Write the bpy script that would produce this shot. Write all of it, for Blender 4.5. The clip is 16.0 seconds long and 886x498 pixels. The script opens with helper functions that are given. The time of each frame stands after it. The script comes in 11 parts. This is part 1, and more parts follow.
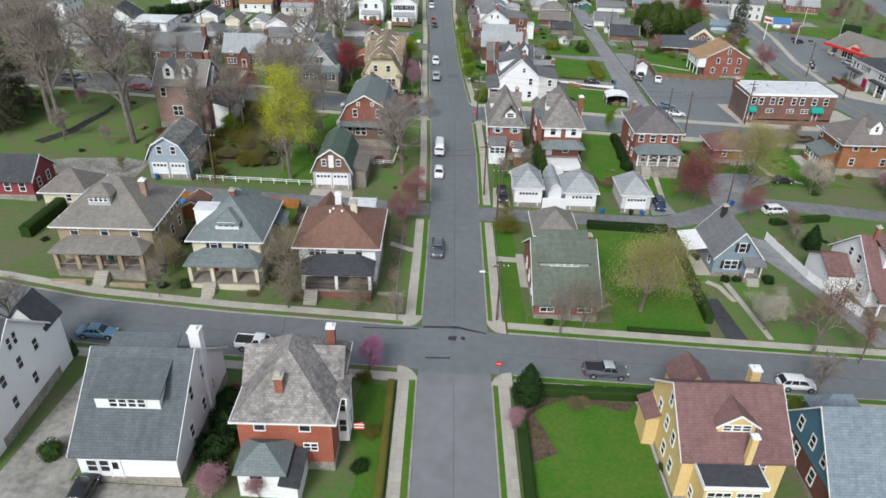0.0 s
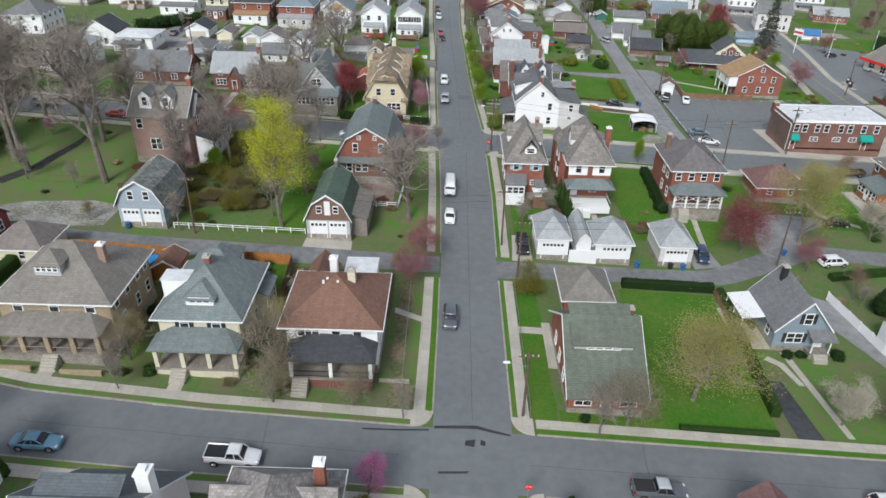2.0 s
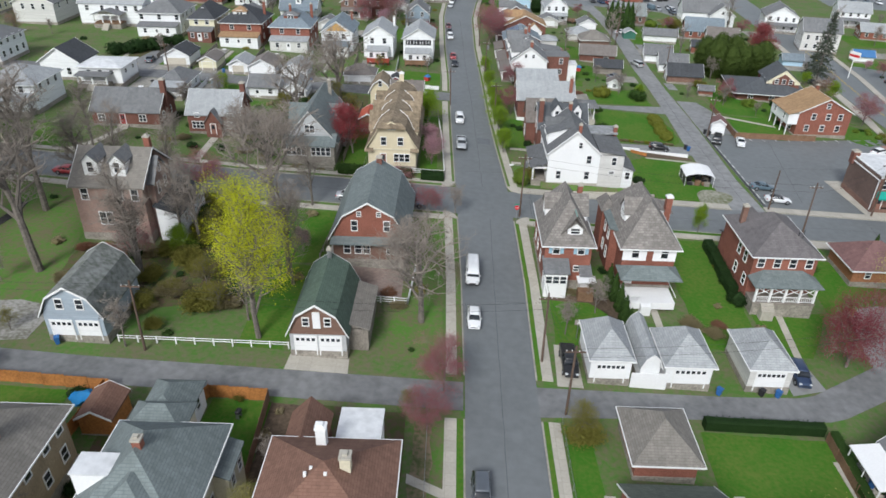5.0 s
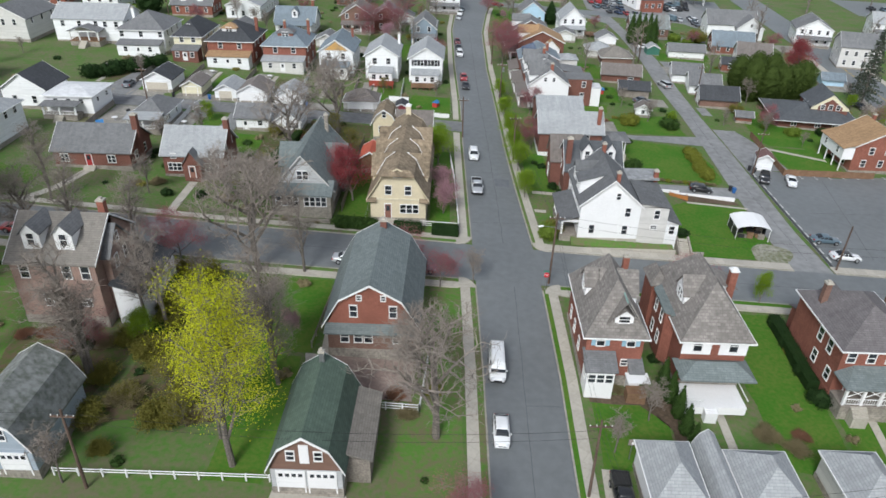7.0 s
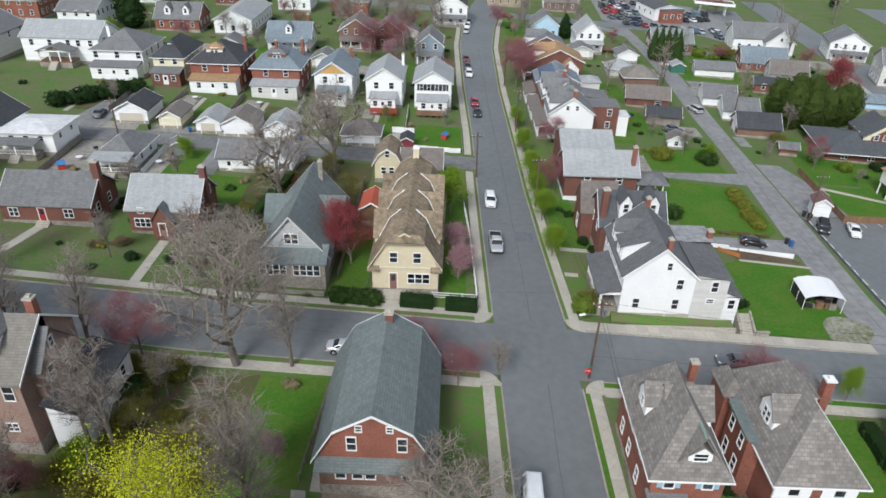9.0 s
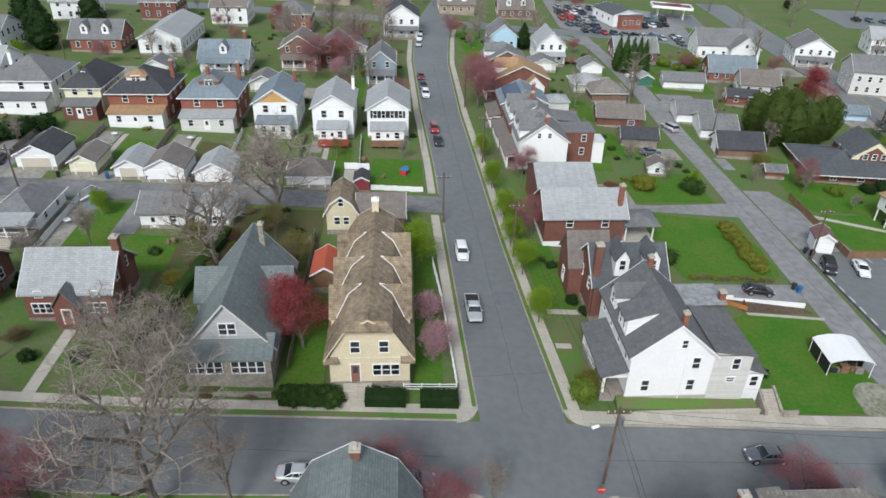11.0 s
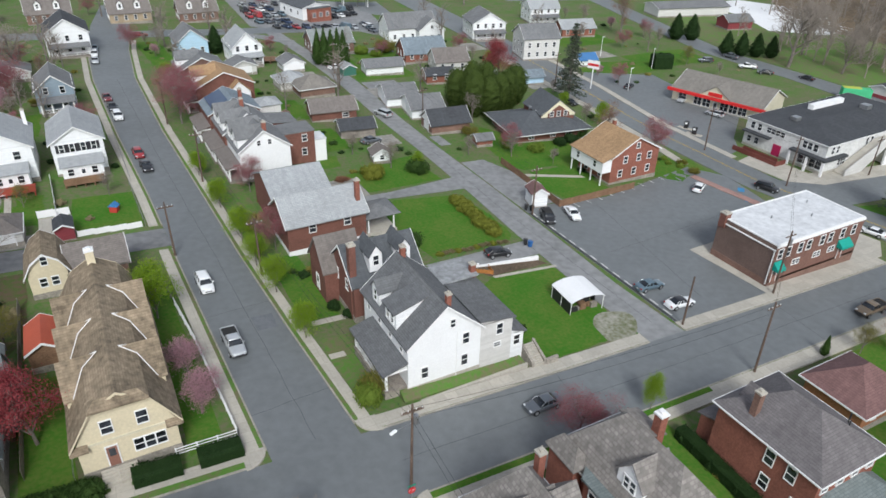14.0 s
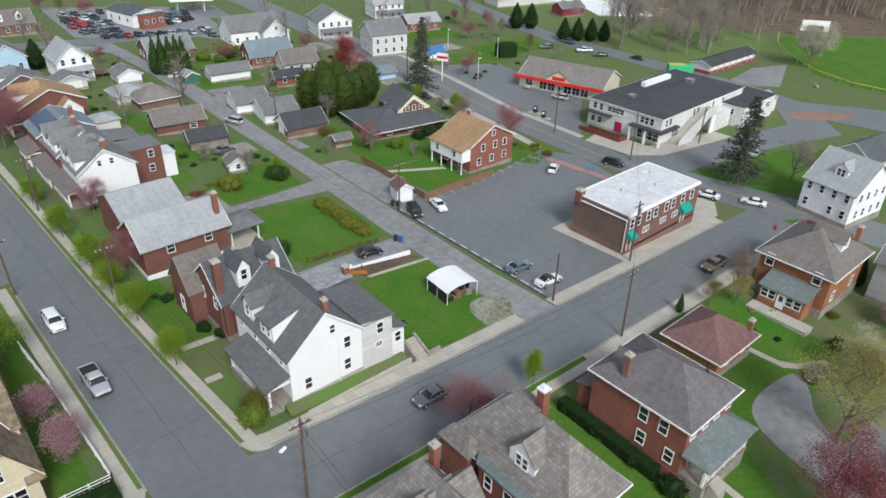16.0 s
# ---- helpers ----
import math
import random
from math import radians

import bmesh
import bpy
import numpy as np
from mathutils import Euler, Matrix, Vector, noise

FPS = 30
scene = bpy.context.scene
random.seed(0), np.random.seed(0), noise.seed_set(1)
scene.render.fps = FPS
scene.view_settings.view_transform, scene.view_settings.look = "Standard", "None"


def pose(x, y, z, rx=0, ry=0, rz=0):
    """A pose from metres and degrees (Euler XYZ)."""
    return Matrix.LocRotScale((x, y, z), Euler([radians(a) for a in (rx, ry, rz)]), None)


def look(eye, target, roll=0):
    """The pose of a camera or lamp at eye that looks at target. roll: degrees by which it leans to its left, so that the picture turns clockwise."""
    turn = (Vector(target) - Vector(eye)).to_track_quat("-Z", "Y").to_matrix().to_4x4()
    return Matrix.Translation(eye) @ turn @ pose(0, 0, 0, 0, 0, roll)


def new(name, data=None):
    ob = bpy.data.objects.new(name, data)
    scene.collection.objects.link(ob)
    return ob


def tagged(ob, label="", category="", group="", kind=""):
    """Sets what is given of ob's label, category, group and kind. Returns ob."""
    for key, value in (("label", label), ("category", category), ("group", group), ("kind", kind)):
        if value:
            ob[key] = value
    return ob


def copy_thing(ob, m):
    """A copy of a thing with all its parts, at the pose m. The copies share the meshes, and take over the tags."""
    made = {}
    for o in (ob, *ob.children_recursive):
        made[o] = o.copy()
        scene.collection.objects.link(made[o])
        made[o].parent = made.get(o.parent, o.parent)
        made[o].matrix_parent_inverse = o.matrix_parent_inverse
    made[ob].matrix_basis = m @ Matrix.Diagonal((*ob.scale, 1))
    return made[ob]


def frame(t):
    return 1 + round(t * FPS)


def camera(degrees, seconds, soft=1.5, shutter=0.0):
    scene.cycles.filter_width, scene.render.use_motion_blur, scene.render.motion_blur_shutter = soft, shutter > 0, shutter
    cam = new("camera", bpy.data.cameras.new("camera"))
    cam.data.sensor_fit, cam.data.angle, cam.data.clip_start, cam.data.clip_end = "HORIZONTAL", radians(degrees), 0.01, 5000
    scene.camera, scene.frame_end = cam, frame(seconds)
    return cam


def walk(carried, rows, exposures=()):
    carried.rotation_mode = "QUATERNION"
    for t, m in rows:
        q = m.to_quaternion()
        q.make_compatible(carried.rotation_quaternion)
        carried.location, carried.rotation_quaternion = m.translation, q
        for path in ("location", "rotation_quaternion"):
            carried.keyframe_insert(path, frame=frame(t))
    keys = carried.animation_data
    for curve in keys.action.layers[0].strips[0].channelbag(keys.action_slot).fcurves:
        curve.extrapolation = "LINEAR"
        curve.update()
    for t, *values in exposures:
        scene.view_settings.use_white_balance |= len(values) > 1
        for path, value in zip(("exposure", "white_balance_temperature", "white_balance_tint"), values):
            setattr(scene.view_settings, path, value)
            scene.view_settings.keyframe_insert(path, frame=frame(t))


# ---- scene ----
cam = camera(66.15, 16.0, soft=1.6)
PITCH, ROLL, HEIGHT = 30.7, 1.41, 55.0
# seconds, x, y, degrees turned to the right
ROWS = [
    (0.0, 0.0, 0.0, 0.0), (0.5, -0.4, 4.5, -0.09), (1.0, -0.79, 8.95, -0.17), (1.5, -1.22, 13.5, -0.24),
    (2.0, -1.66, 18.08, -0.3), (2.5, -2.13, 22.75, -0.36), (3.0, -2.61, 27.47, -0.42), (3.5, -3.1, 32.2, -0.48),
    (4.0, -3.62, 36.93, -0.53), (5.2, -4.95, 48.8, -0.66), (6.5, -6.55, 62.1, -0.77), (7.0, -7.2, 67.23, -0.81),
    (7.5, -7.85, 72.35, -0.83), (8.0, -8.53, 77.42, -0.8), (8.5, -9.2, 82.4, -0.79), (9.0, -9.85, 87.4, -0.8),
    (9.6, -10.6, 93.3, -0.7), (10.2, -11.25, 99.1, 0.1), (10.8, -11.76, 104.3, 2.46), (11.0, -11.92, 105.55, 3.72),
    (11.5, -12.26, 107.55, 8.0), (12.0, -12.55, 108.6, 11.88), (12.5, -12.68, 108.93, 14.95), (13.0, -12.7, 109.07, 19.4),
    (13.5, -12.6, 109.19, 24.7), (14.0, -12.45, 109.28, 28.97), (14.5, -12.32, 109.38, 32.65), (15.0, -12.22, 109.45, 35.78),
    (15.5, -12.23, 109.52, 38.85), (16.0, -12.25, 109.6, 41.54),
]
walk(cam, [(t, pose(x, y, HEIGHT, 0, 0, -turn) @ pose(0, 0, 0, 90 - PITCH) @ pose(0, 0, 0, 0, 0, ROLL)) for t, x, y, turn in ROWS])

# ---- light: an overcast spring day ----
world = bpy.data.worlds.new("overcast_sky")
scene.world = world
world.use_nodes = True
wn = world.node_tree
sky = wn.nodes.new("ShaderNodeTexSky")
sky.sky_type = "NISHITA"
sky.sun_disc = False
sky.sun_elevation, sky.sun_rotation = radians(41), radians(200)
sky.air_density, sky.dust_density, sky.ozone_density = 1.0, 1.5, 1.0
soften = wn.nodes.new("ShaderNodeHueSaturation")
soften.inputs["Saturation"].default_value = 0.5
wn.links.new(sky.outputs[0], soften.inputs["Color"])
wn.links.new(soften.outputs[0], wn.nodes["Background"].inputs[0])
wn.nodes["Background"].inputs[1].default_value = 0.092
sun_data = bpy.data.lights.new("sun", "SUN")
sun_data.energy, sun_data.angle, sun_data.color = 1.4, radians(18), (0.965, 1.0, 1.0)
sun = new("sun", sun_data)
sun.matrix_world = look((0, 0, 200), (200 * math.sin(radians(20)) * 1.15, 200 * math.cos(radians(20)) * 1.15, 0))
scene.view_settings.exposure = 0.92


# ---- materials ----
MATS = {}


def mat(name, col, rough=0.85, vary=0.18, big=0.35, fine=6.0, bump=0.15, metal=0.0, cell=None, joint=None, col2=None, jitter=0.0, spec=0.3, joint_size=0.12, coat=0.0, sharp=0.28, bond=0.5, tone=0.075, streak=0.0):
    """A surface with two scales of variation; cell=(width, height) in metres lays courses over it."""
    if name in MATS:
        return MATS[name]
    m = bpy.data.materials.new(name)
    MATS[name] = m
    m.use_nodes = True
    nt, ns, ln = m.node_tree, m.node_tree.nodes, m.node_tree.links
    b = ns["Principled BSDF"]
    b.inputs["Roughness"].default_value = rough
    b.inputs["Metallic"].default_value = metal
    b.inputs["Specular IOR Level"].default_value = spec
    b.inputs["Coat Weight"].default_value = coat
    tc = ns.new("ShaderNodeTexCoord")
    geo = ns.new("ShaderNodeNewGeometry")
    n1 = ns.new("ShaderNodeTexNoise")
    n1.inputs["Scale"].default_value, n1.inputs["Detail"].default_value, n1.inputs["Roughness"].default_value = big, 6.0, 0.6
    n2 = ns.new("ShaderNodeTexNoise")
    n2.inputs["Scale"].default_value, n2.inputs["Detail"].default_value = fine, 4.0
    ln.new(geo.outputs["Position"], n1.inputs["Vector"])
    ln.new(geo.outputs["Position"], n2.inputs["Vector"])
    c2 = col2 or tuple(c * (1 - 2 * vary) for c in col)
    c1 = tuple(min(1.0, c * (1 + vary)) for c in col)
    mix = ns.new("ShaderNodeMix")
    mix.data_type = "RGBA"
    mix.inputs["A"].default_value, mix.inputs["B"].default_value = (*c1, 1), (*c2, 1)
    add = ns.new("ShaderNodeMath")
    add.operation = "ADD"
    ln.new(n1.outputs["Fac"], add.inputs[0])
    ln.new(n2.outputs["Fac"], add.inputs[1])
    mr = ns.new("ShaderNodeMapRange")
    mr.inputs["From Min"].default_value, mr.inputs["From Max"].default_value = 1 - sharp, 1 + sharp
    ln.new(add.outputs[0], mr.inputs["Value"])
    ln.new(mr.outputs[0], mix.inputs["Factor"])
    colour, height = mix.outputs["Result"], n2.outputs["Fac"]
    if jitter:
        info = ns.new("ShaderNodeObjectInfo")
        hsv = ns.new("ShaderNodeHueSaturation")
        jr = ns.new("ShaderNodeMapRange")
        jr.inputs["To Min"].default_value, jr.inputs["To Max"].default_value = 1 - jitter, 1 + jitter
        ln.new(info.outputs["Random"], jr.inputs["Value"])
        ln.new(jr.outputs[0], hsv.inputs["Value"])
        ln.new(colour, hsv.inputs["Color"])
        colour = hsv.outputs["Color"]
    if cell:
        uv = ns.new("ShaderNodeUVMap")
        br = ns.new("ShaderNodeTexBrick")
        br.inputs["Scale"].default_value = 1.0
        br.offset = bond
        br.inputs["Brick Width"].default_value, br.inputs["Row Height"].default_value = cell
        br.inputs["Mortar Size"].default_value, br.inputs["Mortar Smooth"].default_value = joint_size * cell[1], 0.3
        br.inputs["Color1"].default_value, br.inputs["Color2"].default_value = (1 - tone, 1 - tone, 1 - tone, 1), (1 + tone, 1 + tone, 1 + tone, 1)
        jc = joint or (0.5, 0.5, 0.5)
        br.inputs["Mortar"].default_value = (*jc, 1)
        ln.new(uv.outputs[0], br.inputs["Vector"])
        mul = ns.new("ShaderNodeMix")
        mul.data_type, mul.blend_type = "RGBA", "MULTIPLY"
        mul.inputs["Factor"].default_value = 1.0
        ln.new(colour, mul.inputs["A"])
        ln.new(br.outputs["Color"], mul.inputs["B"])
        colour = mul.outputs["Result"]
    if streak:
        # rain marks that run down the slope
        uv2, run = ns.new("ShaderNodeUVMap"), ns.new("ShaderNodeMapping")
        run.inputs["Scale"].default_value = (1.5, 0.16, 1.0)
        n3 = ns.new("ShaderNodeTexNoise")
        n3.inputs["Scale"].default_value, n3.inputs["Detail"].default_value, n3.inputs["Roughness"].default_value = 1.0, 5.0, 0.65
        ln.new(uv2.outputs[0], run.inputs["Vector"])
        ln.new(run.outputs[0], n3.inputs["Vector"])
        sr = ns.new("ShaderNodeMapRange")
        sr.inputs["From Min"].default_value, sr.inputs["From Max"].default_value = 0.3, 0.7
        sr.inputs["To Min"].default_value, sr.inputs["To Max"].default_value = 1 - streak, 1 + streak
        ln.new(n3.outputs["Fac"], sr.inputs["Value"])
        wash = ns.new("ShaderNodeHueSaturation")
        ln.new(sr.outputs[0], wash.inputs["Value"])
        ln.new(colour, wash.inputs["Color"])
        colour = wash.outputs["Color"]
    ln.new(colour, b.inputs["Base Color"])
    if bump:
        bp = ns.new("ShaderNodeBump")
        bp.inputs["Strength"].default_value, bp.inputs["Distance"].default_value = bump, 0.05
        ln.new(height, bp.inputs["Height"])
        ln.new(bp.outputs[0], b.inputs["Normal"])
    return m


def shingle(name, col, vary=0.1, **k):
    return mat(name, col, 0.9, vary, 0.16, 1.6, 0.12, cell=k.pop("cell", (0.7, 0.27)), joint=(0.8, 0.8, 0.8), tone=k.pop("tone", 0.08), streak=0.11, **k)


def bricks(name, col, **k):
    return mat(name, col, 0.9, 0.16, 0.3, 5.0, 0.2, cell=(0.24, 0.085), joint=(1.25, 1.3, 1.35), **k)


def siding(name, col, **k):
    return mat(name, col, 0.6, 0.03, 0.25, 2.0, 0.03, cell=(9.0, 0.2), joint=(0.86, 0.86, 0.86), joint_size=0.08, **k)


def plain(name, col, rough=0.6, vary=0.06, **k):
    return mat(name, col, rough, vary, 0.4, 6.0, 0.06, **k)


GRASS = mat("grass_dull", (0.062, 0.128, 0.028), 0.95, 0.3, 0.16, 1.6, 0.8, col2=(0.15, 0.142, 0.085), spec=0.1, sharp=0.2)
LAWN = mat("grass_green", (0.033, 0.112, 0.011), 0.95, 0.36, 0.15, 2.2, 0.8, col2=(0.105, 0.162, 0.031), spec=0.1, sharp=0.24)
WEEDY = mat("grass_weedy", (0.068, 0.148, 0.028), 0.95, 0.3, 0.24, 1.8, 0.8, col2=(0.15, 0.14, 0.078), spec=0.1, sharp=0.17)
SOIL = mat("bare_soil", (0.125, 0.09, 0.062), 0.95, 0.25, 0.2, 2.5, 0.5)
ASPHALT = mat("asphalt", (0.161, 0.173, 0.178), 0.62, 0.08, 0.06, 0.9, 0.05, spec=0.5)
ASPHALT_OLD = mat("asphalt_worn", (0.245, 0.248, 0.25), 0.9, 0.12, 0.1, 0.8, 0.1)
ALLEY = mat("asphalt_alley", (0.19, 0.193, 0.197), 0.85, 0.16, 0.12, 0.9, 0.1)
EARTH = mat("dry_earth", (0.185, 0.138, 0.094), 0.95, 0.25, 0.3, 2.0, 0.4, col2=(0.085, 0.11, 0.04), sharp=0.2)
ASPHALT_DARK = mat("asphalt_fresh", (0.06, 0.062, 0.066), 0.85, 0.14, 0.15, 1.2, 0.1)
CONCRETE = mat("concrete", (0.44, 0.41, 0.355), 0.9, 0.06, 0.3, 3.0, 0.15, cell=(1.5, 1.5), joint=(0.86, 0.86, 0.86), joint_size=0.025, bond=0.0)
KERB = mat("kerbstone", (0.36, 0.335, 0.29), 0.9, 0.15, 0.5, 3.0, 0.15)
STONE = mat("foundation_stone", (0.33, 0.30, 0.26), 0.9, 0.2, 0.6, 3.0, 0.3, cell=(0.5, 0.25), joint=(0.8, 0.8, 0.8))
WHITE = plain("white_paint", (0.8, 0.8, 0.805), 0.5, 0.03)
TRIM = plain("white_trim", (0.79, 0.79, 0.785), 0.45, 0.03)
GLASS = mat("window_glass", (0.035, 0.04, 0.048), 0.12, 0.4, 0.5, 1.0, 0.0, spec=0.6)
WOOD = mat("brown_wood", (0.22, 0.13, 0.08), 0.8, 0.2, 0.6, 6.0, 0.2)
GREYWOOD = mat("weathered_wood", (0.26, 0.23, 0.20), 0.9, 0.2, 0.6, 6.0, 0.2)
DOOR = plain("door_paint", (0.25, 0.12, 0.09), 0.5)
METAL = plain("grey_metal", (0.35, 0.36, 0.37), 0.4, metal=0.7)
BLACK = plain("black_iron", (0.03, 0.03, 0.032), 0.5)


# ---- ground height ----
def G(x, y):
    """Height of the hillside: it falls gently to the east and rises past the alley."""
    s = min(1.0, max(0.0, (y - 105.0) / 50.0))
    return -0.4 + 1.7 * s * s * (3 - 2 * s) - 0.058 * 140 * math.tanh(x / 140)


def slope_pose(x, y, turn=0.0, dz=0.0):
    """A pose that lies on the hillside."""
    e = 1.0
    n = Vector(((G(x - e, y) - G(x + e, y)) / (2 * e), (G(x, y - e) - G(x, y + e)) / (2 * e), 1)).normalized()
    q = Vector((0, 0, 1)).rotation_difference(n)
    return Matrix.Translation((x, y, G(x, y) + dz)) @ q.to_matrix().to_4x4() @ pose(0, 0, 0, 0, 0, turn)


# ---- mesh helpers ----
def lay_uv(bm):
    """UVs in metres: along the course, and up the face."""
    uv = bm.loops.layers.uv.verify()
    for f in bm.faces:
        n = f.normal
        h = Vector((0, 0, 1)).cross(n)
        h = h.normalized() if h.length > 0.06 else Vector((1, 0, 0))
        u = n.cross(h)
        for l in f.loops:
            l[uv].uv = (l.vert.co.dot(h), l.vert.co.dot(u))


def to_mesh(name, bm, material, smooth=False):
    bmesh.ops.recalc_face_normals(bm, faces=bm.faces)
    bm.normal_update()
    lay_uv(bm)
    me = bpy.data.meshes.new(name)
    if smooth:
        for f in bm.faces:
            f.smooth = True
    bm.to_mesh(me)
    bm.free()
    for m in material if isinstance(material, (list, tuple)) else [material]:
        me.materials.append(m)
    return me


def part(name, bm, material, parent, label="", smooth=False):
    ob = new(name, to_mesh(name, bm, material, smooth))
    ob.parent = parent
    if label:
        ob["label"] = label
    return ob


def share(name, me, parent, m, label=""):
    ob = new(name, me)
    ob.parent = parent
    ob.matrix_basis = m
    if label:
        ob["label"] = label
    return ob


def thing(name, label, category, m, group="", kind=""):
    ob = new(name)
    ob.empty_display_size = 0.3
    ob.matrix_basis = m
    return tagged(ob, label, category, group, kind)


def single(name, bm, material, label, category, m=None, group="", kind="", smooth=False):
    ob = new(name, to_mesh(name, bm, material, smooth))
    if m is not None:
        ob.matrix_basis = m
    return tagged(ob, label, category, group, kind)


def box(bm, x0, x1, y0, y1, z0, z1, mi=0):
    v = [bm.verts.new(c) for c in ((x0, y0, z0), (x1, y0, z0), (x1, y1, z0), (x0, y1, z0), (x0, y0, z1), (x1, y0, z1), (x1, y1, z1), (x0, y1, z1))]
    for q in ((0, 3, 2, 1), (4, 5, 6, 7), (0, 1, 5, 4), (1, 2, 6, 5), (2, 3, 7, 6), (3, 0, 4, 7)):
        bm.faces.new([v[i] for i in q]).material_index = mi
    return bm


def boxes(*rows):
    bm = bmesh.new()
    for r in rows:
        box(bm, *r)
    return bm


def prism(bm, pts, a0, a1, axis="x", mi=0):
    """A polygon of (across, height) pairs drawn out along an axis from a0 to a1."""
    def place(a, u, z):
        return (a, u, z) if axis == "x" else (u, a, z) if axis == "y" else (u, z, a)
    lo = [bm.verts.new(place(a0, u, z)) for u, z in pts]
    hi = [bm.verts.new(place(a1, u, z)) for u, z in pts]
    bm.faces.new(lo).material_index = mi
    bm.faces.new(hi[::-1]).material_index = mi
    for i in range(len(pts)):
        j = (i + 1) % len(pts)
        bm.faces.new((lo[i], hi[i], hi[j], lo[j])).material_index = mi
    return bm


def tube(bm, p0, p1, r0, r1, n=6, mi=0, caps=True):
    p0, p1 = Vector(p0), Vector(p1)
    q = (p1 - p0).to_track_quat("Z", "Y")
    rings = []
    for p, r in ((p0, r0), (p1, r1)):
        rings.append([bm.verts.new(p + q @ Vector((r * math.cos(6.2832 * k / n), r * math.sin(6.2832 * k / n), 0))) for k in range(n)])
    for k in range(n):
        bm.faces.new((rings[0][k], rings[0][(k + 1) % n], rings[1][(k + 1) % n], rings[1][k])).material_index = mi
    if caps:
        bm.faces.new(rings[0][::-1]).material_index = mi
        bm.faces.new(rings[1]).material_index = mi
    return bm


def bevelled(bm, w=0.05, seg=1):
    bmesh.ops.bevel(bm, geom=list(bm.edges), offset=w, segments=seg, affect="EDGES", clamp_overlap=True)
    return bm


# ---- draped ground ----
def densify(pts, step):
    out = []
    for (ax, ay), (bx, by) in zip(pts, pts[1:]):
        n = max(1, round(math.hypot(bx - ax, by - ay) / step))
        out += [(ax + (bx - ax) * k / n, ay + (by - ay) * k / n) for k in range(n)]
    return out + [pts[-1]]


def even(pts, n):
    d = [0.0]
    for a, b in zip(pts, pts[1:]):
        d.append(d[-1] + math.hypot(b[0] - a[0], b[1] - a[1]))
    out = []
    for k in range(n + 1):
        s = d[-1] * k / n
        out.append((float(np.interp(s, d, [p[0] for p in pts])), float(np.interp(s, d, [p[1] for p in pts]))))
    return out


OCC = []  # circles of ground that is taken


def strip_mesh(left, right, dz, thick, step=2.5):
    n = max(1, round(max(sum(math.dist(a, b) for a, b in zip(s, s[1:])) for s in (left, right)) / step))
    left, right = even(left, n), even(right, n)
    wide = max(math.dist(a, b) for a, b in zip(left, right))
    OCC.extend(((a[0] + b[0]) / 2, (a[1] + b[1]) / 2, math.dist(a, b) / 2 + 0.6) for a, b in zip(left, right))
    m = max(1, round(wide / 3.0))
    bm = bmesh.new()
    grid = []
    for (ax, ay), (bx, by) in zip(left, right):
        row = []
        for k in range(m + 1):
            x, y = ax + (bx - ax) * k / m, ay + (by - ay) * k / m
            row.append(bm.verts.new((x, y, G(x, y) + dz)))
        grid.append(row)
    for a, b in zip(grid, grid[1:]):
        for k in range(m):
            bm.faces.new((a[k], a[k + 1], b[k + 1], b[k]))
    if thick:
        ring = [r[0] for r in grid] + grid[-1][1:] + [r[-1] for r in grid[-2::-1]] + grid[0][-2:0:-1]
        low = [bm.verts.new(v.co - Vector((0, 0, thick))) for v in ring]
        for k in range(len(ring)):
            j = (k + 1) % len(ring)
            bm.faces.new((ring[k], ring[j], low[j], low[k]))
    return bm


def strip(name, left, right, dz, material, label, category, thick=0.3, kind="structure"):
    bm = strip_mesh(left, right, dz, thick)
    return single(name, bm, material, label, category, kind=kind)


def patch(name, pts, dz, material, label, category, thick=0.0, kind="structure", wobble=0.0):
    """A polygon laid on the hillside."""
    bm = bmesh.new()
    bm.faces.new([bm.verts.new((x, y, 0)) for x, y in densify(pts + [pts[0]], 3.0)[:-1]])
    bmesh.ops.triangulate(bm, faces=bm.faces)
    for _ in range(4):
        far = [e for e in bm.edges if e.calc_length() > 4.0]
        if not far:
            break
        bmesh.ops.subdivide_edges(bm, edges=far, cuts=1)
        bmesh.ops.triangulate(bm, faces=bm.faces)
    rim = [e for e in bm.edges if len(e.link_faces) == 1]
    for v in bm.verts:
        if wobble:
            v.co.x += wobble * noise.noise(v.co * 0.35)
            v.co.y += wobble * noise.noise(v.co * 0.35 + Vector((9, 3, 0)))
        v.co.z = G(v.co.x, v.co.y) + dz
    if thick:
        made = bmesh.ops.extrude_edge_only(bm, edges=rim)["geom"]
        for v in made:
            if isinstance(v, bmesh.types.BMVert):
                v.co.z -= thick
    return single(name, bm, material, label, category, kind=kind)


# ---- the ground and the streets ----
def ground_sheet():
    xs = sorted({-2500, -1200, -600, -350, -230, *range(-170, 221, 3), 280, 400, 700, 1300, 2500})
    ys = sorted({-600, -200, -60, *range(0, 431, 3), 500, 600, 800, 1200, 1800, 3000})
    bm = bmesh.new()
    grid = [[bm.verts.new((x, y, G(x, y) - 0.03)) for x in xs] for y in ys]
    for a, b in zip(grid, grid[1:]):
        for k in range(len(xs) - 1):
            bm.faces.new((a[k], a[k + 1], b[k + 1], b[k]))
    return single("ground", bm, GRASS, "patchy spring grass covering a gentle hillside", "ground", kind="structure")


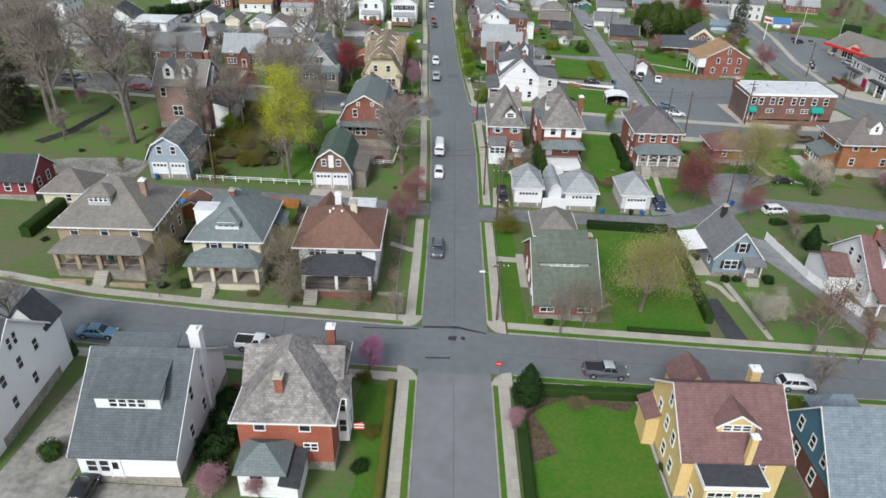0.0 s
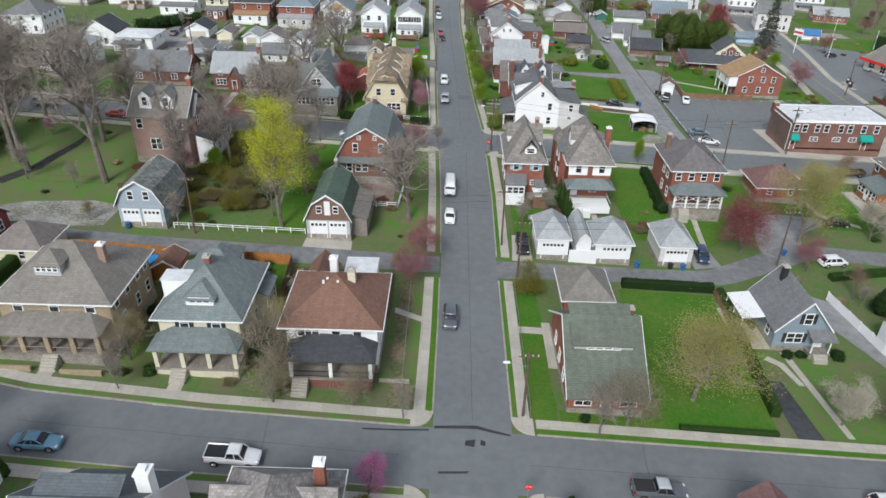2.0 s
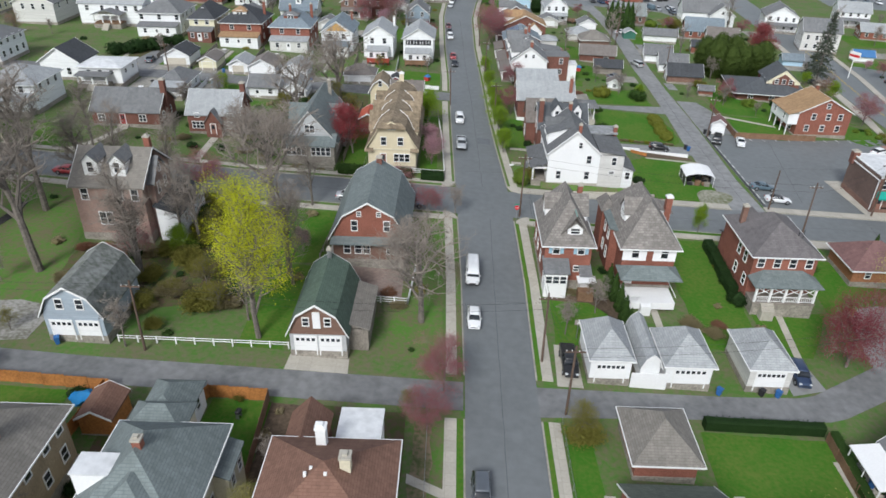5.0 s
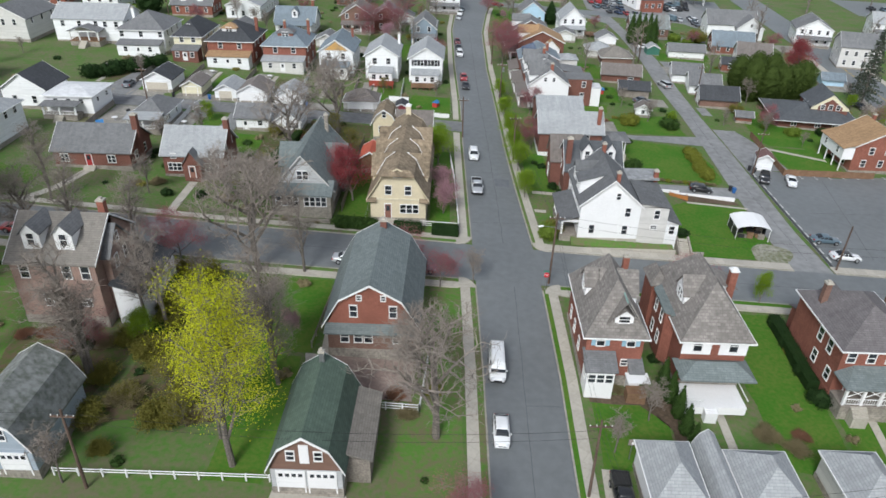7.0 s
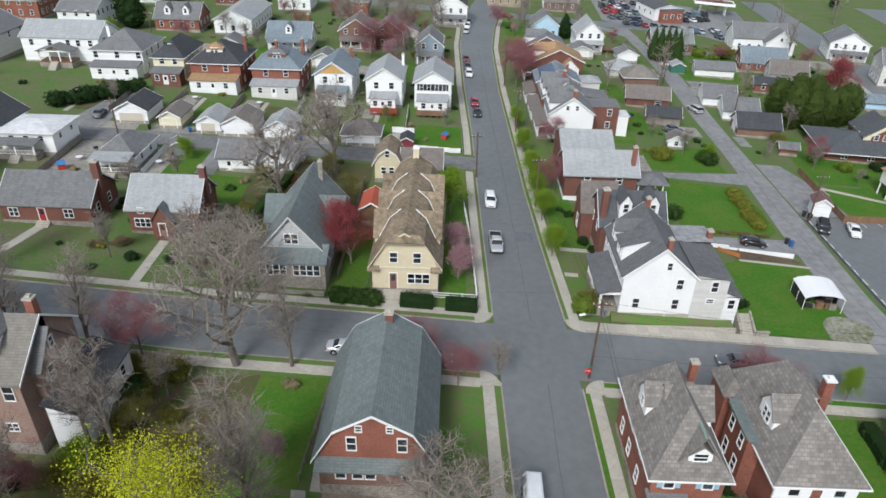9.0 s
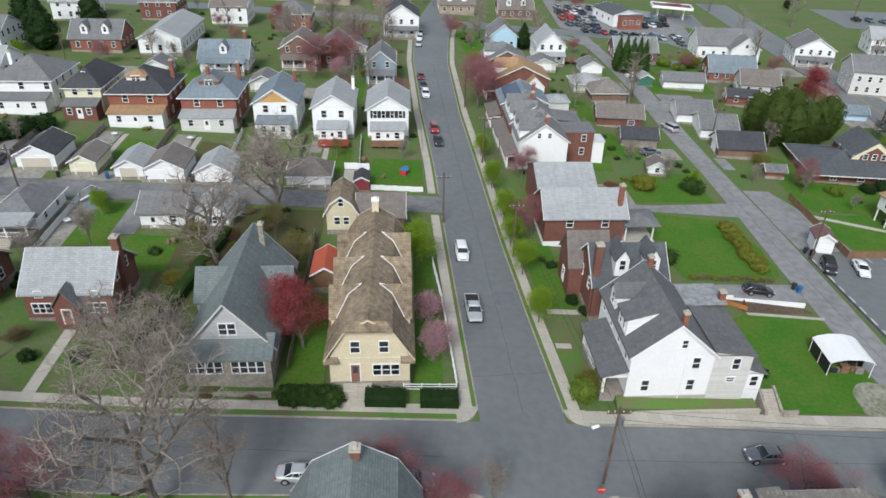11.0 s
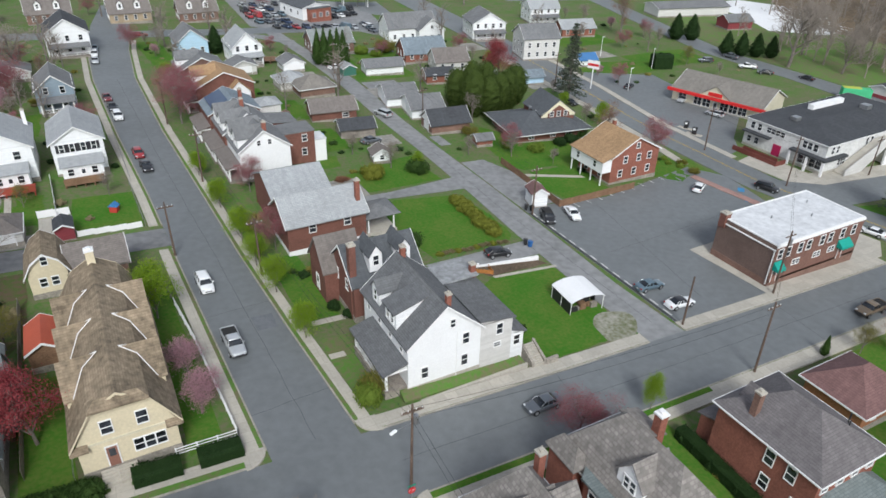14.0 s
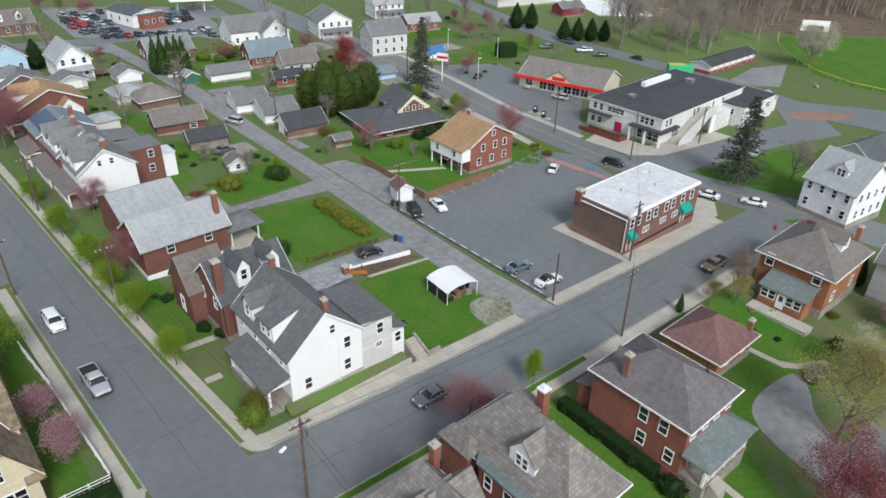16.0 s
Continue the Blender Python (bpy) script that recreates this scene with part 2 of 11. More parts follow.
ground_sheet()
KERB_L = [(-2.8, -160), (-2.7, 64), (-2.4, 90), (-2.4, 110), (-2.8, 130), (-3.9, 158), (-4.7, 180), (-5.4, 200), (-6.1, 226), (-7.7, 258), (-9.0, 300), (-8.2, 330), (-5.0, 365), (1.0, 400)]
KERB_R = [(6.4, -160), (6.2, 64), (6.2, 100), (6.3, 130), (5.6, 158), (4.1, 180), (3.0, 200), (2.1, 226), (0.9, 258), (0.6, 300), (2.6, 330), (6.8, 365), (13.0, 400)]


def side_x(kerb, y):
    return float(np.interp(y, [p[1] for p in kerb], [p[0] for p in kerb]))


def along(kerb, y0, y1, off):
    ys = [y0] + [p[1] for p in kerb if y0 < p[1] < y1] + [y1]
    return [(side_x(kerb, y) + off, y) for y in ys]


strip("road", KERB_L, KERB_R, 0.04, ASPHALT, "long straight grey asphalt street with patched joints", "road")
strip("road", [(-170, 81), (-60, 76.2), (-47, 73.8), (-28, 72.7), (70, 71.9), (200, 71.5)], [(-170, 71), (-60, 66.4), (-47, 64.9), (-28, 64.2), (70, 64.0), (200, 63.5)], 0.045, ASPHALT, "grey asphalt cross street between brick houses", "road")
strip("road", [(-170, 166), (-78, 160.6), (-40, 158.9), (110, 158.5)], [(-170, 157), (-78, 151.4), (-40, 149.0), (110, 149.0)], 0.045, ASPHALT, "grey asphalt cross street with parked cars", "road")
strip("road", [(110, 152.3), (106, 172), (103, 191), (104, 220), (107, 252), (112, 300), (120, 420)], [(124, 146), (118, 168), (112.5, 191), (113.5, 225), (119.5, 258), (125, 300), (134, 420)], 0.05, ASPHALT, "wide asphalt main road with a centre line", "road")
strip("road", [(111, 150), (116, 133), (122, 100), (130, 40)], [(123, 152), (127, 133), (133, 100), (141, 40)], 0.046, ASPHALT, "asphalt main road running downhill", "road")
strip("road", [(112, 190), (134, 184), (150, 180.5), (166, 177.5), (176, 185), (181, 200), (184, 243), (183, 277), (193, 318), (215, 400)], [(116, 176), (134, 174), (150, 171), (170, 165.5), (188, 182), (192, 200), (193.5, 243), (192.5, 275), (202, 312), (225, 396)], 0.042, ASPHALT, "asphalt side road bending past the white building", "road")
strip("alley", [(-170, 114), (-62, 108.9), (-47, 108.4), (-2.6, 108.7)], [(-170, 109), (-62, 104.5), (-42, 104.0), (-2.6, 104.0)], 0.03, ALLEY, "narrow worn asphalt alley behind the gardens", "alley")
strip("alley", [(6.2, 108.7), (30, 109.6), (40, 110.4), (58, 121), (75, 120), (140, 112)], [(6.2, 103.8), (25, 105.4), (42, 106.6), (60, 116.5), (75, 115.6), (140, 107.5)], 0.03, ALLEY, "narrow worn asphalt alley past the garages", "alley")
strip("alley", [(46.8, 158.6), (46.4, 172), (47.0, 192), (48.0, 211), (48.6, 230), (48.6, 252), (50, 283), (49.5, 315), (47, 352)], [(53, 158.6), (52.4, 172), (53.0, 192), (53.4, 211), (53.4, 232), (53.9, 252), (55.6, 284), (54, 315), (52, 352)], 0.032, ASPHALT_OLD, "worn asphalt back lane between gardens and a car park", "alley")
strip("alley", [(-170, 214), (-5.8, 213.2)], [(-170, 207.5), (-5.6, 207.2)], 0.03, ALLEY, "narrow asphalt alley in front of a row of garages", "alley")
strip("road", [(-170, 361), (-60, 358), (110, 352)], [(-170, 352), (-60, 349), (110, 343)], 0.043, ASPHALT, "far cross street lined with parked cars", "road")

strip("road", along(KERB_L, -160, 63.6, 0), along(KERB_R, -160, 63.6, 0), 0.046, mat("asphalt_pale", (0.21, 0.215, 0.225), 0.85, 0.08, 0.1, 0.5, 0.05, spec=0.2), "paler stretch of asphalt before the crossing", "road")

# kerbs, verges and pavements of the long street
VERGE_LABEL, WALK_LABEL = "narrow green grass verge beside the kerb", "pale concrete pavement with joints"


def street_side(kerb, y0, y1, sign, verge=0.75, walk_w=1.35, lawn=LAWN):
    strip("kerb", along(kerb, y0, y1, 0), along(kerb, y0, y1, sign * 0.2), 0.17, KERB, "pale concrete kerb", "kerb")
    strip("verge", along(kerb, y0, y1, sign * 0.2), along(kerb, y0, y1, sign * (0.2 + verge)), 0.16, lawn, VERGE_LABEL, "verge")
    strip("pavement", along(kerb, y0, y1, sign * (0.2 + verge)), along(kerb, y0, y1, sign * (0.2 + verge + walk_w)), 0.17, CONCRETE, WALK_LABEL, "pavement")


for y0, y1 in ((-160, 62.5), (74.5, 102.5), (110, 147.5), (160.5, 206), (214.5, 343)):
    street_side(KERB_L, y0, y1, -1, 0.75 if y0 < 160 else 0.45, lawn=LAWN if y0 < 100 else WEEDY)
for y0, y1 in ((-160, 62.5), (74.5, 103), (110, 147.5), (160.5, 342)):
    street_side(KERB_R, y0, y1, 1, 0.6 if y0 < 160 else 0.5, 1.35, LAWN if y0 < 160 else WEEDY)


def line_side(pts, sign, verge=0.8, walk_w=1.4, lawn=WEEDY):
    def off(o):
        return [(x, y + sign * o) for x, y in pts]
    strip("kerb", off(0), off(0.2), 0.17, KERB, "pale concrete kerb", "kerb")
    strip("verge", off(0.2), off(0.2 + verge), 0.16, lawn, VERGE_LABEL, "verge")
    strip("pavement", off(0.2 + verge), off(0.2 + verge + walk_w), 0.17, CONCRETE, WALK_LABEL, "pavement")


strip("path", [(-79.5, 122.5), (-75.8, 128.4), (-74.6, 133.0), (-72.8, 138.6), (-72.6, 142.0)], [(-77.2, 121.6), (-73.6, 127.6), (-72.8, 132.6), (-71.4, 138.2), (-71.8, 142.0)], 0.05, mat("dark_mulch", (0.045, 0.042, 0.042), 0.95, 0.3, 0.6, 4.0, 0.4), "dark winding mulched path across the lawn", "path")
line_side([(-110, 78.8), (-60, 76.2), (-47, 73.8), (-28, 72.7), (-5, 72.4)], 1)
line_side([(9, 72.3), (70, 71.9), (140, 71.7)], 1, lawn=LAWN)
line_side([(-110, 68.6), (-60, 66.4), (-47, 64.9), (-28, 64.2), (-5, 64.1)], -1)
line_side([(9, 64.1), (70, 64.0), (140, 63.7)], -1, lawn=LAWN)
line_side([(-110, 162.4), (-78, 160.6), (-40, 158.9), (-6.5, 158.8)], 1)
line_side([(8, 158.5), (46.6, 158.5)], 1, 0.05, 1.9)
line_side([(53.2, 158.5), (100, 158.5)], 1, 0.05, 1.9)
line_side([(-110, 153.2), (-78, 151.4), (-40, 149.0), (-6.0, 149.0)], -1)
line_side([(8.5, 149.0), (47, 149.0)], -1, lawn=LAWN)
line_side([(47, 149.0), (94, 149.0)], -1, 0.05, 2.2)


def corner(x, y, r, a0, label="rounded concrete corner of the pavement"):
    """A quarter of pavement at a crossing, its round edge to the road."""
    pts = [(x, y)] + [(x + r * math.cos(radians(a0 + 15 * k)), y + r * math.sin(radians(a0 + 15 * k))) for k in range(7)]
    patch("pavement", pts, 0.175, CONCRETE, label, "pavement", 0.3)


corner(-5.1, 74.9, 2.5, 270)
corner(8.7, 74.8, 2.5, 180)
corner(-5.2, 61.9, 2.5, 0)
corner(8.8, 61.9, 2.5, 90)
corner(-6.5, 161.0, 2.4, 270)
corner(8.0, 160.8, 2.4, 180)
corner(-6.0, 146.9, 2.4, 0)
corner(8.6, 146.8, 2.4, 90)
patch("car_park", [(53.4, 160.8), (72.5, 160.8), (73, 174), (99, 175), (103.5, 196), (99, 203), (72, 197.5), (53.5, 199.5)], 0.02, ASPHALT, "open asphalt car park with white bay lines", "car park")
patch("pavement", [(72.5, 160.6), (101.5, 160.6), (106.5, 164), (104, 176), (98, 177.2), (71.5, 175.5)], 0.1, CONCRETE, "pale concrete apron round the brick shop", "pavement", 0.3)
patch("forecourt", [(113.8, 226), (112.2, 204), (119, 206), (124, 212), (140, 224), (128, 252), (119.8, 257)], 0.022, ASPHALT, "asphalt forecourt of the petrol station", "forecourt")
patch("pavement", [(112.6, 201), (113.6, 189), (120, 184.5), (145, 181.5), (145, 186), (122, 190), (121, 203)], 0.1, CONCRETE, "pale concrete apron before the white building", "pavement", 0.3)


strip("road", [(187, 187), (195.5, 174.5), (201, 166), (225, 130)], [(176, 184), (182, 159.5), (190, 150), (214, 118)], 0.048, ASPHALT, "asphalt road curving past the playing field", "road")
patch("car_park", [(212, 211), (226, 206), (198, 195), (193, 200), (190, 208)], 0.02, ASPHALT_OLD, "worn asphalt yard beside the pavilion", "car park")
patch("playing_field", [(267, 228), (251, 221), (235, 208.5), (222, 194), (218.5, 182), (219.5, 170), (300, 120), (330, 150), (296, 200)], 0.02, LAWN, "mown green playing field", "playing field")
patch("salt_yard", [(252, 345), (278, 345), (290, 318), (273, 281), (251, 278), (236, 293), (249, 317)], 0.03, WHITE, "pale gravel lot beyond the field", "yard")

# driveways, paths and lawns
YARD = mat("worn_yard_concrete", (0.30, 0.285, 0.255), 0.9, 0.2, 0.3, 1.5, 0.2)
DUFF = mat("leaf_duff", (0.062, 0.085, 0.026), 0.95, 0.3, 0.35, 1.4, 0.6, col2=(0.12, 0.088, 0.06), spec=0.1, sharp=0.15)
def lawn(pts, m=LAWN, label="bright green mown lawn", dz=0.015):
    patch("lawn", pts, dz, m, label, "lawn", wobble=0.5)


def drive(pts, m=ASPHALT_OLD, label="short asphalt drive", dz=0.03, name="driveway"):
    patch(name, pts, dz, m, label, "driveway")
    OCC.extend((x, y, 1.0) for x, y in densify(pts + pts[:1], 1.5))
    OCC.append((sum(p[0] for p in pts) / len(pts), sum(p[1] for p in pts) / len(pts), min(max(p[k] for p in pts) - min(p[k] for p in pts) for k in (0, 1)) / 2))


def rounded(pts):
    """The same polygon with its corners cut."""
    for _ in range(2):
        out = []
        for (ax, ay), (bx, by) in zip(pts, pts[1:] + pts[:1]):
            out += [(ax * 0.75 + bx * 0.25, ay * 0.75 + by * 0.25), (ax * 0.25 + bx * 0.75, ay * 0.25 + by * 0.75)]
        pts = out
    return pts


def path(left, right, label="narrow concrete garden path"):
    strip("path", left, right, 0.05, CONCRETE, label, "path", 0.2)


lawn([(9.6, 41), (23, 41), (23.6, 60.4), (17, 59.6), (14, 60.6), (10.5, 57), (12.5, 52), (9.6, 50)])
lawn([(-8.6, 40), (-6.2, 40), (-6.2, 60.8), (-9.0, 61.2), (-10, 56), (-8.4, 50)])
lawn([(8.6, 74.6), (11.6, 74.6), (11.6, 103), (8.6, 103)])
lawn([(12, 74.4), (37.2, 74.4), (39, 103.4), (24.2, 103.4), (24, 76.5), (12, 76.5)])
lawn([(39.4, 88), (42.5, 93), (43.4, 91), (52, 90.2), (56, 84), (52, 75), (42.5, 75)], WEEDY, "patchy front lawn")
lawn([(9.6, 117), (18, 117), (18, 126.5), (9.6, 126.5)])
lawn([(29.4, 119), (33, 118.4), (37.4, 119), (38.4, 130), (37.6, 146), (29.4, 146)])
lawn([(38, 118), (44, 118), (50, 128), (39, 128)])
lawn([(50.5, 128), (55, 133.5), (66, 133), (74, 127), (84, 128), (78, 131), (78, 146), (66.5, 146), (66, 142), (54, 142.6), (51, 146)])
lawn([(31.4, 161), (46, 161), (46.4, 180.6), (35.5, 180.8), (29.5, 176), (29.8, 165)])
lawn([(30, 189), (44.6, 189.6), (46.2, 191.2), (46.6, 199), (45.8, 206), (44.2, 208.6), (33, 210.4), (28.5, 205)])
lawn([(26, 222), (30, 214.8), (46, 216), (45.4, 229), (36, 227)])
lawn([(6.6, 180.4), (11.4, 180.4), (11, 198), (6.2, 198)])
lawn([(7.2, 163), (11, 163), (11, 176), (7, 176)], WEEDY, "worn grass beside the pavement")
lawn([(5.0, 205), (9.6, 206), (9.4, 224), (4.8, 224)], WEEDY, "shaggy grass and bushes beside the pavement")
lawn([(-26, 163), (-21, 163), (-21, 181), (-26, 181)])
lawn([(-11, 163), (-7.6, 163), (-7.8, 195), (-11, 195)])
lawn([(-30.5, 112), (-25, 112), (-24.6, 130), (-31, 131)])
lawn([(-30, 131), (-23.6, 131), (-23.6, 146), (-31, 146)])
lawn([(-65, 90), (-56, 88), (-55, 103), (-62, 98)], WEEDY, "patchy back lawn")
lawn([(-100, 112), (-56, 112), (-62, 147), (-100, 149)], WEEDY, "wide rough lawn under bare trees")
lawn([(-96, 163), (-78, 162.6), (-77, 174), (-96, 176)])
lawn([(-62, 192), (-54.6, 192), (-55.5, 206), (-60, 206)])
lawn([(-53, 186), (-45, 186), (-45.5, 196), (-52.5, 196)])
lawn([(-18.6, 215.5), (-8.4, 215.5), (-8.6, 229), (-18, 229)])
lawn([(-29, 221), (-22, 221), (-22, 229), (-29, 229)])
lawn([(-84, 214.8), (-79, 214.8), (-79, 236), (-84, 236)])
lawn([(27.6, 236), (36, 237), (35.5, 250), (28, 250)])
lawn([(22, 257), (34, 257), (34, 272), (24, 272)])
lawn([(64, 214), (72, 214), (72, 203), (90, 216), (92, 224), (74, 222), (66, 228), (62, 220)])
lawn([(86, 202), (97, 203), (101.6, 198), (103, 206), (94, 212)])
lawn([(116, 175), (130, 172), (150, 169.6), (160, 160), (128, 154), (120, 160)])
lawn([(8, 296), (14, 296), (12, 340), (5, 340)])
lawn([(124, 262), (152, 266), (160, 276), (128, 282)])
lawn([(194, 222), (238, 222), (262, 230), (258, 262), (262, 300), (225, 330), (204, 316), (196, 280), (194.5, 245)], mat("grass_park", (0.085, 0.16, 0.038), 0.95, 0.3, 0.12, 0.8, 0.5, col2=(0.15, 0.145, 0.08), spec=0.1, sharp=0.2), "rough parkland grass")
lawn([(-8, 75), (-4.2, 75), (-4, 102), (-8, 102)], EARTH, "bare side yard with thin grass")
lawn([(-6.4, 75), (-4.7, 75), (-4.7, 102), (-6, 102)], WEEDY, "thin grass beside the pavement", 0.025)
lawn([(-30.6, 93.5), (-24, 93.5), (-24, 103), (-30.6, 103)])
lawn([(-24, 92), (-21, 92), (-21, 103), (-24, 103)], SOIL, "stony garden bed")
lawn([(-39.6, 78), (-35.5, 78), (-35.5, 90), (-39.6, 90)], WEEDY, "side yard of grass and leaves")
lawn([(9.4, 126.5), (18.2, 126.5), (18.4, 117), (19.6, 117), (19.6, 128), (9.4, 128)], SOIL, "strip of bare earth", 0.02)
lawn([(9.8, 60.6), (23.4, 60.6), (22, 59), (17, 60.2), (13.4, 61), (11, 57.6), (13, 52), (9.6, 50.4)], SOIL, "mulched planting bed", 0.022)
lawn([(35.6, 181.2), (46, 181.2), (44.8, 183.6), (34, 184)], SOIL, "raised bed of bare earth")
lawn([(-13, 112), (-5.4, 112), (-5.4, 147), (-10, 147)], WEEDY, "leaf-strewn grass beside the pavement")
lawn([(-44, 118), (-38, 120), (-32, 119), (-31.5, 130), (-31, 146), (-40, 144), (-47, 146), (-43, 132)], DUFF, "leaf litter under shrubs", 0.008)
drive([(27.6, 187.6), (46.6, 188.6), (46.8, 184), (32.4, 184.4)])
drive([(27, 211.4), (48.4, 210.4), (48.6, 216), (34, 213.8), (27, 213.6)], label="asphalt drive looping off the lane")
drive([(39.0, 84.5), (41.4, 84.5), (42.4, 74.6), (39.3, 74.6)], ASPHALT_DARK, "short fresh black asphalt drive")
drive([(53, 106), (56.5, 104), (62, 88), (64.5, 75), (60.5, 75), (57.6, 88), (53, 99)], label="long asphalt drive past the cottage")
drive([(8.8, 109.2), (12, 109.2), (12, 117), (9.2, 117)], CONCRETE, "concrete parking bay")
drive([(38.2, 110.6), (43, 112), (42, 118), (38.2, 118)])
drive([(53.6, 199.6), (63, 199.0), (62, 214), (53.6, 209)], label="worn asphalt parking bay")
drive([(-55.6, 196), (-52.2, 196), (-52.2, 207), (-55.6, 207)])
drive([(-24, 108.6), (-16.4, 108.6), (-16.6, 111.4), (-23.8, 111.4)], CONCRETE, "concrete garage apron")
drive([(-24, 205), (-15, 205), (-15, 208), (-24, 208)], CONCRETE, "concrete garage apron")
drive([(-23, 214), (-18.6, 214), (-18.6, 223), (-23, 223)], CONCRETE, "pale concrete parking pad")
drive([(-43.0, 38), (-35.2, 38), (-35.6, 62), (-40.6, 62)], YARD, "long concrete drive between houses", 0.025)
drive([(-35.4, 38), (-24, 38), (-24, 44.5), (-35.4, 44.5)], YARD, "concrete patio behind a white house", 0.024)
drive(rounded([(54, 128.4), (57, 131), (63.3, 131.2), (68.4, 130.4), (67, 128), (61, 124.6), (59, 118), (51, 114.6), (52.4, 123.6)]), label="asphalt drive behind the brick house")
drive([(45, 357), (52, 349.6), (64, 344.6), (80, 342), (83, 336), (90, 336), (93, 352), (101, 394), (48, 413)], ASPHALT_OLD, "worn yard crowded with parked cars")
drive([(96, 394), (94, 372), (104, 362), (109, 394)], ASPHALT, "asphalt apron round a canopy")
drive([(168, 380), (226, 366), (236, 410), (172, 418)], ASPHALT, "wide asphalt car park far off")
strip("lane", [(14, 357), (30, 353.4), (46, 343), (54, 333)], [(13, 353), (29, 349.4), (43.6, 338), (49, 331)], 0.03, ASPHALT_OLD, "narrow asphalt lane joining the back lane", "lane")
patch("pavement", [(176, 183), (172, 178), (176, 174), (186, 169), (190, 170), (184, 177)], 0.07, mat("island_paving", (0.30, 0.175, 0.14), 0.9, 0.15, 0.4, 2.0, 0.15), "island of faded brick paving by the bend", "pavement")
drive([(-74, 110.4), (-62, 109.4), (-55.4, 110.6), (-55, 117), (-60, 118), (-70, 116.4), (-77, 113)], mat("pale_gravel", (0.27, 0.262, 0.245), 0.95, 0.25, 0.25, 2.5, 0.3, col2=(0.15, 0.145, 0.115), sharp=0.2), "pale worn gravel drive beside a lawn", 0.026)
path([(-8.4, 94.4), (-4.4, 92.6)], [(-8.4, 93.2), (-4.4, 91.4)])
path([(8.4, 92.2), (12, 92.2)], [(8.4, 90.8), (12, 90.8)])
path([(11.6, 93.4), (11.6, 84)], [(12.8, 93.4), (12.8, 84)])
path([(23.4, 61.0), (23.8, 40)], [(24.4, 61.0), (24.8, 40)])
path([(24.0, 117.4), (24.0, 127)], [(25.0, 117.4), (25.0, 127)])
path([(41.4, 118), (42.4, 128)], [(42.4, 118), (43.4, 128)])
path([(7.2, 180.2), (12.4, 180.2)], [(7.2, 179.2), (12.4, 179.2)])
path([(7.0, 172.8), (9.0, 172.8)], [(7.0, 171.8), (9.0, 171.8)])
path([(36, 181.0), (47, 180.2)], [(36, 180.4), (47, 179.6)])
path([(43.6, 90.6), (45.4, 75.2)], [(44.6, 90.6), (46.2, 75.2)])
path([(41.6, 89.6), (43.2, 88.4), (44.2, 84)], [(40.8, 88.8), (42.4, 87.6), (43.4, 84)])
path([(-18.4, 162.8), (-18.4, 160.4)], [(-16.6, 162.8), (-16.6, 160.4)])
path([(-26.0, 163), (-26.0, 160.4)], [(-25.0, 163), (-25.0, 160.4)])
path([(-52.6, 172.8), (-52.6, 161)], [(-51.2, 172.8), (-51.2, 161)])
path([(-71.6, 174.6), (-73, 168), (-76, 163)], [(-70, 174.6), (-71.4, 168), (-74.2, 163)])
path([(66.0, 142), (67.6, 131), (74, 128)], [(67.0, 142), (68.6, 131.6), (74, 129)])
path([(-47.9, 79), (-47.9, 76)], [(-46.1, 79), (-46.1, 76)])
path([(-32.8, 77.4), (-32.8, 75)], [(-31.2, 77.4), (-31.2, 75)])
path([(-33.4, 75), (-33.4, 72.9)], [(-28, 75), (-28, 72.9)], "concrete crossing of the verge")
drive([(-20.8, 124.4), (-11.2, 124.4), (-11.2, 131.0), (-21.4, 131.0)], mat("pinkish_paving", (0.27, 0.205, 0.18), 0.9, 0.15, 0.4, 2.5, 0.2), "worn pinkish patio before the gambrel house", 0.035, "patio")
path([(-23.0, 147.4), (-22.6, 131)], [(-22.0, 147.4), (-21.6, 131)])
path([(-23, 131), (-22, 126), (-22, 113)], [(-24.4, 131), (-23.4, 126), (-23.4, 113)])

lawn([(-41, 80), (-35.6, 80), (-36, 100), (-40, 102)], DUFF, "leafy strip between two houses", 0.012)
lawn([(-25, 80), (-20.2, 80), (-20.4, 93), (-25, 93)], DUFF, "leafy strip between two houses", 0.012)
lawn([(-21, 92), (-9, 92), (-9, 103), (-21, 103)], DUFF, "worn back garden with bare earth", 0.012)

lawn([(-56, 97), (-46, 97), (-46, 102.6), (-56, 102.8)], LAWN, "small green back lawn", 0.02)

lawn([(-46, 178), (-34, 176), (-27.5, 186), (-24.6, 190), (-25, 206), (-46, 206)], DUFF, "weedy back garden with dead brush", 0.013)
lawn([(-60, 120.5), (-46, 121.5), (-44, 131), (-58, 131.6)], DUFF, "leaf litter round an old house", 0.011)

# back yards of the northern row
for k, (x, w) in enumerate(((-26.3, 9), (-38.0, 9), (-51.4, 12), (-65.4, 12), (-77.2, 9), (-90.0, 12))):
    path([(x - 1.4, 221.5), (x - 1.4, 235)], [(x - 0.4, 221.5), (x - 0.4, 235)])
    drive([(x - w * 0.45, 213.6), (x + w * 0.45, 213.6), (x + w * 0.42, 217.6), (x - w * 0.42, 217.6)], YARD, "worn concrete strip by the alley")
    lawn([(x + 0.2, 223), (x + w * 0.46, 223), (x + w * 0.46, 232), (x + 0.2, 233)], (LAWN, WEEDY, DUFF)[k % 3], "small back lawn")
    drive([(x - w * 0.46, 230), (x - 1.8, 230), (x - 1.8, 236), (x - w * 0.46, 236)], YARD, "small concrete back patio")
drive([(-64, 190), (-61, 190), (-61, 206), (-66, 206)], YARD, "concrete yard beside a cottage")
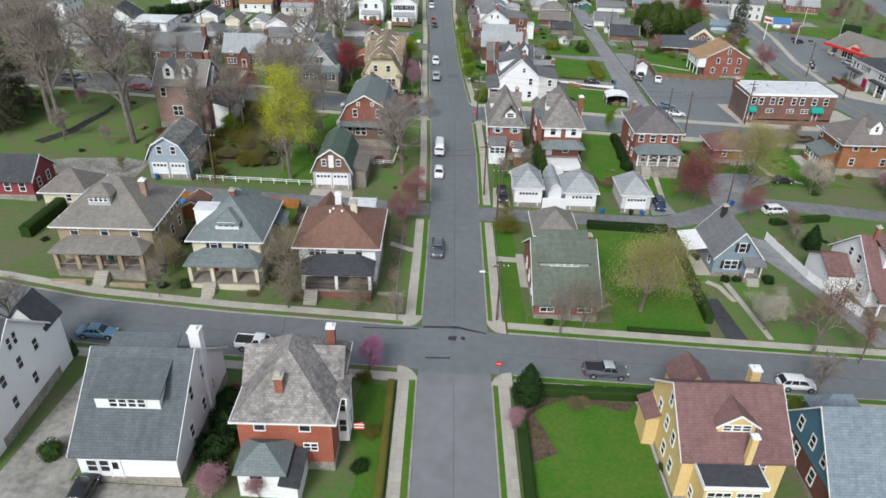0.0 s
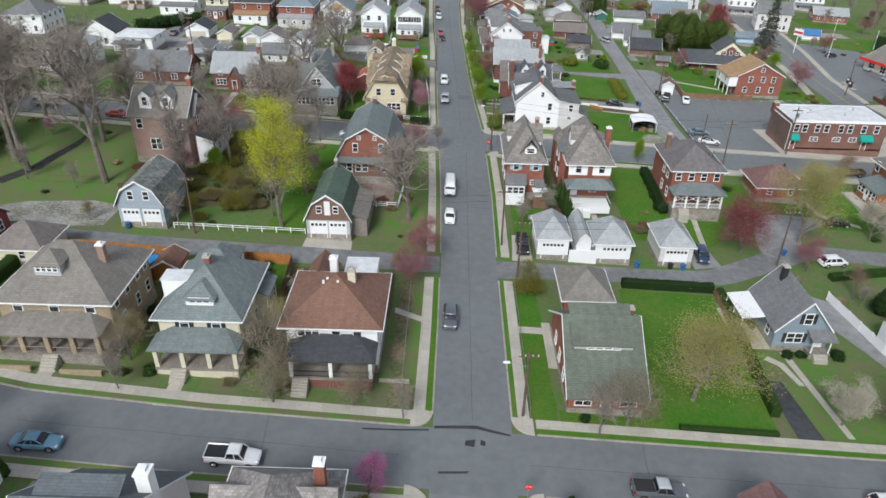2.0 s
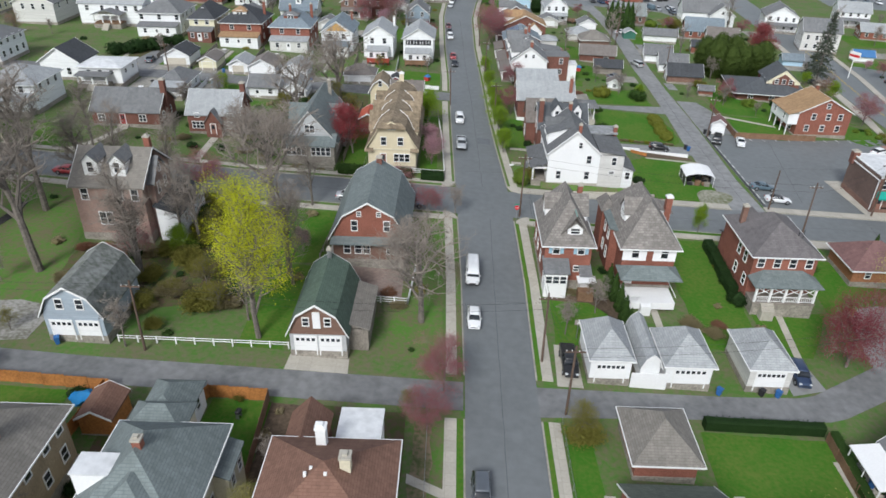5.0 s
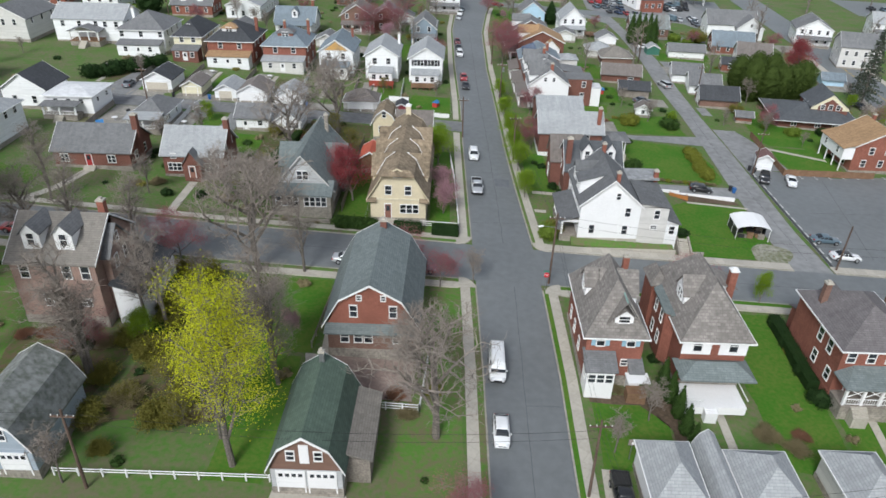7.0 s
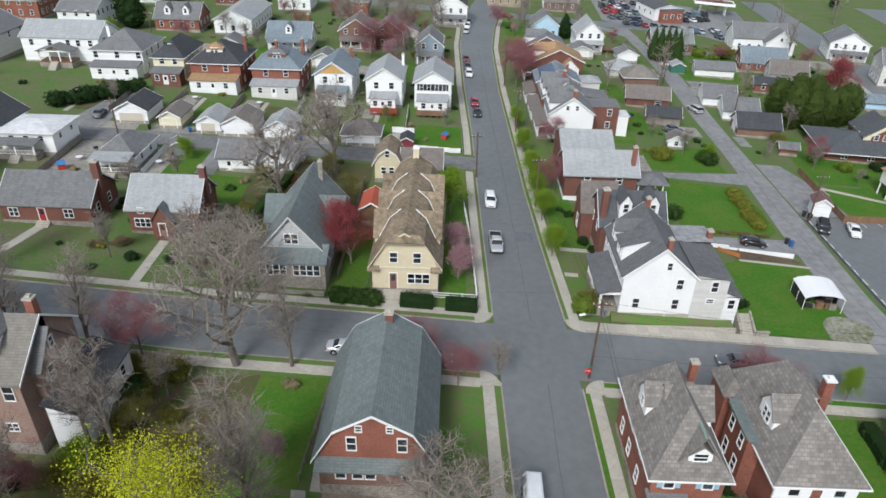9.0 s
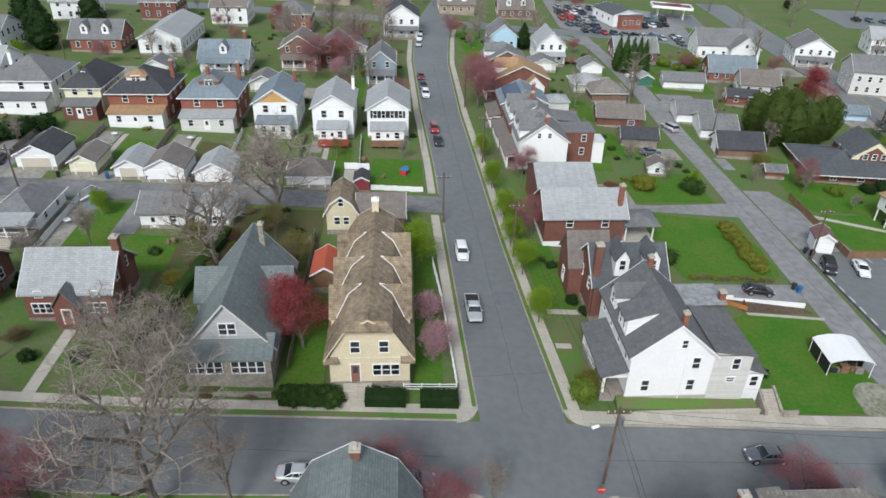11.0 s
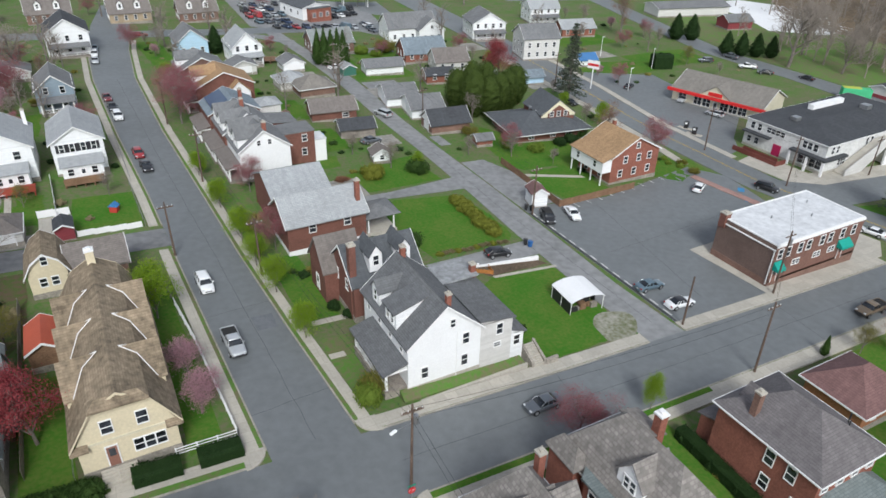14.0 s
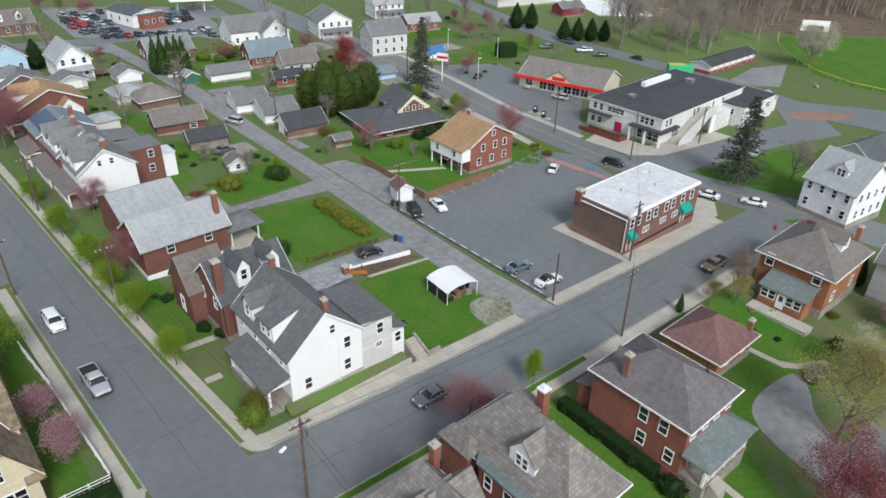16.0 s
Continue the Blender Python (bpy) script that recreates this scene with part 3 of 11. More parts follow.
drive([(-80, 190), (-73, 191), (-73, 207), (-80, 207)], YARD, "cluttered concrete yard")
drive([(-47, 204.4), (-38, 204.6), (-38, 207.4), (-47, 207.4)], YARD, "concrete apron by the alley")
drive([(-88, 213.6), (-80, 213.6), (-80, 230), (-86, 230)], ASPHALT_OLD, "asphalt parking yard behind a house")
for x0, x1, y0, y1 in ((22, 30, 228, 234), (24, 33, 240, 246), (22, 34, 262, 268), (64, 74, 208, 213), (20, 28, 278, 284)):
    lawn([(x0, y0), (x1, y0), (x1 + 0.6, y1), (x0 + 0.6, y1)], LAWN, "green strip of back lawn")

lawn([(64, 212), (74, 209), (75.4, 200.6), (64, 199.6), (62.6, 205)], LAWN, "bright lawn behind a board fence", 0.02)
path([(63, 212.4), (74, 207.6)], [(63, 211.2), (74, 206.4)])
lawn([(64, 234), (69, 240), (75, 228), (87, 226), (97, 212), (88, 214), (76, 216), (63, 222)], LAWN, "bright mown lawn of a corner house", 0.018)
lawn([(88, 202), (92, 197.6), (97, 199.4), (98, 208), (90, 212)], LAWN, "grass plot beside the main road", 0.02)
drive([(53.6, 199.6), (60, 199.0), (61.6, 214), (59, 222), (53.8, 222)], ASPHALT_OLD, "worn asphalt parking bay by the lane", 0.028)
strip("pavement", [(95.4, 198.6), (96.4, 191), (97.6, 182)], [(97.2, 198.9), (98.2, 191.2), (99.6, 182.4)], 0.12, mat("pink_paving", (0.36, 0.22, 0.19), 0.9, 0.12, 0.3, 3.0, 0.15), "strip of pinkish paving beside the car park", "pavement")
patch("forecourt", [(112.5, 259), (126, 272), (145, 262), (139, 226), (128, 224)], 0.018, ASPHALT, "asphalt apron beside the petrol station", "forecourt")
for x0, y0, x1, y1, m in ((24, 212, 30, 222, YARD), (22, 234, 27, 240, YARD), (54.4, 232, 57, 238, ASPHALT_OLD), (54.6, 268, 62, 276, YARD), (56, 276, 66, 282, ASPHALT_OLD), (68, 296, 80, 300, YARD), (104, 306, 112, 316, YARD), (36, 290, 47, 296, YARD), (40, 236, 47, 242, YARD), (62, 312, 80, 318, ASPHALT_OLD), (100, 262, 106, 268, YARD), (138, 284, 150, 292, YARD), (-36, 262, -30, 270, YARD), (-60, 262, -54, 270, YARD), (-84, 270, -78, 280, YARD), (-20, 262, -16, 270, YARD)):
    drive([(x0, y0), (x1, y0), (x1, y1), (x0, y1)], m, "worn paved yard between houses", 0.022)
for x0, y0, x1, y1 in ((56, 284, 74, 294), (108, 276, 118, 290), (64, 300, 78, 312), (24, 296, 32, 310), (-70, 268, -62, 280), (-48, 266, -42, 282), (-28, 262, -22, 276), (140, 300, 164, 318), (150, 268, 178, 284), (56, 296, 62, 310)):
    lawn([(x0, y0), (x1, y0), (x1 + 0.8, y1), (x0 + 0.8, y1)], (LAWN, WEEDY)[int(x0) % 2], "green garden lawn between houses", 0.019)

strip("pavement", [(112.7, 203), (113.7, 226), (119.7, 258), (125.2, 300)], [(114.6, 203), (115.6, 225.6), (121.6, 257.6), (127, 300)], 0.14, CONCRETE, "pale concrete pavement beside the main road", "pavement")
strip("pavement", [(98.6, 204), (101, 220), (104.6, 252), (109.6, 300)], [(100.6, 204), (103.6, 220), (106.8, 252), (111.8, 300)], 0.14, CONCRETE, "pale concrete pavement beside the main road", "pavement")

LINE = plain("road_paint_white", (0.66, 0.66, 0.64), 0.7, 0.12)
YELLOW = plain("road_paint_yellow", (0.55, 0.38, 0.06), 0.7, 0.12)
BAYBLUE = plain("bay_paint_blue", (0.05, 0.22, 0.42), 0.7, 0.12)
TAR = mat("tar_patch", (0.05, 0.05, 0.055), 0.8, 0.2, 0.4, 3.0, 0.1)


def stripe(x0, y0, x1, y1, w=0.14, m=None, label="painted white bay line", dz=0.065, name="road_marking"):
    a = math.atan2(y1 - y0, x1 - x0)
    ox, oy = -math.sin(a) * w / 2, math.cos(a) * w / 2
    strip(name, [(x0 + ox, y0 + oy), (x1 + ox, y1 + oy)], [(x0 - ox, y0 - oy), (x1 - ox, y1 - oy)], dz, m or LINE, label, "road marking", 0.0)


for k in range(13):
    yy = 162.2 + 2.75 * k
    stripe(54.2, yy, 54.2, yy + 1.7, 0.22)
strip("kerb", [(53.5, 160.4), (53.6, 197)], [(53.9, 160.4), (54.0, 197)], 0.06, ASPHALT_DARK, "dark edge between the lane and the car park", "kerb", 0.1)
for k in range(9):
    stripe(64 + 3.1 * k, 197.4 + 0.45 * k, 64.2 + 3.1 * k, 195.8 + 0.45 * k, 0.16)
for k in range(2):
    stripe(97.2 + 2.6 * k, 185.0 + 4 * k, 98.8 + 2.6 * k, 186.4 + 4 * k, 1.3, BAYBLUE, "blue painted bay symbol")
for off in (-0.16, 0.16):
    strip("road_marking", [(117 + off, 149.5), (112 + off, 170), (107.8 + off, 191), (108.8 + off, 222), (113.2 + off, 255), (118.5 + off, 300)], [(117.12 + off, 149.5), (112.12 + off, 170), (107.92 + off, 191), (108.92 + off, 222), (113.32 + off, 255), (118.62 + off, 300)], 0.07, YELLOW, "yellow centre line", "road marking", 0.0)
for pts in (((-2.4, 72.6), (2, 73.0), (6.0, 72.2), (6.0, 71.9), (2, 72.5), (-2.4, 72.2)), ((0.8, 71.0), (1.9, 71.2), (1.6, 70.3), (0.6, 70.4)), ((2.6, 71.2), (3.3, 71.0), (3.1, 70.5), (2.4, 70.6)), ((-10, 71.6), (-3, 72.2), (-3, 71.95), (-10, 71.35)), ((-2.0, 66.4), (1.4, 66.7), (1.2, 66.4), (-2.0, 66.1))):
    patch("tar_patch", list(pts), 0.062, TAR, "dark tar patch in the asphalt", "road patch", wobble=0.5)


SEAL = mat("crack_sealer", (0.115, 0.119, 0.126), 0.8, 0.15, 0.4, 3.0, 0.05)


def crack(pts, w=0.07, label="thin tar-sealed crack in the asphalt"):
    """A sealed crack that wanders along a line."""
    line = densify(pts, 1.6)
    rim = [(x + 0.22 * noise.noise(Vector((x * 0.5, y * 0.5, 1))), y + 0.22 * noise.noise(Vector((x * 0.5, y * 0.5, 7)))) for x, y in line]
    across = abs(pts[-1][0] - pts[0][0]) > abs(pts[-1][1] - pts[0][1])
    a, b = (0, w) if across else (w, 0)
    strip("road_crack", rim, [(x + a, y + b) for x, y in rim], 0.058, SEAL, label, "road crack", 0.0)


for pts in ([(1.7, 20), (1.6, 62)], [(1.8, 74), (1.9, 148)], [(0.9, 160), (-0.4, 204), (-1.9, 240), (-3.6, 300)], [(-46, 69.4), (-6, 68.2)], [(8, 68.0), (90, 67.6)], [(-70, 155.6), (-8, 153.8)], [(8, 153.6), (100, 153.8)], [(1.9, 125), (6.0, 125.4)], [(-4.2, 166), (5, 167)], [(-4.9, 186), (3.6, 187)], [(30, 149.4), (31, 158)], [(70, 149.2), (71, 158)], [(20, 64.2), (20.6, 72)], [(-20, 64.4), (-20.6, 72.4)], [(50.2, 162), (49.8, 200), (51.0, 230)], [(58, 180), (98, 184)], [(62, 164), (68, 196)]):
    crack(pts)
patch("road_patch", [(0.4, 184.0), (3.2, 184.0), (3.1, 180.8), (0.5, 180.8)], 0.06, mat("asphalt_bluish", (0.16, 0.17, 0.185), 0.85, 0.1, 0.3, 2.0, 0.1), "square bluish repair patch in the road", "road patch")
patch("gravel_patch", rounded([(42.4, 165.9), (45.8, 167.0), (49.0, 165.4), (48.2, 162.6), (47.0, 160.7), (43.6, 160.5), (41.2, 160.4), (42.0, 162.8)]), 0.045, mat("worn_gravel", (0.27, 0.26, 0.225), 0.95, 0.25, 0.35, 2.0, 0.3, col2=(0.12, 0.135, 0.06)), "worn grey gravel patch in the lawn by the lane", "gravel", wobble=0.5)


# ---- houses ----
LOTS = []  # where the houses stand
WIN = {}


def lattice(xs, zs, y0, y1):
    """A frame of bars in one piece, with openings between them."""
    bm = bmesh.new()
    front = [[bm.verts.new((x, y0 - (0.04 if k < 2 else 0), z)) for x in xs] for k, z in enumerate(zs)]
    back = [[bm.verts.new((x, y1, z)) for x in xs] for z in zs]
    nx, nz = len(xs) - 1, len(zs) - 1

    def solid(i, k):
        return 0 <= i < nx and 0 <= k < nz and (i % 2 == 0 or k % 2 == 0)
    for i in range(nx):
        for k in range(nz):
            if not solid(i, k):
                continue
            bm.faces.new((front[k][i], front[k][i + 1], front[k + 1][i + 1], front[k + 1][i]))
            for di, dk, p, q in ((-1, 0, (k, i), (k + 1, i)), (1, 0, (k + 1, i + 1), (k, i + 1)), (0, -1, (k, i + 1), (k, i)), (0, 1, (k + 1, i), (k + 1, i + 1))):
                if not solid(i + di, k + dk):
                    bm.faces.new((front[p[0]][p[1]], front[q[0]][q[1]], back[q[0]][q[1]], back[p[0]][p[1]]))
    for v in [v for v in bm.verts if not v.link_faces]:
        bm.verts.remove(v)
    return bm


def window_meshes(w, h, rails):
    key = (round(w, 2), round(h, 2), rails)
    if key not in WIN:
        a, b = w / 2, h / 2
        t = 0.09
        xs = [-a - t, -a]
        for k in range(1, rails):
            u = -a + w * k / rails
            xs += [u - 0.05, u + 0.05]
        xs += [a, a + t]
        zs = [-b - t, -b, -0.035, 0.035, b, b + t + 0.03]
        bm = lattice(xs, zs, -0.085, 0.02)
        frame_me = to_mesh("window_frame", bm, TRIM)
        pane_me = to_mesh("pane", boxes((-a, a, -0.035, 0.0, -b, b)), GLASS)
        WIN[key] = (frame_me, pane_me)
    return WIN[key]


SHUT = {}


def window(parent, x, y, z, ang, w=0.9, h=1.5, rails=1, shutter=None):
    """A sash window centred at (x, y, z) on a wall that faces -y turned by ang."""
    f, p = window_meshes(w, h, rails)
    m = pose(x, y, z, 0, 0, ang)
    win = share("window", f, parent, m)
    share("pane", p, win, Matrix())
    if shutter:
        key = (w, h, shutter.name)
        if key not in SHUT:
            SHUT[key] = to_mesh("shutter", boxes((-0.24, 0.24, -0.06, 0.0, -h / 2, h / 2), (-0.19, 0.19, -0.075, 0.0, 0.06, h / 2 - 0.06), (-0.19, 0.19, -0.075, 0.0, -h / 2 + 0.06, -0.06)), shutter)
        for s in (-1, 1):
            share("shutter", SHUT[key], win, pose(s * (w / 2 + 0.36), 0, 0))
    return win


ANG = {"f": 0, "r": 90, "b": 180, "l": 270}


def on_side(W, D, side, u, cx=0.0, cy=0.0):
    if side == "f":
        return cx + u, cy - D / 2
    if side == "b":
        return cx - u, cy + D / 2
    if side == "r":
        return cx + W / 2, cy + u
    return cx - W / 2, cy - u


def wins(e, W, D, side, us, z, w=0.9, h=1.5, rails=1, shutter=None, cx=0.0, cy=0.0):
    for u in us:
        x, y = on_side(W, D, side, u, cx, cy)
        window(e, x, y, z, ANG[side], w, h, rails, shutter)


DOORS = {}


def door(e, x, y, z, ang, material=DOOR, w=0.95, h=2.05):
    key = (w, h, material.name)
    if key not in DOORS:
        DOORS[key] = (to_mesh("door", boxes((-w / 2, w / 2, -0.05, 0.02, 0, h), (-w * 0.3, w * 0.3, -0.065, 0, 0.15, 0.9)), material),
                      to_mesh("door_frame", boxes((-w / 2 - 0.12, -w / 2, -0.09, 0.02, 0, h + 0.12), (w / 2, w / 2 + 0.12, -0.09, 0.02, 0, h + 0.12), (-w / 2, w / 2, -0.09, 0.02, h, h + 0.12)), TRIM),
                      to_mesh("glazing", boxes((-w * 0.3, w * 0.3, -0.062, 0, 1.05, 1.85)), GLASS))
    d, f, g = DOORS[key]
    ob = share("door", d, e, pose(x, y, z, 0, 0, ang))
    share("door_frame", f, ob, Matrix())
    share("glazing", g, ob, Matrix())
    return ob


def garage_door(e, x, y, z, ang, w=2.4, h=2.1, lights=True, material=None):
    bm = bmesh.new()
    for k in range(4):
        box(bm, -w / 2, w / 2, -0.05, 0.0, h * k / 4 + 0.015, h * (k + 1) / 4 - 0.015)
    ob = part("garage_door", bm, material or WHITE, e)
    ob.matrix_basis = pose(x, y, z, 0, 0, ang)
    if lights:
        n = max(2, round(w / 0.6))
        pane = to_mesh("glazing", boxes((-0.2, 0.2, -0.07, 0, h * 0.78, h * 0.93)), GLASS)
        for k in range(n):
            share("glazing", pane, ob, pose(-w / 2 + w * (k + 0.5) / n, 0, 0))
    part("door_frame", boxes((-w / 2 - 0.14, -w / 2, -0.09, 0, 0, h + 0.14), (w / 2, w / 2 + 0.14, -0.09, 0, 0, h + 0.14), (-w / 2, w / 2, -0.09, 0, h, h + 0.14)), TRIM, ob)
    return ob


def roof_profile(bm, cx, cy, length, axis, prof, th=0.2, ov=0.4):
    """A roof of one section drawn along its ridge; prof: (across, height) pairs from eave to eave."""
    mid = cy if axis == "x" else cx
    base = cx if axis == "x" else cy
    up = [(mid + u, z) for u, z in prof]
    low = [(mid + u, z - th) for u, z in prof[::-1]]
    return prism(bm, up + low, base - length / 2 - ov, base + length / 2 + ov, axis)


def gable_prof(span, z, rise, ov=0.4):
    s = rise / (span / 2)
    return [(-span / 2 - ov, z - s * ov), (0, z + rise), (span / 2 + ov, z - s * ov)]


def gambrel_prof(span, z, rise, ov=0.4, k=0.55, q=0.3):
    a = span / 2
    return [(-a - ov, z - 0.1), (-a * (1 - q), z + rise * k * 1.15), (0, z + rise), (a * (1 - q), z + rise * k * 1.15), (a + ov, z - 0.1)]


def attic(bm, cx, cy, length, axis, prof, z, th=0.2, ov=0.4):
    """The wall under a profile roof, gable ends included."""
    mid = cy if axis == "x" else cx
    base = cx if axis == "x" else cy
    half = max(u for u, _ in prof) - ov
    inner = [(u, zz - th * 0.7) for u, zz in prof if abs(u) < half - 0.01]
    pts = [(mid - half, z - 0.02)] + [(mid + u, zz) for u, zz in inner] + [(mid + half, z - 0.02)]
    return prism(bm, pts, base - length / 2, base + length / 2, axis)


def roof_hip(bm, cx, cy, w, d, z, rise, ov=0.5, th=0.2, ridge=None):
    W, D = w / 2 + ov, d / 2 + ov
    if ridge is None:
        ridge = max(0.0, abs(w - d))
    rx, ry = (ridge / 2, 0) if w >= d else (0, ridge / 2)
    ez = z - rise * ov / (min(w, d) / 2)
    top = [bm.verts.new((cx + a * W, cy + b * D, ez)) for a, b in ((-1, -1), (1, -1), (1, 1), (-1, 1))]
    low = [bm.verts.new((v.co.x, v.co.y, ez - th)) for v in top]
    if ridge < 0.15:
        p = bm.verts.new((cx, cy, z + rise))
        for k in range(4):
            bm.faces.new((top[k], top[(k + 1) % 4], p))
    else:
        p, q = bm.verts.new((cx - rx, cy - ry, z + rise)), bm.verts.new((cx + rx, cy + ry, z + rise))
        if w >= d:
            bm.faces.new((top[0], top[1], q, p)), bm.faces.new((top[1], top[2], q)), bm.faces.new((top[2], top[3], p, q)), bm.faces.new((top[3], top[0], p))
        else:
            bm.faces.new((top[0], top[1], p)), bm.faces.new((top[1], top[2], q, p)), bm.faces.new((top[2], top[3], q)), bm.faces.new((top[3], top[0], p, q))
    for k in range(4):
        bm.faces.new((top[k], low[k], low[(k + 1) % 4], top[(k + 1) % 4]))
    bm.faces.new(low)
    return bm


def roof_shed(bm, x0, x1, y0, y1, za, zb, th=0.16, along="y"):
    """A sloping slab: height za at y0 (or x0) and zb at y1 (or x1)."""
    if along == "y":
        return prism(bm, [(y0, za), (y1, zb), (y1, zb - th), (y0, za - th)], x0, x1, "x")
    return prism(bm, [(x0, za), (x1, zb), (x1, zb - th), (x0, za - th)], y0, y1, "y")


def chimney(e, x, y, z0, z1, w=0.6, material=None, cap=None):
    c = part("chimney", boxes((x - w / 2, x + w / 2, y - w / 2, y + w / 2, z0, z1)), material or MATS["brick_red"], e)
    part("chimney_cap", boxes((x - w / 2 - 0.08, x + w / 2 + 0.08, y - w / 2 - 0.08, y + w / 2 + 0.08, z1, z1 + 0.18), (x - w * 0.25, x + w * 0.25, y - w * 0.25, y + w * 0.25, z1 + 0.18, z1 + 0.4)), cap or CONCRETE, c)
    return c


def flight(bm, x0, x1, y, z, n):
    """A solid flight of n steps that goes down from height z towards -y."""
    pts = [(y, -1.5)]
    for k in range(n):
        t = z * (1 - k / (n + 0.0))
        pts += [(y - 0.3 * k, t), (y - 0.3 * (k + 1), t)]
    return prism(bm, pts + [(y - 0.3 * n, -1.5)], x0, x1, "x")


def steps(e, x, y, z, ang, w=1.6, n=4, material=None):
    """Steps that come down from height z, away from the wall that faces ang."""
    ob = part("steps", flight(bmesh.new(), -w / 2, w / 2, 0, z, n), material or CONCRETE, e)
    ob.matrix_basis = pose(x, y, 0, 0, 0, ang)
    return ob


def porch(e, cx, y, w, depth, z_floor, z_eave, roofm, kind="hip", cols=4, colm=None, floorm=None, rail=None, rise=0.9, col_w=0.28, ang=0, stair=0.0, base=None):
    """A porch on the wall at local y, reaching out by depth; ang turns it about the house's middle."""
    root = new("porch")
    root.parent = e
    root.matrix_basis = pose(0, 0, 0, 0, 0, ang)
    x0, x1, y0 = cx - w / 2, cx + w / 2, y - depth
    part("porch_floor", boxes((x0, x1, y0, y, z_floor - 0.25, z_floor)), floorm or GREYWOOD, root)
    part("porch_base", boxes((x0 + 0.08, x1 - 0.08, y0 + 0.08, y, -2.0, z_floor - 0.25)), base or STONE, root)
    colm = colm or TRIM
    for k in range(cols):
        u = x0 + 0.25 + (w - 0.5) * k / max(1, cols - 1)
        part("column", boxes((u - col_w / 2, u + col_w / 2, y0 + 0.15, y0 + 0.15 + col_w, z_floor, z_eave - 0.3), (u - col_w / 2 - 0.05, u + col_w / 2 + 0.05, y0 + 0.1, y0 + 0.2 + col_w, z_eave - 0.42, z_eave - 0.3)), colm, root)
    part("porch_beam", boxes((x0, x1, y0 + 0.1, y0 + 0.4, z_eave - 0.3, z_eave - 0.02), (x0, x0 + 0.25, y0 + 0.4, y, z_eave - 0.3, z_eave - 0.02), (x1 - 0.25, x1, y0 + 0.4, y, z_eave - 0.3, z_eave - 0.02)), TRIM, root)
    bm = bmesh.new()
    if kind == "hip":
        ez, o = z_eave, 0.4
        v = [bm.verts.new(c) for c in ((x0 - o, y0 - o, ez), (x1 + o, y0 - o, ez), (x1 + o, y, ez), (x0 - o, y, ez), (x0 + depth * 0.6, y, ez + rise), (x1 - depth * 0.6, y, ez + rise))]
        lo = [bm.verts.new(v[k].co - Vector((0, 0, 0.14))) for k in range(4)]
        bm.faces.new((v[0], v[1], v[5], v[4])), bm.faces.new((v[1], v[2], v[5])), bm.faces.new((v[3], v[0], v[4])), bm.faces.new((v[2], v[3], v[4], v[5]))
        for k in range(4):
            bm.faces.new((v[k], lo[k], lo[(k + 1) % 4], v[(k + 1) % 4]))
        bm.faces.new(lo)
    elif kind == "gable":
        roof_profile(bm, cx, (y0 + y) / 2, depth, "y", gable_prof(w, z_eave, rise, 0.3), 0.14, 0.3)
    else:
        roof_shed(bm, x0 - 0.3, x1 + 0.3, y0 - 0.35, y, z_eave, z_eave + rise)
    part("porch_roof", bm, roofm, root)
    if rail:
        bm = boxes((x0 + 0.2, x1 - 0.2, y0 + 0.2, y0 + 0.27, z_floor + 0.75, z_floor + 0.83), (x0 + 0.2, x1 - 0.2, y0 + 0.2, y0 + 0.27, z_floor + 0.1, z_floor + 0.16))
        n = int(w / 0.28)
        for k in range(n):
            u = x0 + 0.25 + (w - 0.5) * k / (n - 1)
            box(bm, u - 0.025, u + 0.025, y0 + 0.21, y0 + 0.26, z_floor + 0.1, z_floor + 0.8)
        part("railing", bm, rail, root)
    if stair is not None:
        part("steps", flight(bmesh.new(), cx + stair - 0.9, cx + stair + 0.9, y0, z_floor, max(2, round(z_floor / 0.19))), CONCRETE, root)
    return root


def dormer(e, x, y, z, ang, w=1.9, d=2.4, h=1.0, kind="gable", wall=None, roofm=None, rise=0.7, n=1, ww=0.6, wh=0.8):
    """A dormer whose front stands at (x, y), facing -y turned by ang; z is its sill."""
    h, rise, w, z, wh = h * 1.35, rise * 1.3, w * 1.1, z + 0.35, wh * 1.2
    root = new("dormer")
    root.parent = e
    root.matrix_basis = pose(x, y, z, 0, 0, ang)
    bm = boxes((-w / 2, w / 2, 0, d, -0.6, h))
    if kind == "gable":
        prof = gable_prof(w, h, rise, 0.22)
        attic(bm, 0, d / 2, d, "y", prof, h, 0.12, 0.22)
    part("dormer_wall", bm, wall or WHITE, root)
    bm = bmesh.new()
    if kind == "gable":
        roof_profile(bm, 0, d / 2 + 0.6, d + 1.2, "y", prof, 0.12, 0.25)
    elif kind == "hip":
        roof_hip(bm, 0, d / 2 + 0.3, w, d + 0.6, h, rise, 0.3, 0.12, ridge=max(0.0, d + 0.6 - w))
    else:
        roof_shed(bm, -w / 2 - 0.3, w / 2 + 0.3, -0.35, d + 0.8, h + 0.05, h + rise)
    part("dormer_roof", bm, roofm, root)
    for k in range(n):
        u = (k - (n - 1) / 2) * (ww + 0.2)
        window(root, u, 0, h * 0.5, 0, ww, wh)
    return root


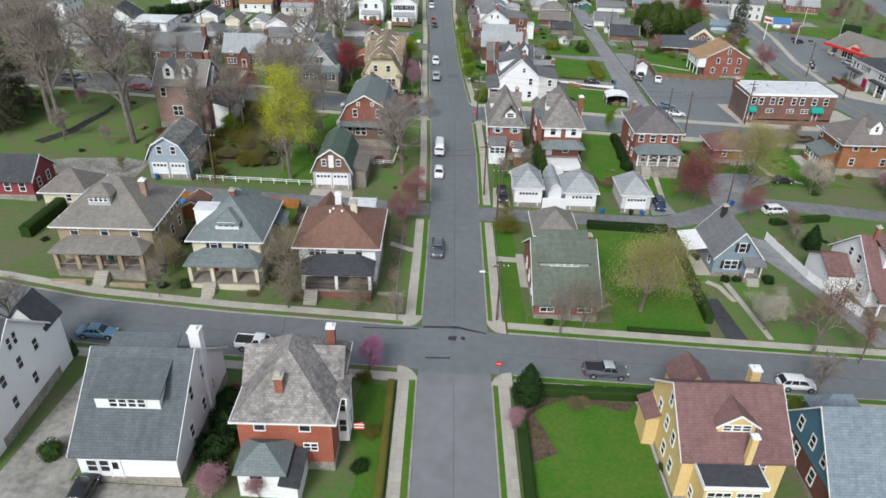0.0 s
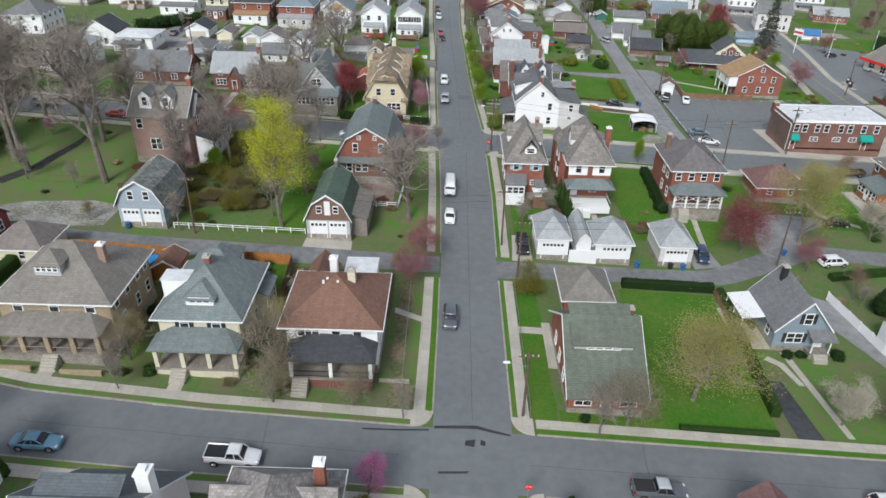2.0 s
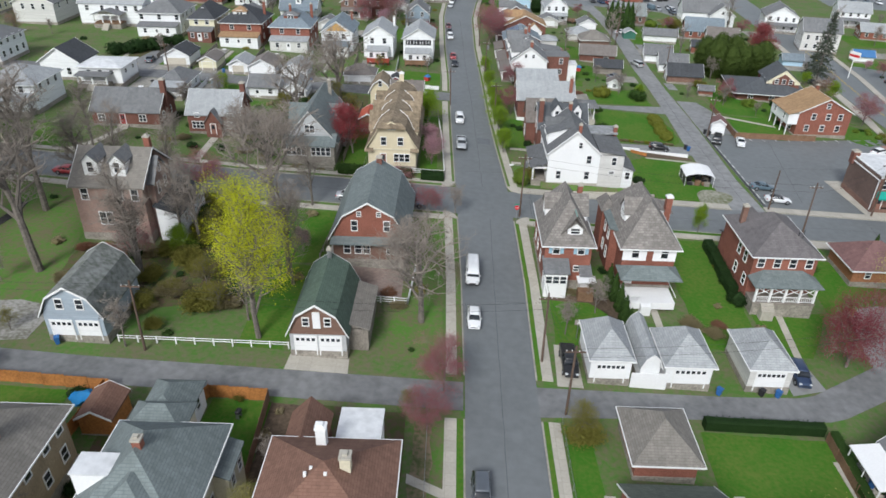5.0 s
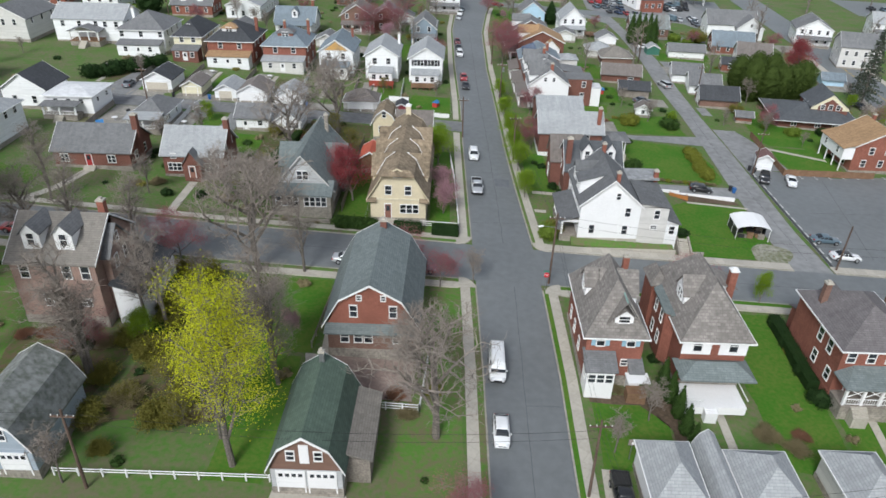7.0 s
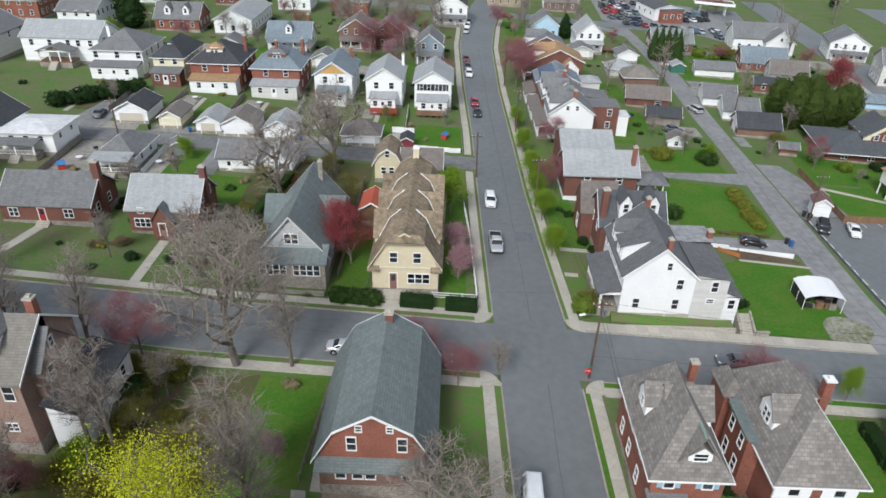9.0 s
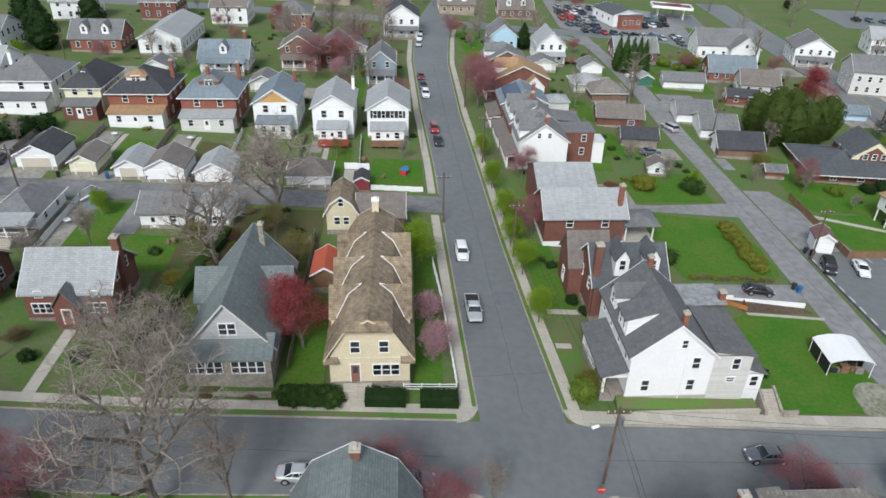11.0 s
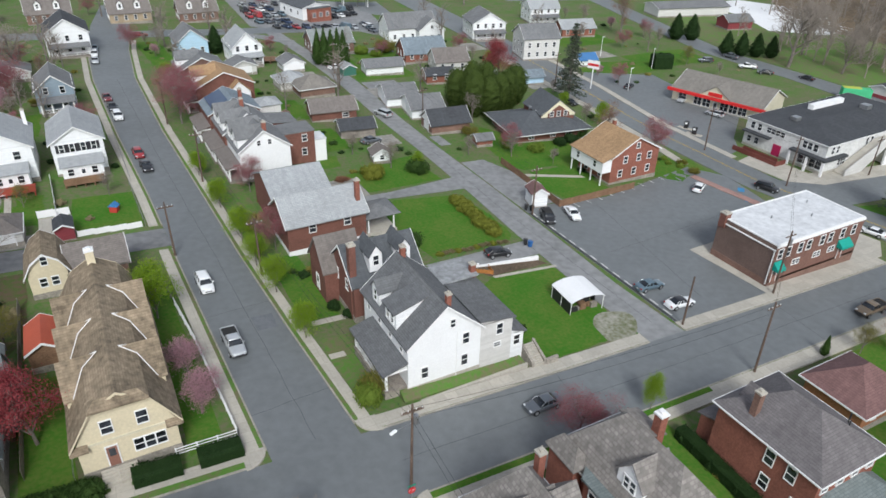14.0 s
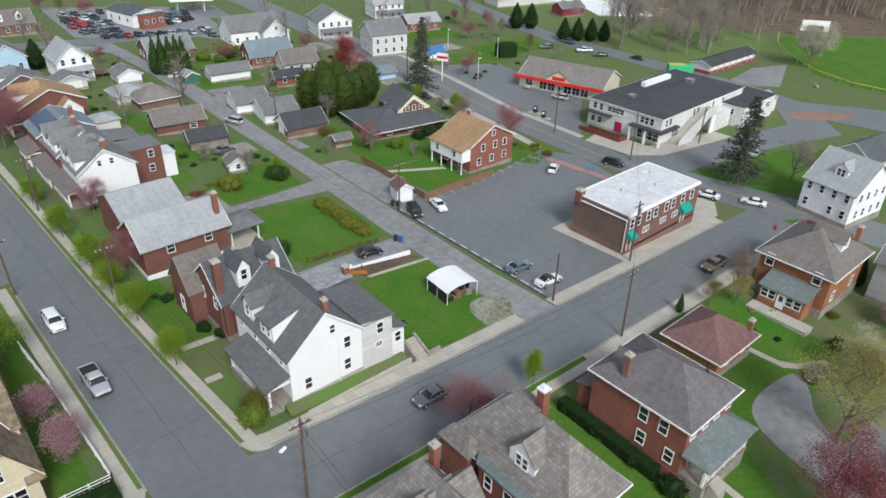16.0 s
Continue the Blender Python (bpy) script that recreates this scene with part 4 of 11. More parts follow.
def house(label, x, y, w, d, h, wall, roofm, roof="hip", rise=3.0, axis="y", rot=0, ov=0.5, found=0.6, category="house", name="house", group="", base=STONE, upper=None, split=3.2, ridge=None, k=0.55, q=0.3, dz=0.0, par=0.4, parm=None, verge=None):
    """The body of a house: foundation, walls and main roof. Its front faces -y, turned by rot."""
    # how far each block of houses stands above its street, and how tall its storeys are
    share_up = 0.6 if y < 105 else 1.0 if y < 160 or (x > -40 and y < 205) else 0.0
    low = category in ("garage", "shed", "shelter")
    tall = 1 + share_up * (0.3 if low else 0.06 if category != "house" else 0.12 if h > 5 else 0.17)
    plinth = share_up * (0.1 if low else 0.4)
    e = thing(name, label, category, pose(x, y, G(x, y) + dz + plinth, 0, 0, rot) @ Matrix.Diagonal((1, 1, tall, 1)), group)
    OCC.append((x, y, math.hypot(w, d) / 2 + 0.8))
    LOTS.append((x, y, w, d, rot, category))
    part("foundation", boxes((-w / 2 - 0.06, w / 2 + 0.06, -d / 2 - 0.06, d / 2 + 0.06, -2.5, found)), base, e)
    prof = None
    span = d if axis == "x" else w
    length = w if axis == "x" else d
    if roof == "gable":
        prof = gable_prof(span, h, rise, ov)
    elif roof == "gambrel":
        prof = gambrel_prof(span, h, rise, ov, k, q)
    lower_top = split if upper else h
    part("wall", boxes((-w / 2, w / 2, -d / 2, d / 2, found, lower_top)), wall, e)
    bm = bmesh.new()
    if upper:
        box(bm, -w / 2 - 0.02, w / 2 + 0.02, -d / 2 - 0.02, d / 2 + 0.02, split, h)
    if prof:
        attic(bm, 0, 0, length, axis, prof, h, 0.2, ov)
    if len(bm.faces):
        part("upper_wall", bm, upper or wall, e)
    else:
        bm.free()
    bm = bmesh.new()
    if prof:
        roof_profile(bm, 0, 0, length, axis, prof, 0.2, 0.4)
        part("roof", bm, roofm, e)
        for s in (-1, 1):
            a = s * (length / 2 + 0.4)
            mid = [(u, z + 0.03) for u, z in prof] + [(u, z - 0.2) for u, z in prof[::-1]]
            part("bargeboard", prism(bmesh.new(), mid, a, a + s * 0.06, axis), verge or TRIM, e)
    elif roof == "hip":
        roof_hip(bm, 0, 0, w, d, h, rise, ov, 0.16, ridge)
        part("roof", bm, roofm, e)
        ez = h - rise * ov / (min(w, d) / 2)
        W, D = w / 2 + ov, d / 2 + ov
        part("gutter", boxes((-W - 0.1, W + 0.1, -D - 0.1, -D, ez - 0.17, ez - 0.02), (-W - 0.1, W + 0.1, D, D + 0.1, ez - 0.17, ez - 0.02), (-W - 0.1, -W, -D, D, ez - 0.17, ez - 0.02), (W, W + 0.1, -D, D, ez - 0.17, ez - 0.02)), TRIM, e)
    elif roof == "flat":
        part("roof", boxes((-w / 2 + 0.25, w / 2 - 0.25, -d / 2 + 0.25, d / 2 - 0.25, h - 0.1, h + 0.1)), roofm, e)
        part("parapet", boxes((-w / 2 - 0.05, w / 2 + 0.05, -d / 2 - 0.05, -d / 2 + 0.25, h - 0.02, h + par), (-w / 2 - 0.05, w / 2 + 0.05, d / 2 - 0.25, d / 2 + 0.05, h - 0.02, h + par), (-w / 2 - 0.05, -w / 2 + 0.25, -d / 2 + 0.25, d / 2 - 0.25, h - 0.02, h + par), (w / 2 - 0.25, w / 2 + 0.05, -d / 2 + 0.25, d / 2 - 0.25, h - 0.02, h + par)), parm or wall, e)
    return e


def wing(e, x, y, w, d, h, wall, roofm, kind="shed", rise=1.0, axis="y", hi="y+", found=0.4):
    """A lower addition to a house, with a roof of its own."""
    root = new("extension")
    root.parent = e
    bm = boxes((x - w / 2, x + w / 2, y - d / 2, y + d / 2, -2.4, h))
    prof = gable_prof(d if axis == "x" else w, h, rise, 0.3)
    if kind == "gable":
        attic(bm, x, y, w if axis == "x" else d, axis, prof, h, 0.16, 0.3)
    elif kind == "shed":
        if hi[0] == "y":
            a, b = (h + 0.05, h + rise) if hi == "y+" else (h + rise, h + 0.05)
            prism(bm, [(y - d / 2, h - 0.1), (y - d / 2, a - 0.1), (y + d / 2, b - 0.1), (y + d / 2, h - 0.1)], x - w / 2, x + w / 2, "x")
        else:
            a, b = (h + 0.05, h + rise) if hi == "x+" else (h + rise, h + 0.05)
            prism(bm, [(x - w / 2, h - 0.1), (x - w / 2, a - 0.1), (x + w / 2, b - 0.1), (x + w / 2, h - 0.1)], y - d / 2, y + d / 2, "y")
    part("extension_wall", bm, wall, root)
    bm = bmesh.new()
    if kind == "gable":
        roof_profile(bm, x, y, w if axis == "x" else d, axis, prof, 0.16, 0.3)
    elif kind == "hip":
        roof_hip(bm, x, y, w, d, h, rise, 0.35, 0.14)
    elif kind == "flat":
        box(bm, x - w / 2 - 0.15, x + w / 2 + 0.15, y - d / 2 - 0.15, y + d / 2 + 0.15, h, h + 0.2)
    else:
        o = 0.3
        if hi[0] == "y":
            roof_shed(bm, x - w / 2 - o, x + w / 2 + o, y - d / 2 - o, y + d / 2 + o, a, b)
        else:
            roof_shed(bm, x - w / 2 - o, x + w / 2 + o, y - d / 2 - o, y + d / 2 + o, a, b, along="x")
    part("extension_roof", bm, roofm, root)
    return root


BRICK = bricks("brick_red", (0.25, 0.096, 0.068))
BRICK_BRIGHT = bricks("brick_bright_red", (0.335, 0.105, 0.066))
BRICK_DARK = bricks("brick_dark", (0.172, 0.076, 0.058))
BRICK_ORANGE = bricks("brick_orange", (0.31, 0.135, 0.068))
BRICK_UMBER = bricks("brick_umber", (0.155, 0.105, 0.088))
BRICK_FADED = bricks("brick_faded_red", (0.185, 0.098, 0.076))
COPPER = plain("green_copper", (0.20, 0.30, 0.27), 0.7)
BRICK_BROWN = bricks("brick_brown", (0.198, 0.116, 0.090))
BRICK_PALE = bricks("brick_pale_pink", (0.30, 0.2, 0.165))
BRICK_TAN = bricks("tan_stone", (0.344, 0.267, 0.181))
STUCCO_CREAM = mat("cream_stucco", (0.62, 0.57, 0.44), 0.9, 0.07, 0.3, 4.0, 0.1)
STUCCO_WHITE = mat("white_stucco", (0.78, 0.785, 0.79), 0.85, 0.03, 0.3, 4.0, 0.1)
STUCCO_YELLOW = mat("yellow_stucco", (0.68, 0.50, 0.23), 0.9, 0.07, 0.3, 4.0, 0.1)
STUCCO_PALE = mat("pale_yellow_stucco", (0.64, 0.56, 0.40), 0.9, 0.06, 0.3, 4.0, 0.1)
SIDE_WHITE = siding("white_siding", (0.79, 0.8, 0.81))
SIDE_GREY = siding("grey_siding", (0.45, 0.46, 0.47))
SIDE_LIGHTGREY = siding("pale_grey_siding", (0.60, 0.59, 0.57))
SIDE_BLUE = siding("blue_siding", (0.10, 0.22, 0.32))
SIDE_BLUEGREY = siding("blue_grey_siding", (0.23, 0.29, 0.34))
SIDE_SKY = siding("pale_blue_siding", (0.42, 0.60, 0.74))
SIDE_CREAM = siding("cream_siding", (0.72, 0.68, 0.50))
SIDE_RED = siding("dark_red_siding", (0.25, 0.05, 0.06))
SIDE_BROWN = siding("brown_siding", (0.20, 0.12, 0.09))
R_TANGREY = shingle("shingle_tan_grey", (0.219, 0.202, 0.181))
R_GREEN = shingle("shingle_green_grey", (0.172, 0.202, 0.202))
R_BROWN = shingle("shingle_rust_brown", (0.195, 0.108, 0.08))
R_GREY = shingle("shingle_grey", (0.185, 0.189, 0.194))
R_WARM = shingle("shingle_warm_grey", (0.194, 0.172, 0.159))
R_LIGHT = shingle("shingle_pale_grey", (0.35, 0.365, 0.375), 0.05)
R_DARK = shingle("shingle_charcoal", (0.065, 0.069, 0.076))
R_SLATEGREY = shingle("shingle_slate_grey", (0.10, 0.108, 0.118))
R_SCALLOP = shingle("slate_brown_grey", (0.225, 0.207, 0.192), 0.12, cell=(0.5, 0.34), tone=0.2)
R_PLUM = shingle("shingle_plum_grey", (0.158, 0.145, 0.148))
R_STEEL = shingle("shingle_steel_grey", (0.118, 0.134, 0.145))
R_MIDGREY = shingle("shingle_mid_grey", (0.142, 0.146, 0.152))
R_SLATE = shingle("slate_mottled", (0.275, 0.255, 0.243), 0.22, cell=(0.36, 0.25), tone=0.24)
R_MAROON = shingle("shingle_maroon", (0.198, 0.112, 0.107))
R_DKGREEN = shingle("shingle_dark_green", (0.099, 0.142, 0.112))
R_MOSS = shingle("shingle_moss_green", (0.135, 0.155, 0.125))
R_BEIGE = shingle("shingle_straw", (0.278, 0.218, 0.152), 0.25)
R_TAN = shingle("shingle_tan", (0.361, 0.232, 0.129))
R_BLUE = shingle("shingle_blue_grey", (0.198, 0.241, 0.275))
R_RED = plain("red_metal_roof", (0.45, 0.10, 0.06))
R_WHITE = mat("white_roof_membrane", (0.66, 0.67, 0.685), 0.7, 0.12, 0.5, 1.2, 0.1, col2=(0.46, 0.47, 0.485), sharp=0.4)
R_PALEFLAT = mat("weathered_flat_roof", (0.30, 0.31, 0.32), 0.85, 0.2, 0.5, 1.6, 0.1)
BLACKSHUT = plain("black_shutter", (0.03, 0.03, 0.035))
BLUESHUT = plain("blue_shutter", (0.28, 0.45, 0.55))
REDDOOR = plain("red_door", (0.32, 0.03, 0.03))
GREENDOOR = plain("green_door", (0.05, 0.16, 0.12))


# -- north side of the first cross street --
def tan_house():
    e = house("large tan stone foursquare with a brown-grey hip roof", -46.9, 87.2, 13.0, 11.2, 6.6, BRICK_TAN, R_TANGREY, rise=4.0, ov=0.7)
    wins(e, 12.0, 11.2, "f", (-4.2, 0, 4.2), 5.3, 1.0, 1.4)
    wins(e, 12.0, 11.2, "f", (-3.6, 3.6), 2.2, 1.5, 1.5, 2)
    wins(e, 13.0, 11.2, "r", (-4, -1, 2, 4.3), 5.2, 0.9, 1.4)
    wins(e, 13.0, 11.2, "r", (-3, 1, 4), 2.3, 0.9, 1.4)
    wins(e, 13.0, 11.2, "l", (-3, 0, 3), 5.2)
    door(e, 0, -5.6, 1.0, 0, GREENDOOR)
    porch(e, -0.2, -5.6, 12.2, 3.0, 1.0, 3.7, R_TANGREY, "hip", 5, BRICK_TAN, rail=GREYWOOD, col_w=0.55, rise=1.0, stair=0.2)
    dormer(e, -0.8, -3.6, 8.0, 0, 2.8, 2.6, 0.9, "hip", SIDE_GREY, R_TANGREY, 0.8, 4, 0.45, 0.6)
    chimney(e, 4.2, -0.2, 6.0, 10.2, 0.8, BRICK_PALE, STUCCO_WHITE)


def cream_house():
    e = house("cream stucco foursquare with a green-grey hip roof", -30.0, 86.6, 9.4, 11.6, 6.2, STUCCO_CREAM, R_GREEN, rise=3.6, ov=0.6)
    wins(e, 9.4, 11.6, "f", (-1.7, 2.0), 5.0, 0.95, 1.4, shutter=BLACKSHUT)
    wins(e, 9.4, 11.6, "f", (1.7,), 2.2, 2.6, 1.4, 3)
    wins(e, 9.4, 11.6, "r", (-3.6, 0, 3.6), 5.0, 0.9, 1.4)
    wins(e, 9.4, 11.6, "r", (-3.6, 0.5, 4), 2.2, 0.9, 1.4)
    door(e, -2.0, -5.8, 0.9, 0, REDDOOR)
    porch(e, 0, -5.8, 9.6, 2.9, 0.9, 3.5, R_GREEN, "hip", 4, STUCCO_CREAM, rise=1.0, col_w=0.5, stair=-2.0, base=STUCCO_CREAM)
    dormer(e, 0.2, -5.0, 6.75, 0, 2.9, 3.4, 0.55, "hip", STUCCO_WHITE, R_GREEN, 0.85, 3, 0.6, 0.4)
    chimney(e, 0.1, -0.4, 7.0, 10.3, 0.7)
    part("flat_dormer", boxes((-5.0, -1.1, -2.4, -0.2, 5.6, 8.3)), STUCCO_WHITE, e, "white box dormer with a flat roof")
    part("flat_dormer_roof", boxes((-5.1, -1.0, -2.5, -0.1, 8.3, 8.42)), R_WHITE, e)
    wing(e, -2.0, 7.4, 5.2, 3.6, 5.6, STUCCO_CREAM, R_GREEN, "hip", 1.4)
    wing(e, -3.2, 12.0, 4.6, 6.4, 3.2, STUCCO_WHITE, R_GREEN, "hip", 1.6)
    wins(e, 4.6, 6.4, "r", (-1.4, 1.2), 1.8, 0.9, 1.1, cx=-3.2, cy=12.0)
    wing(e, 5.4, 3.5, 1.4, 4.0, 4.2, STUCCO_CREAM, R_GREEN, "shed", 0.8, hi="x-")
    wins(e, 1.4, 4.0, "r", (-1.0, 1.0), 2.8, 0.8, 1.2, cx=5.4, cy=3.5)


def rust_house():
    e = house("white stucco foursquare with a rust-brown hip roof", -14.7, 86.2, 10.6, 10.6, 6.4, STUCCO_WHITE, R_BROWN, rise=3.0, ov=0.75)
    wins(e, 10.6, 10.6, "f", (-2.7,), 5.1, 2.4, 1.3, 3)
    wins(e, 10.6, 10.6, "f", (0.5, 3.0), 5.2, 0.9, 1.2)
    wins(e, 10.6, 10.6, "r", (-3.4, 0, 3.2), 5.1, 0.9, 1.3)
    wins(e, 10.6, 10.6, "r", (-3.4, 0.5, 3.2), 2.3, 1.0, 1.4)
    wins(e, 10.6, 10.6, "f", (1.6,), 2.2, 2.4, 1.4, 3)
    porch(e, 0.2, -5.3, 9.6, 3.4, 1.2, 3.8, R_DARK, "hip", 3, TRIM, rail=BLACK, rise=1.0, col_w=0.4, stair=-3.5, base=BRICK_DARK)
    chimney(e, 1.8, 0.4, 8.0, 9.6, 0.9, STUCCO_CREAM)
    chimney(e, -1.0, 4.3, 6.6, 8.9, 0.9, STUCCO_WHITE, WHITE)
    wing(e, 1.9, 7.8, 4.0, 5.2, 5.4, STUCCO_WHITE, R_WHITE, "flat")
    wing(e, -3.4, 8.0, 3.6, 6.0, 4.4, BRICK_DARK, R_BROWN, "gable", 1.8, "y")
    for vx, vy in ((-1.4, -0.9), (-1.0, -0.3), (0.3, -0.9)):
        part("roof_vent", boxes((vx - 0.13, vx + 0.13, vy - 0.13, vy + 0.13, 8.2, 9.0)), TRIM, e)


def bungalow():
    e = house("low brick bungalow under a broad moss-green roof", 17.1, 84.2, 8.6, 15.5, 3.0, BRICK, R_MOSS, "gable", 4.6, "x", ov=0.8)
    dormer(e, -0.1, -3.6, 5.0, 0, 6.2, 4.6, 0.55, "shed", SIDE_GREY, R_MOSS, 1.5, 4, 0.8, 0.3)
    wins(e, 8.6, 15.5, "l", (-3.5, 0, 3.5), 1.9, 1.0, 1.3)
    wins(e, 8.6, 15.5, "f", (-2.6, 2.6), 1.7, 1.8, 1.2, 2)
    door(e, 0, -7.75, 0.6, 0)
    chimney(e, 4.3, 3.0, 0, 6.6, 0.8)
    g = house("brick double garage with a grey hip roof", 18.2, 99.5, 6.4, 7.4, 2.7, BRICK, R_TANGREY, rise=2.2, ov=0.5, category="garage", name="garage")
    garage_door(g, 0, 3.7, 0.1, 180, 4.6, 2.1)
    wins(g, 6.4, 7.4, "l", (0,), 1.6, 0.8, 0.9)


def bluegrey_house():
    e = house("blue-grey cottage with black shutters and a front gable", 46.1, 95.6, 7.2, 9.0, 3.4, SIDE_BLUEGREY, R_GREY, "gable", 3.9, "y", ov=0.4)
    wins(e, 7.2, 9.0, "f", (0.2,), 4.7, 0.95, 1.4, shutter=BLACKSHUT)
    wins(e, 7.2, 9.0, "f", (-0.9,), 1.9, 2.0, 1.3, 2, shutter=BLACKSHUT)
    door(e, 2.4, -4.5, 0.6, 0, WHITE)
    wins(e, 7.2, 9.0, "l", (-3, 2.5), 1.9, 0.9, 1.3)
    wins(e, 7.2, 9.0, "r", (-3, 0, 3), 1.9, 0.9, 1.3)
    chimney(e, -0.8, 2.6, 5.8, 8.0, 0.7, MATS["black_iron"])
    porch(e, 2.2, -4.5, 2.8, 1.6, 0.6, 2.7, R_GREY, "shed", 2, TRIM, rise=0.5, col_w=0.14)
    root = new("awning")
    root.parent = e
    bm = bmesh.new()
    roof_shed(bm, -7.0, -3.6, -1.6, 4.6, 2.7, 3.1, 0.1, "x")
    part("awning_sheet", bm, WHITE, root, "white corrugated metal awning")
    for yy in (-1.4, 1.5, 4.4):
        part("post", boxes((-6.85, -6.75, yy - 0.05, yy + 0.05, -1, 2.65)), TRIM, root)
    part("patio", boxes((-7.9, -3.6, -4.5, 4.6, -1.0, 0.22)), CONCRETE, root)


def brown_roof_house():
    e = house("white house with a brown roof and a shed dormer", 68.5, 90.0, 10.5, 12.0, 4.2, STUCCO_WHITE, R_MAROON, "gable", 4.6, "x", ov=0.6)
    dormer(e, -0.3, -4.0, 5.4, 0, 5.4, 3.4, 1.5, "shed", STUCCO_WHITE, R_MAROON, 0.9, 2, 1.0, 1.0)
    porch(e, 0, -6.0, 10.0, 2.6, 0.7, 3.1, R_MAROON, "shed", 4, TRIM, rise=1.0)
    wins(e, 10.5, 12.0, "l", (-3.6, 0, 3.4), 2.2, 1.0, 1.4)
    wins(e, 10.5, 12.0, "l", (-1.2, 1.2), 5.6, 0.9, 1.2)
    wins(e, 10.5, 12.0, "f", (-3, 3), 2.0, 1.4, 1.4, 2)
    wing(e, -7.0, 2.0, 4.0, 7.0, 3.2, STUCCO_WHITE, R_MAROON, "gable", 1.6, "x")
    chimney(e, -3.6, -0.5, 7.0, 10.2, 0.6, BRICK)


# -- south side of the first cross street --
def south_row():
    e = house("tall white rendered house with dark shingle roof", -49.5, 53.6, 12.5, 11.0, 6.4, STUCCO_WHITE, R_DARK, "gable", 4.2, "x", ov=0.3)
    wins(e, 12.5, 11.0, "r", (-3.0, 0, 3.0), 5.4, 0.8, 1.3)
    wins(e, 12.5, 11.0, "r", (-2.4, 1.4), 2.4, 0.8, 1.3)
    wins(e, 12.5, 11.0, "r", (-0.5, 0.5), 8.0, 0.6, 1.3)
    wing(e, 4.0, 6.8, 4.4, 3.0, 6.0, STUCCO_WHITE, R_DARK, "gable", 2.6, "y")
    wing(e, 2.6, -7.0, 7.2, 3.4, 3.0, STUCCO_WHITE, R_LIGHT, "flat")
    wins(e, 7.2, 3.4, "f", (-1.5, 1.8), 1.8, 0.9, 1.3, cx=2.6, cy=-7.0)
    part("balcony_rail", boxes((-1.0, 6.2, -8.7, -8.62, 4.0, 4.1), (-1.0, 6.2, -8.7, -8.62, 3.2, 3.28), (6.12, 6.2, -8.7, -5.5, 4.0, 4.1), *[(-1.0 + 0.6 * k, -0.94 + 0.6 * k, -8.7, -8.64, 3.2, 4.05) for k in range(12)]), TRIM, e)
    e = house("big white stucco house under a sweeping grey roof", -29.4, 52.4, 9.4, 15.4, 3.9, STUCCO_WHITE, R_STEEL, "gable", 5.4, "x", ov=0.6)
    dormer(e, -0.2, -4.7, 5.5, 0, 5.6, 6.0, 1.2, "shed", STUCCO_WHITE, R_STEEL, 1.6, 4, 0.7, 0.7)
    wins(e, 9.4, 15.4, "r", (-3.4, 0.4, 3.2), 2.3, 0.9, 1.4)
    wins(e, 9.4, 15.4, "r", (-2.0, 1.4, 2.6), 5.6, 0.8, 1.5)
    wins(e, 9.4, 15.4, "f", (-3.4, -2.2), 1.9, 0.9, 1.3)
    door(e, -1.2, -7.7, 0.5, 0, WHITE)
    chimney(e, 4.5, 2.2, 0, 9.8, 1.1, STUCCO_WHITE, WHITE)
    e = house("red brick house with a mottled slate hip roof", -15.0, 53.6, 9.2, 11.6, 6.4, BRICK_BRIGHT, R_SLATE, rise=4.2, ov=0.5)
    wins(e, 10.0, 11.6, "f", (-2.4, 2.0), 5.3, 1.0, 1.4)
    wins(e, 10.0, 11.6, "f", (2.4,), 2.6, 1.3, 0.8, 2)
    wins(e, 9.2, 11.6, "r", (3.4,), 5.2, 0.9, 1.4)
    wing(e, -1.7, -7.6, 4.4, 4.0, 3.3, SIDE_WHITE, R_GREEN, "hip", 1.4)
    wins(e, 4.4, 4.0, "f", (-0.4,), 2.2, 1.2, 1.1, cx=-1.7, cy=-7.6)
    wing(e, 1.2, -8.0, 1.4, 5.0, 2.4, SIDE_WHITE, R_DARK, "shed", 0.4, hi="x-")
    chimney(e, -0.5, -3.9, 6.5, 9.4, 0.8)
    chimney(e, 3.5, 3.0, 5.0, 10.2, 0.85, cap=WHITE)
    for u, ang in ((3.1, 90), (-3.1, 270)):
        gable = new("cross_gable")
        gable.parent = e
        gable.matrix_basis = pose(u, 1.6, 6.4, 0, 0, ang)
        prof = gable_prof(5.2, 0.0, 2.6, 0.3)
        part("gable_wall", attic(bmesh.new(), 0, 0.0, 3.4, "y", prof, 0.0, 0.14, 0.3), BRICK, gable)
        part("gable_roof", roof_profile(bmesh.new(), 0, 0.5, 4.6, "y", prof, 0.14, 0.3), R_SLATE, gable)
    bay = new("bay_window")
    bay.parent = e
    part("bay_wall", prism(bmesh.new(), [(-2.6, 0.3), (-2.6, 6.2), (0.6, 6.2), (0.6, 0.3)], 4.6, 5.7, "x"), WHITE, bay)
    for zz in (2.4, 5.0):
        window(bay, 5.7, -1.0, zz, 90, 1.1, 1.6, 1)
        window(bay, 5.15, -2.6, zz, 0, 0.7, 1.5, 1)
    part("extension_roof", roof_hip(bmesh.new(), 5.0, -1.0, 1.6, 3.4, 6.2, 0.5, 0.1, 0.1), R_SLATE, bay)
    e = house("yellow stucco house with a reddish-brown gable roof", 29.0, 52.2, 10.2, 10.8, 6.2, STUCCO_YELLOW, R_MAROON, "gable", 4.0, "x", ov=0.6)
    wins(e, 10.2, 10.8, "l", (-2.6, 0, 2.2), 5.0, 0.8, 1.4)
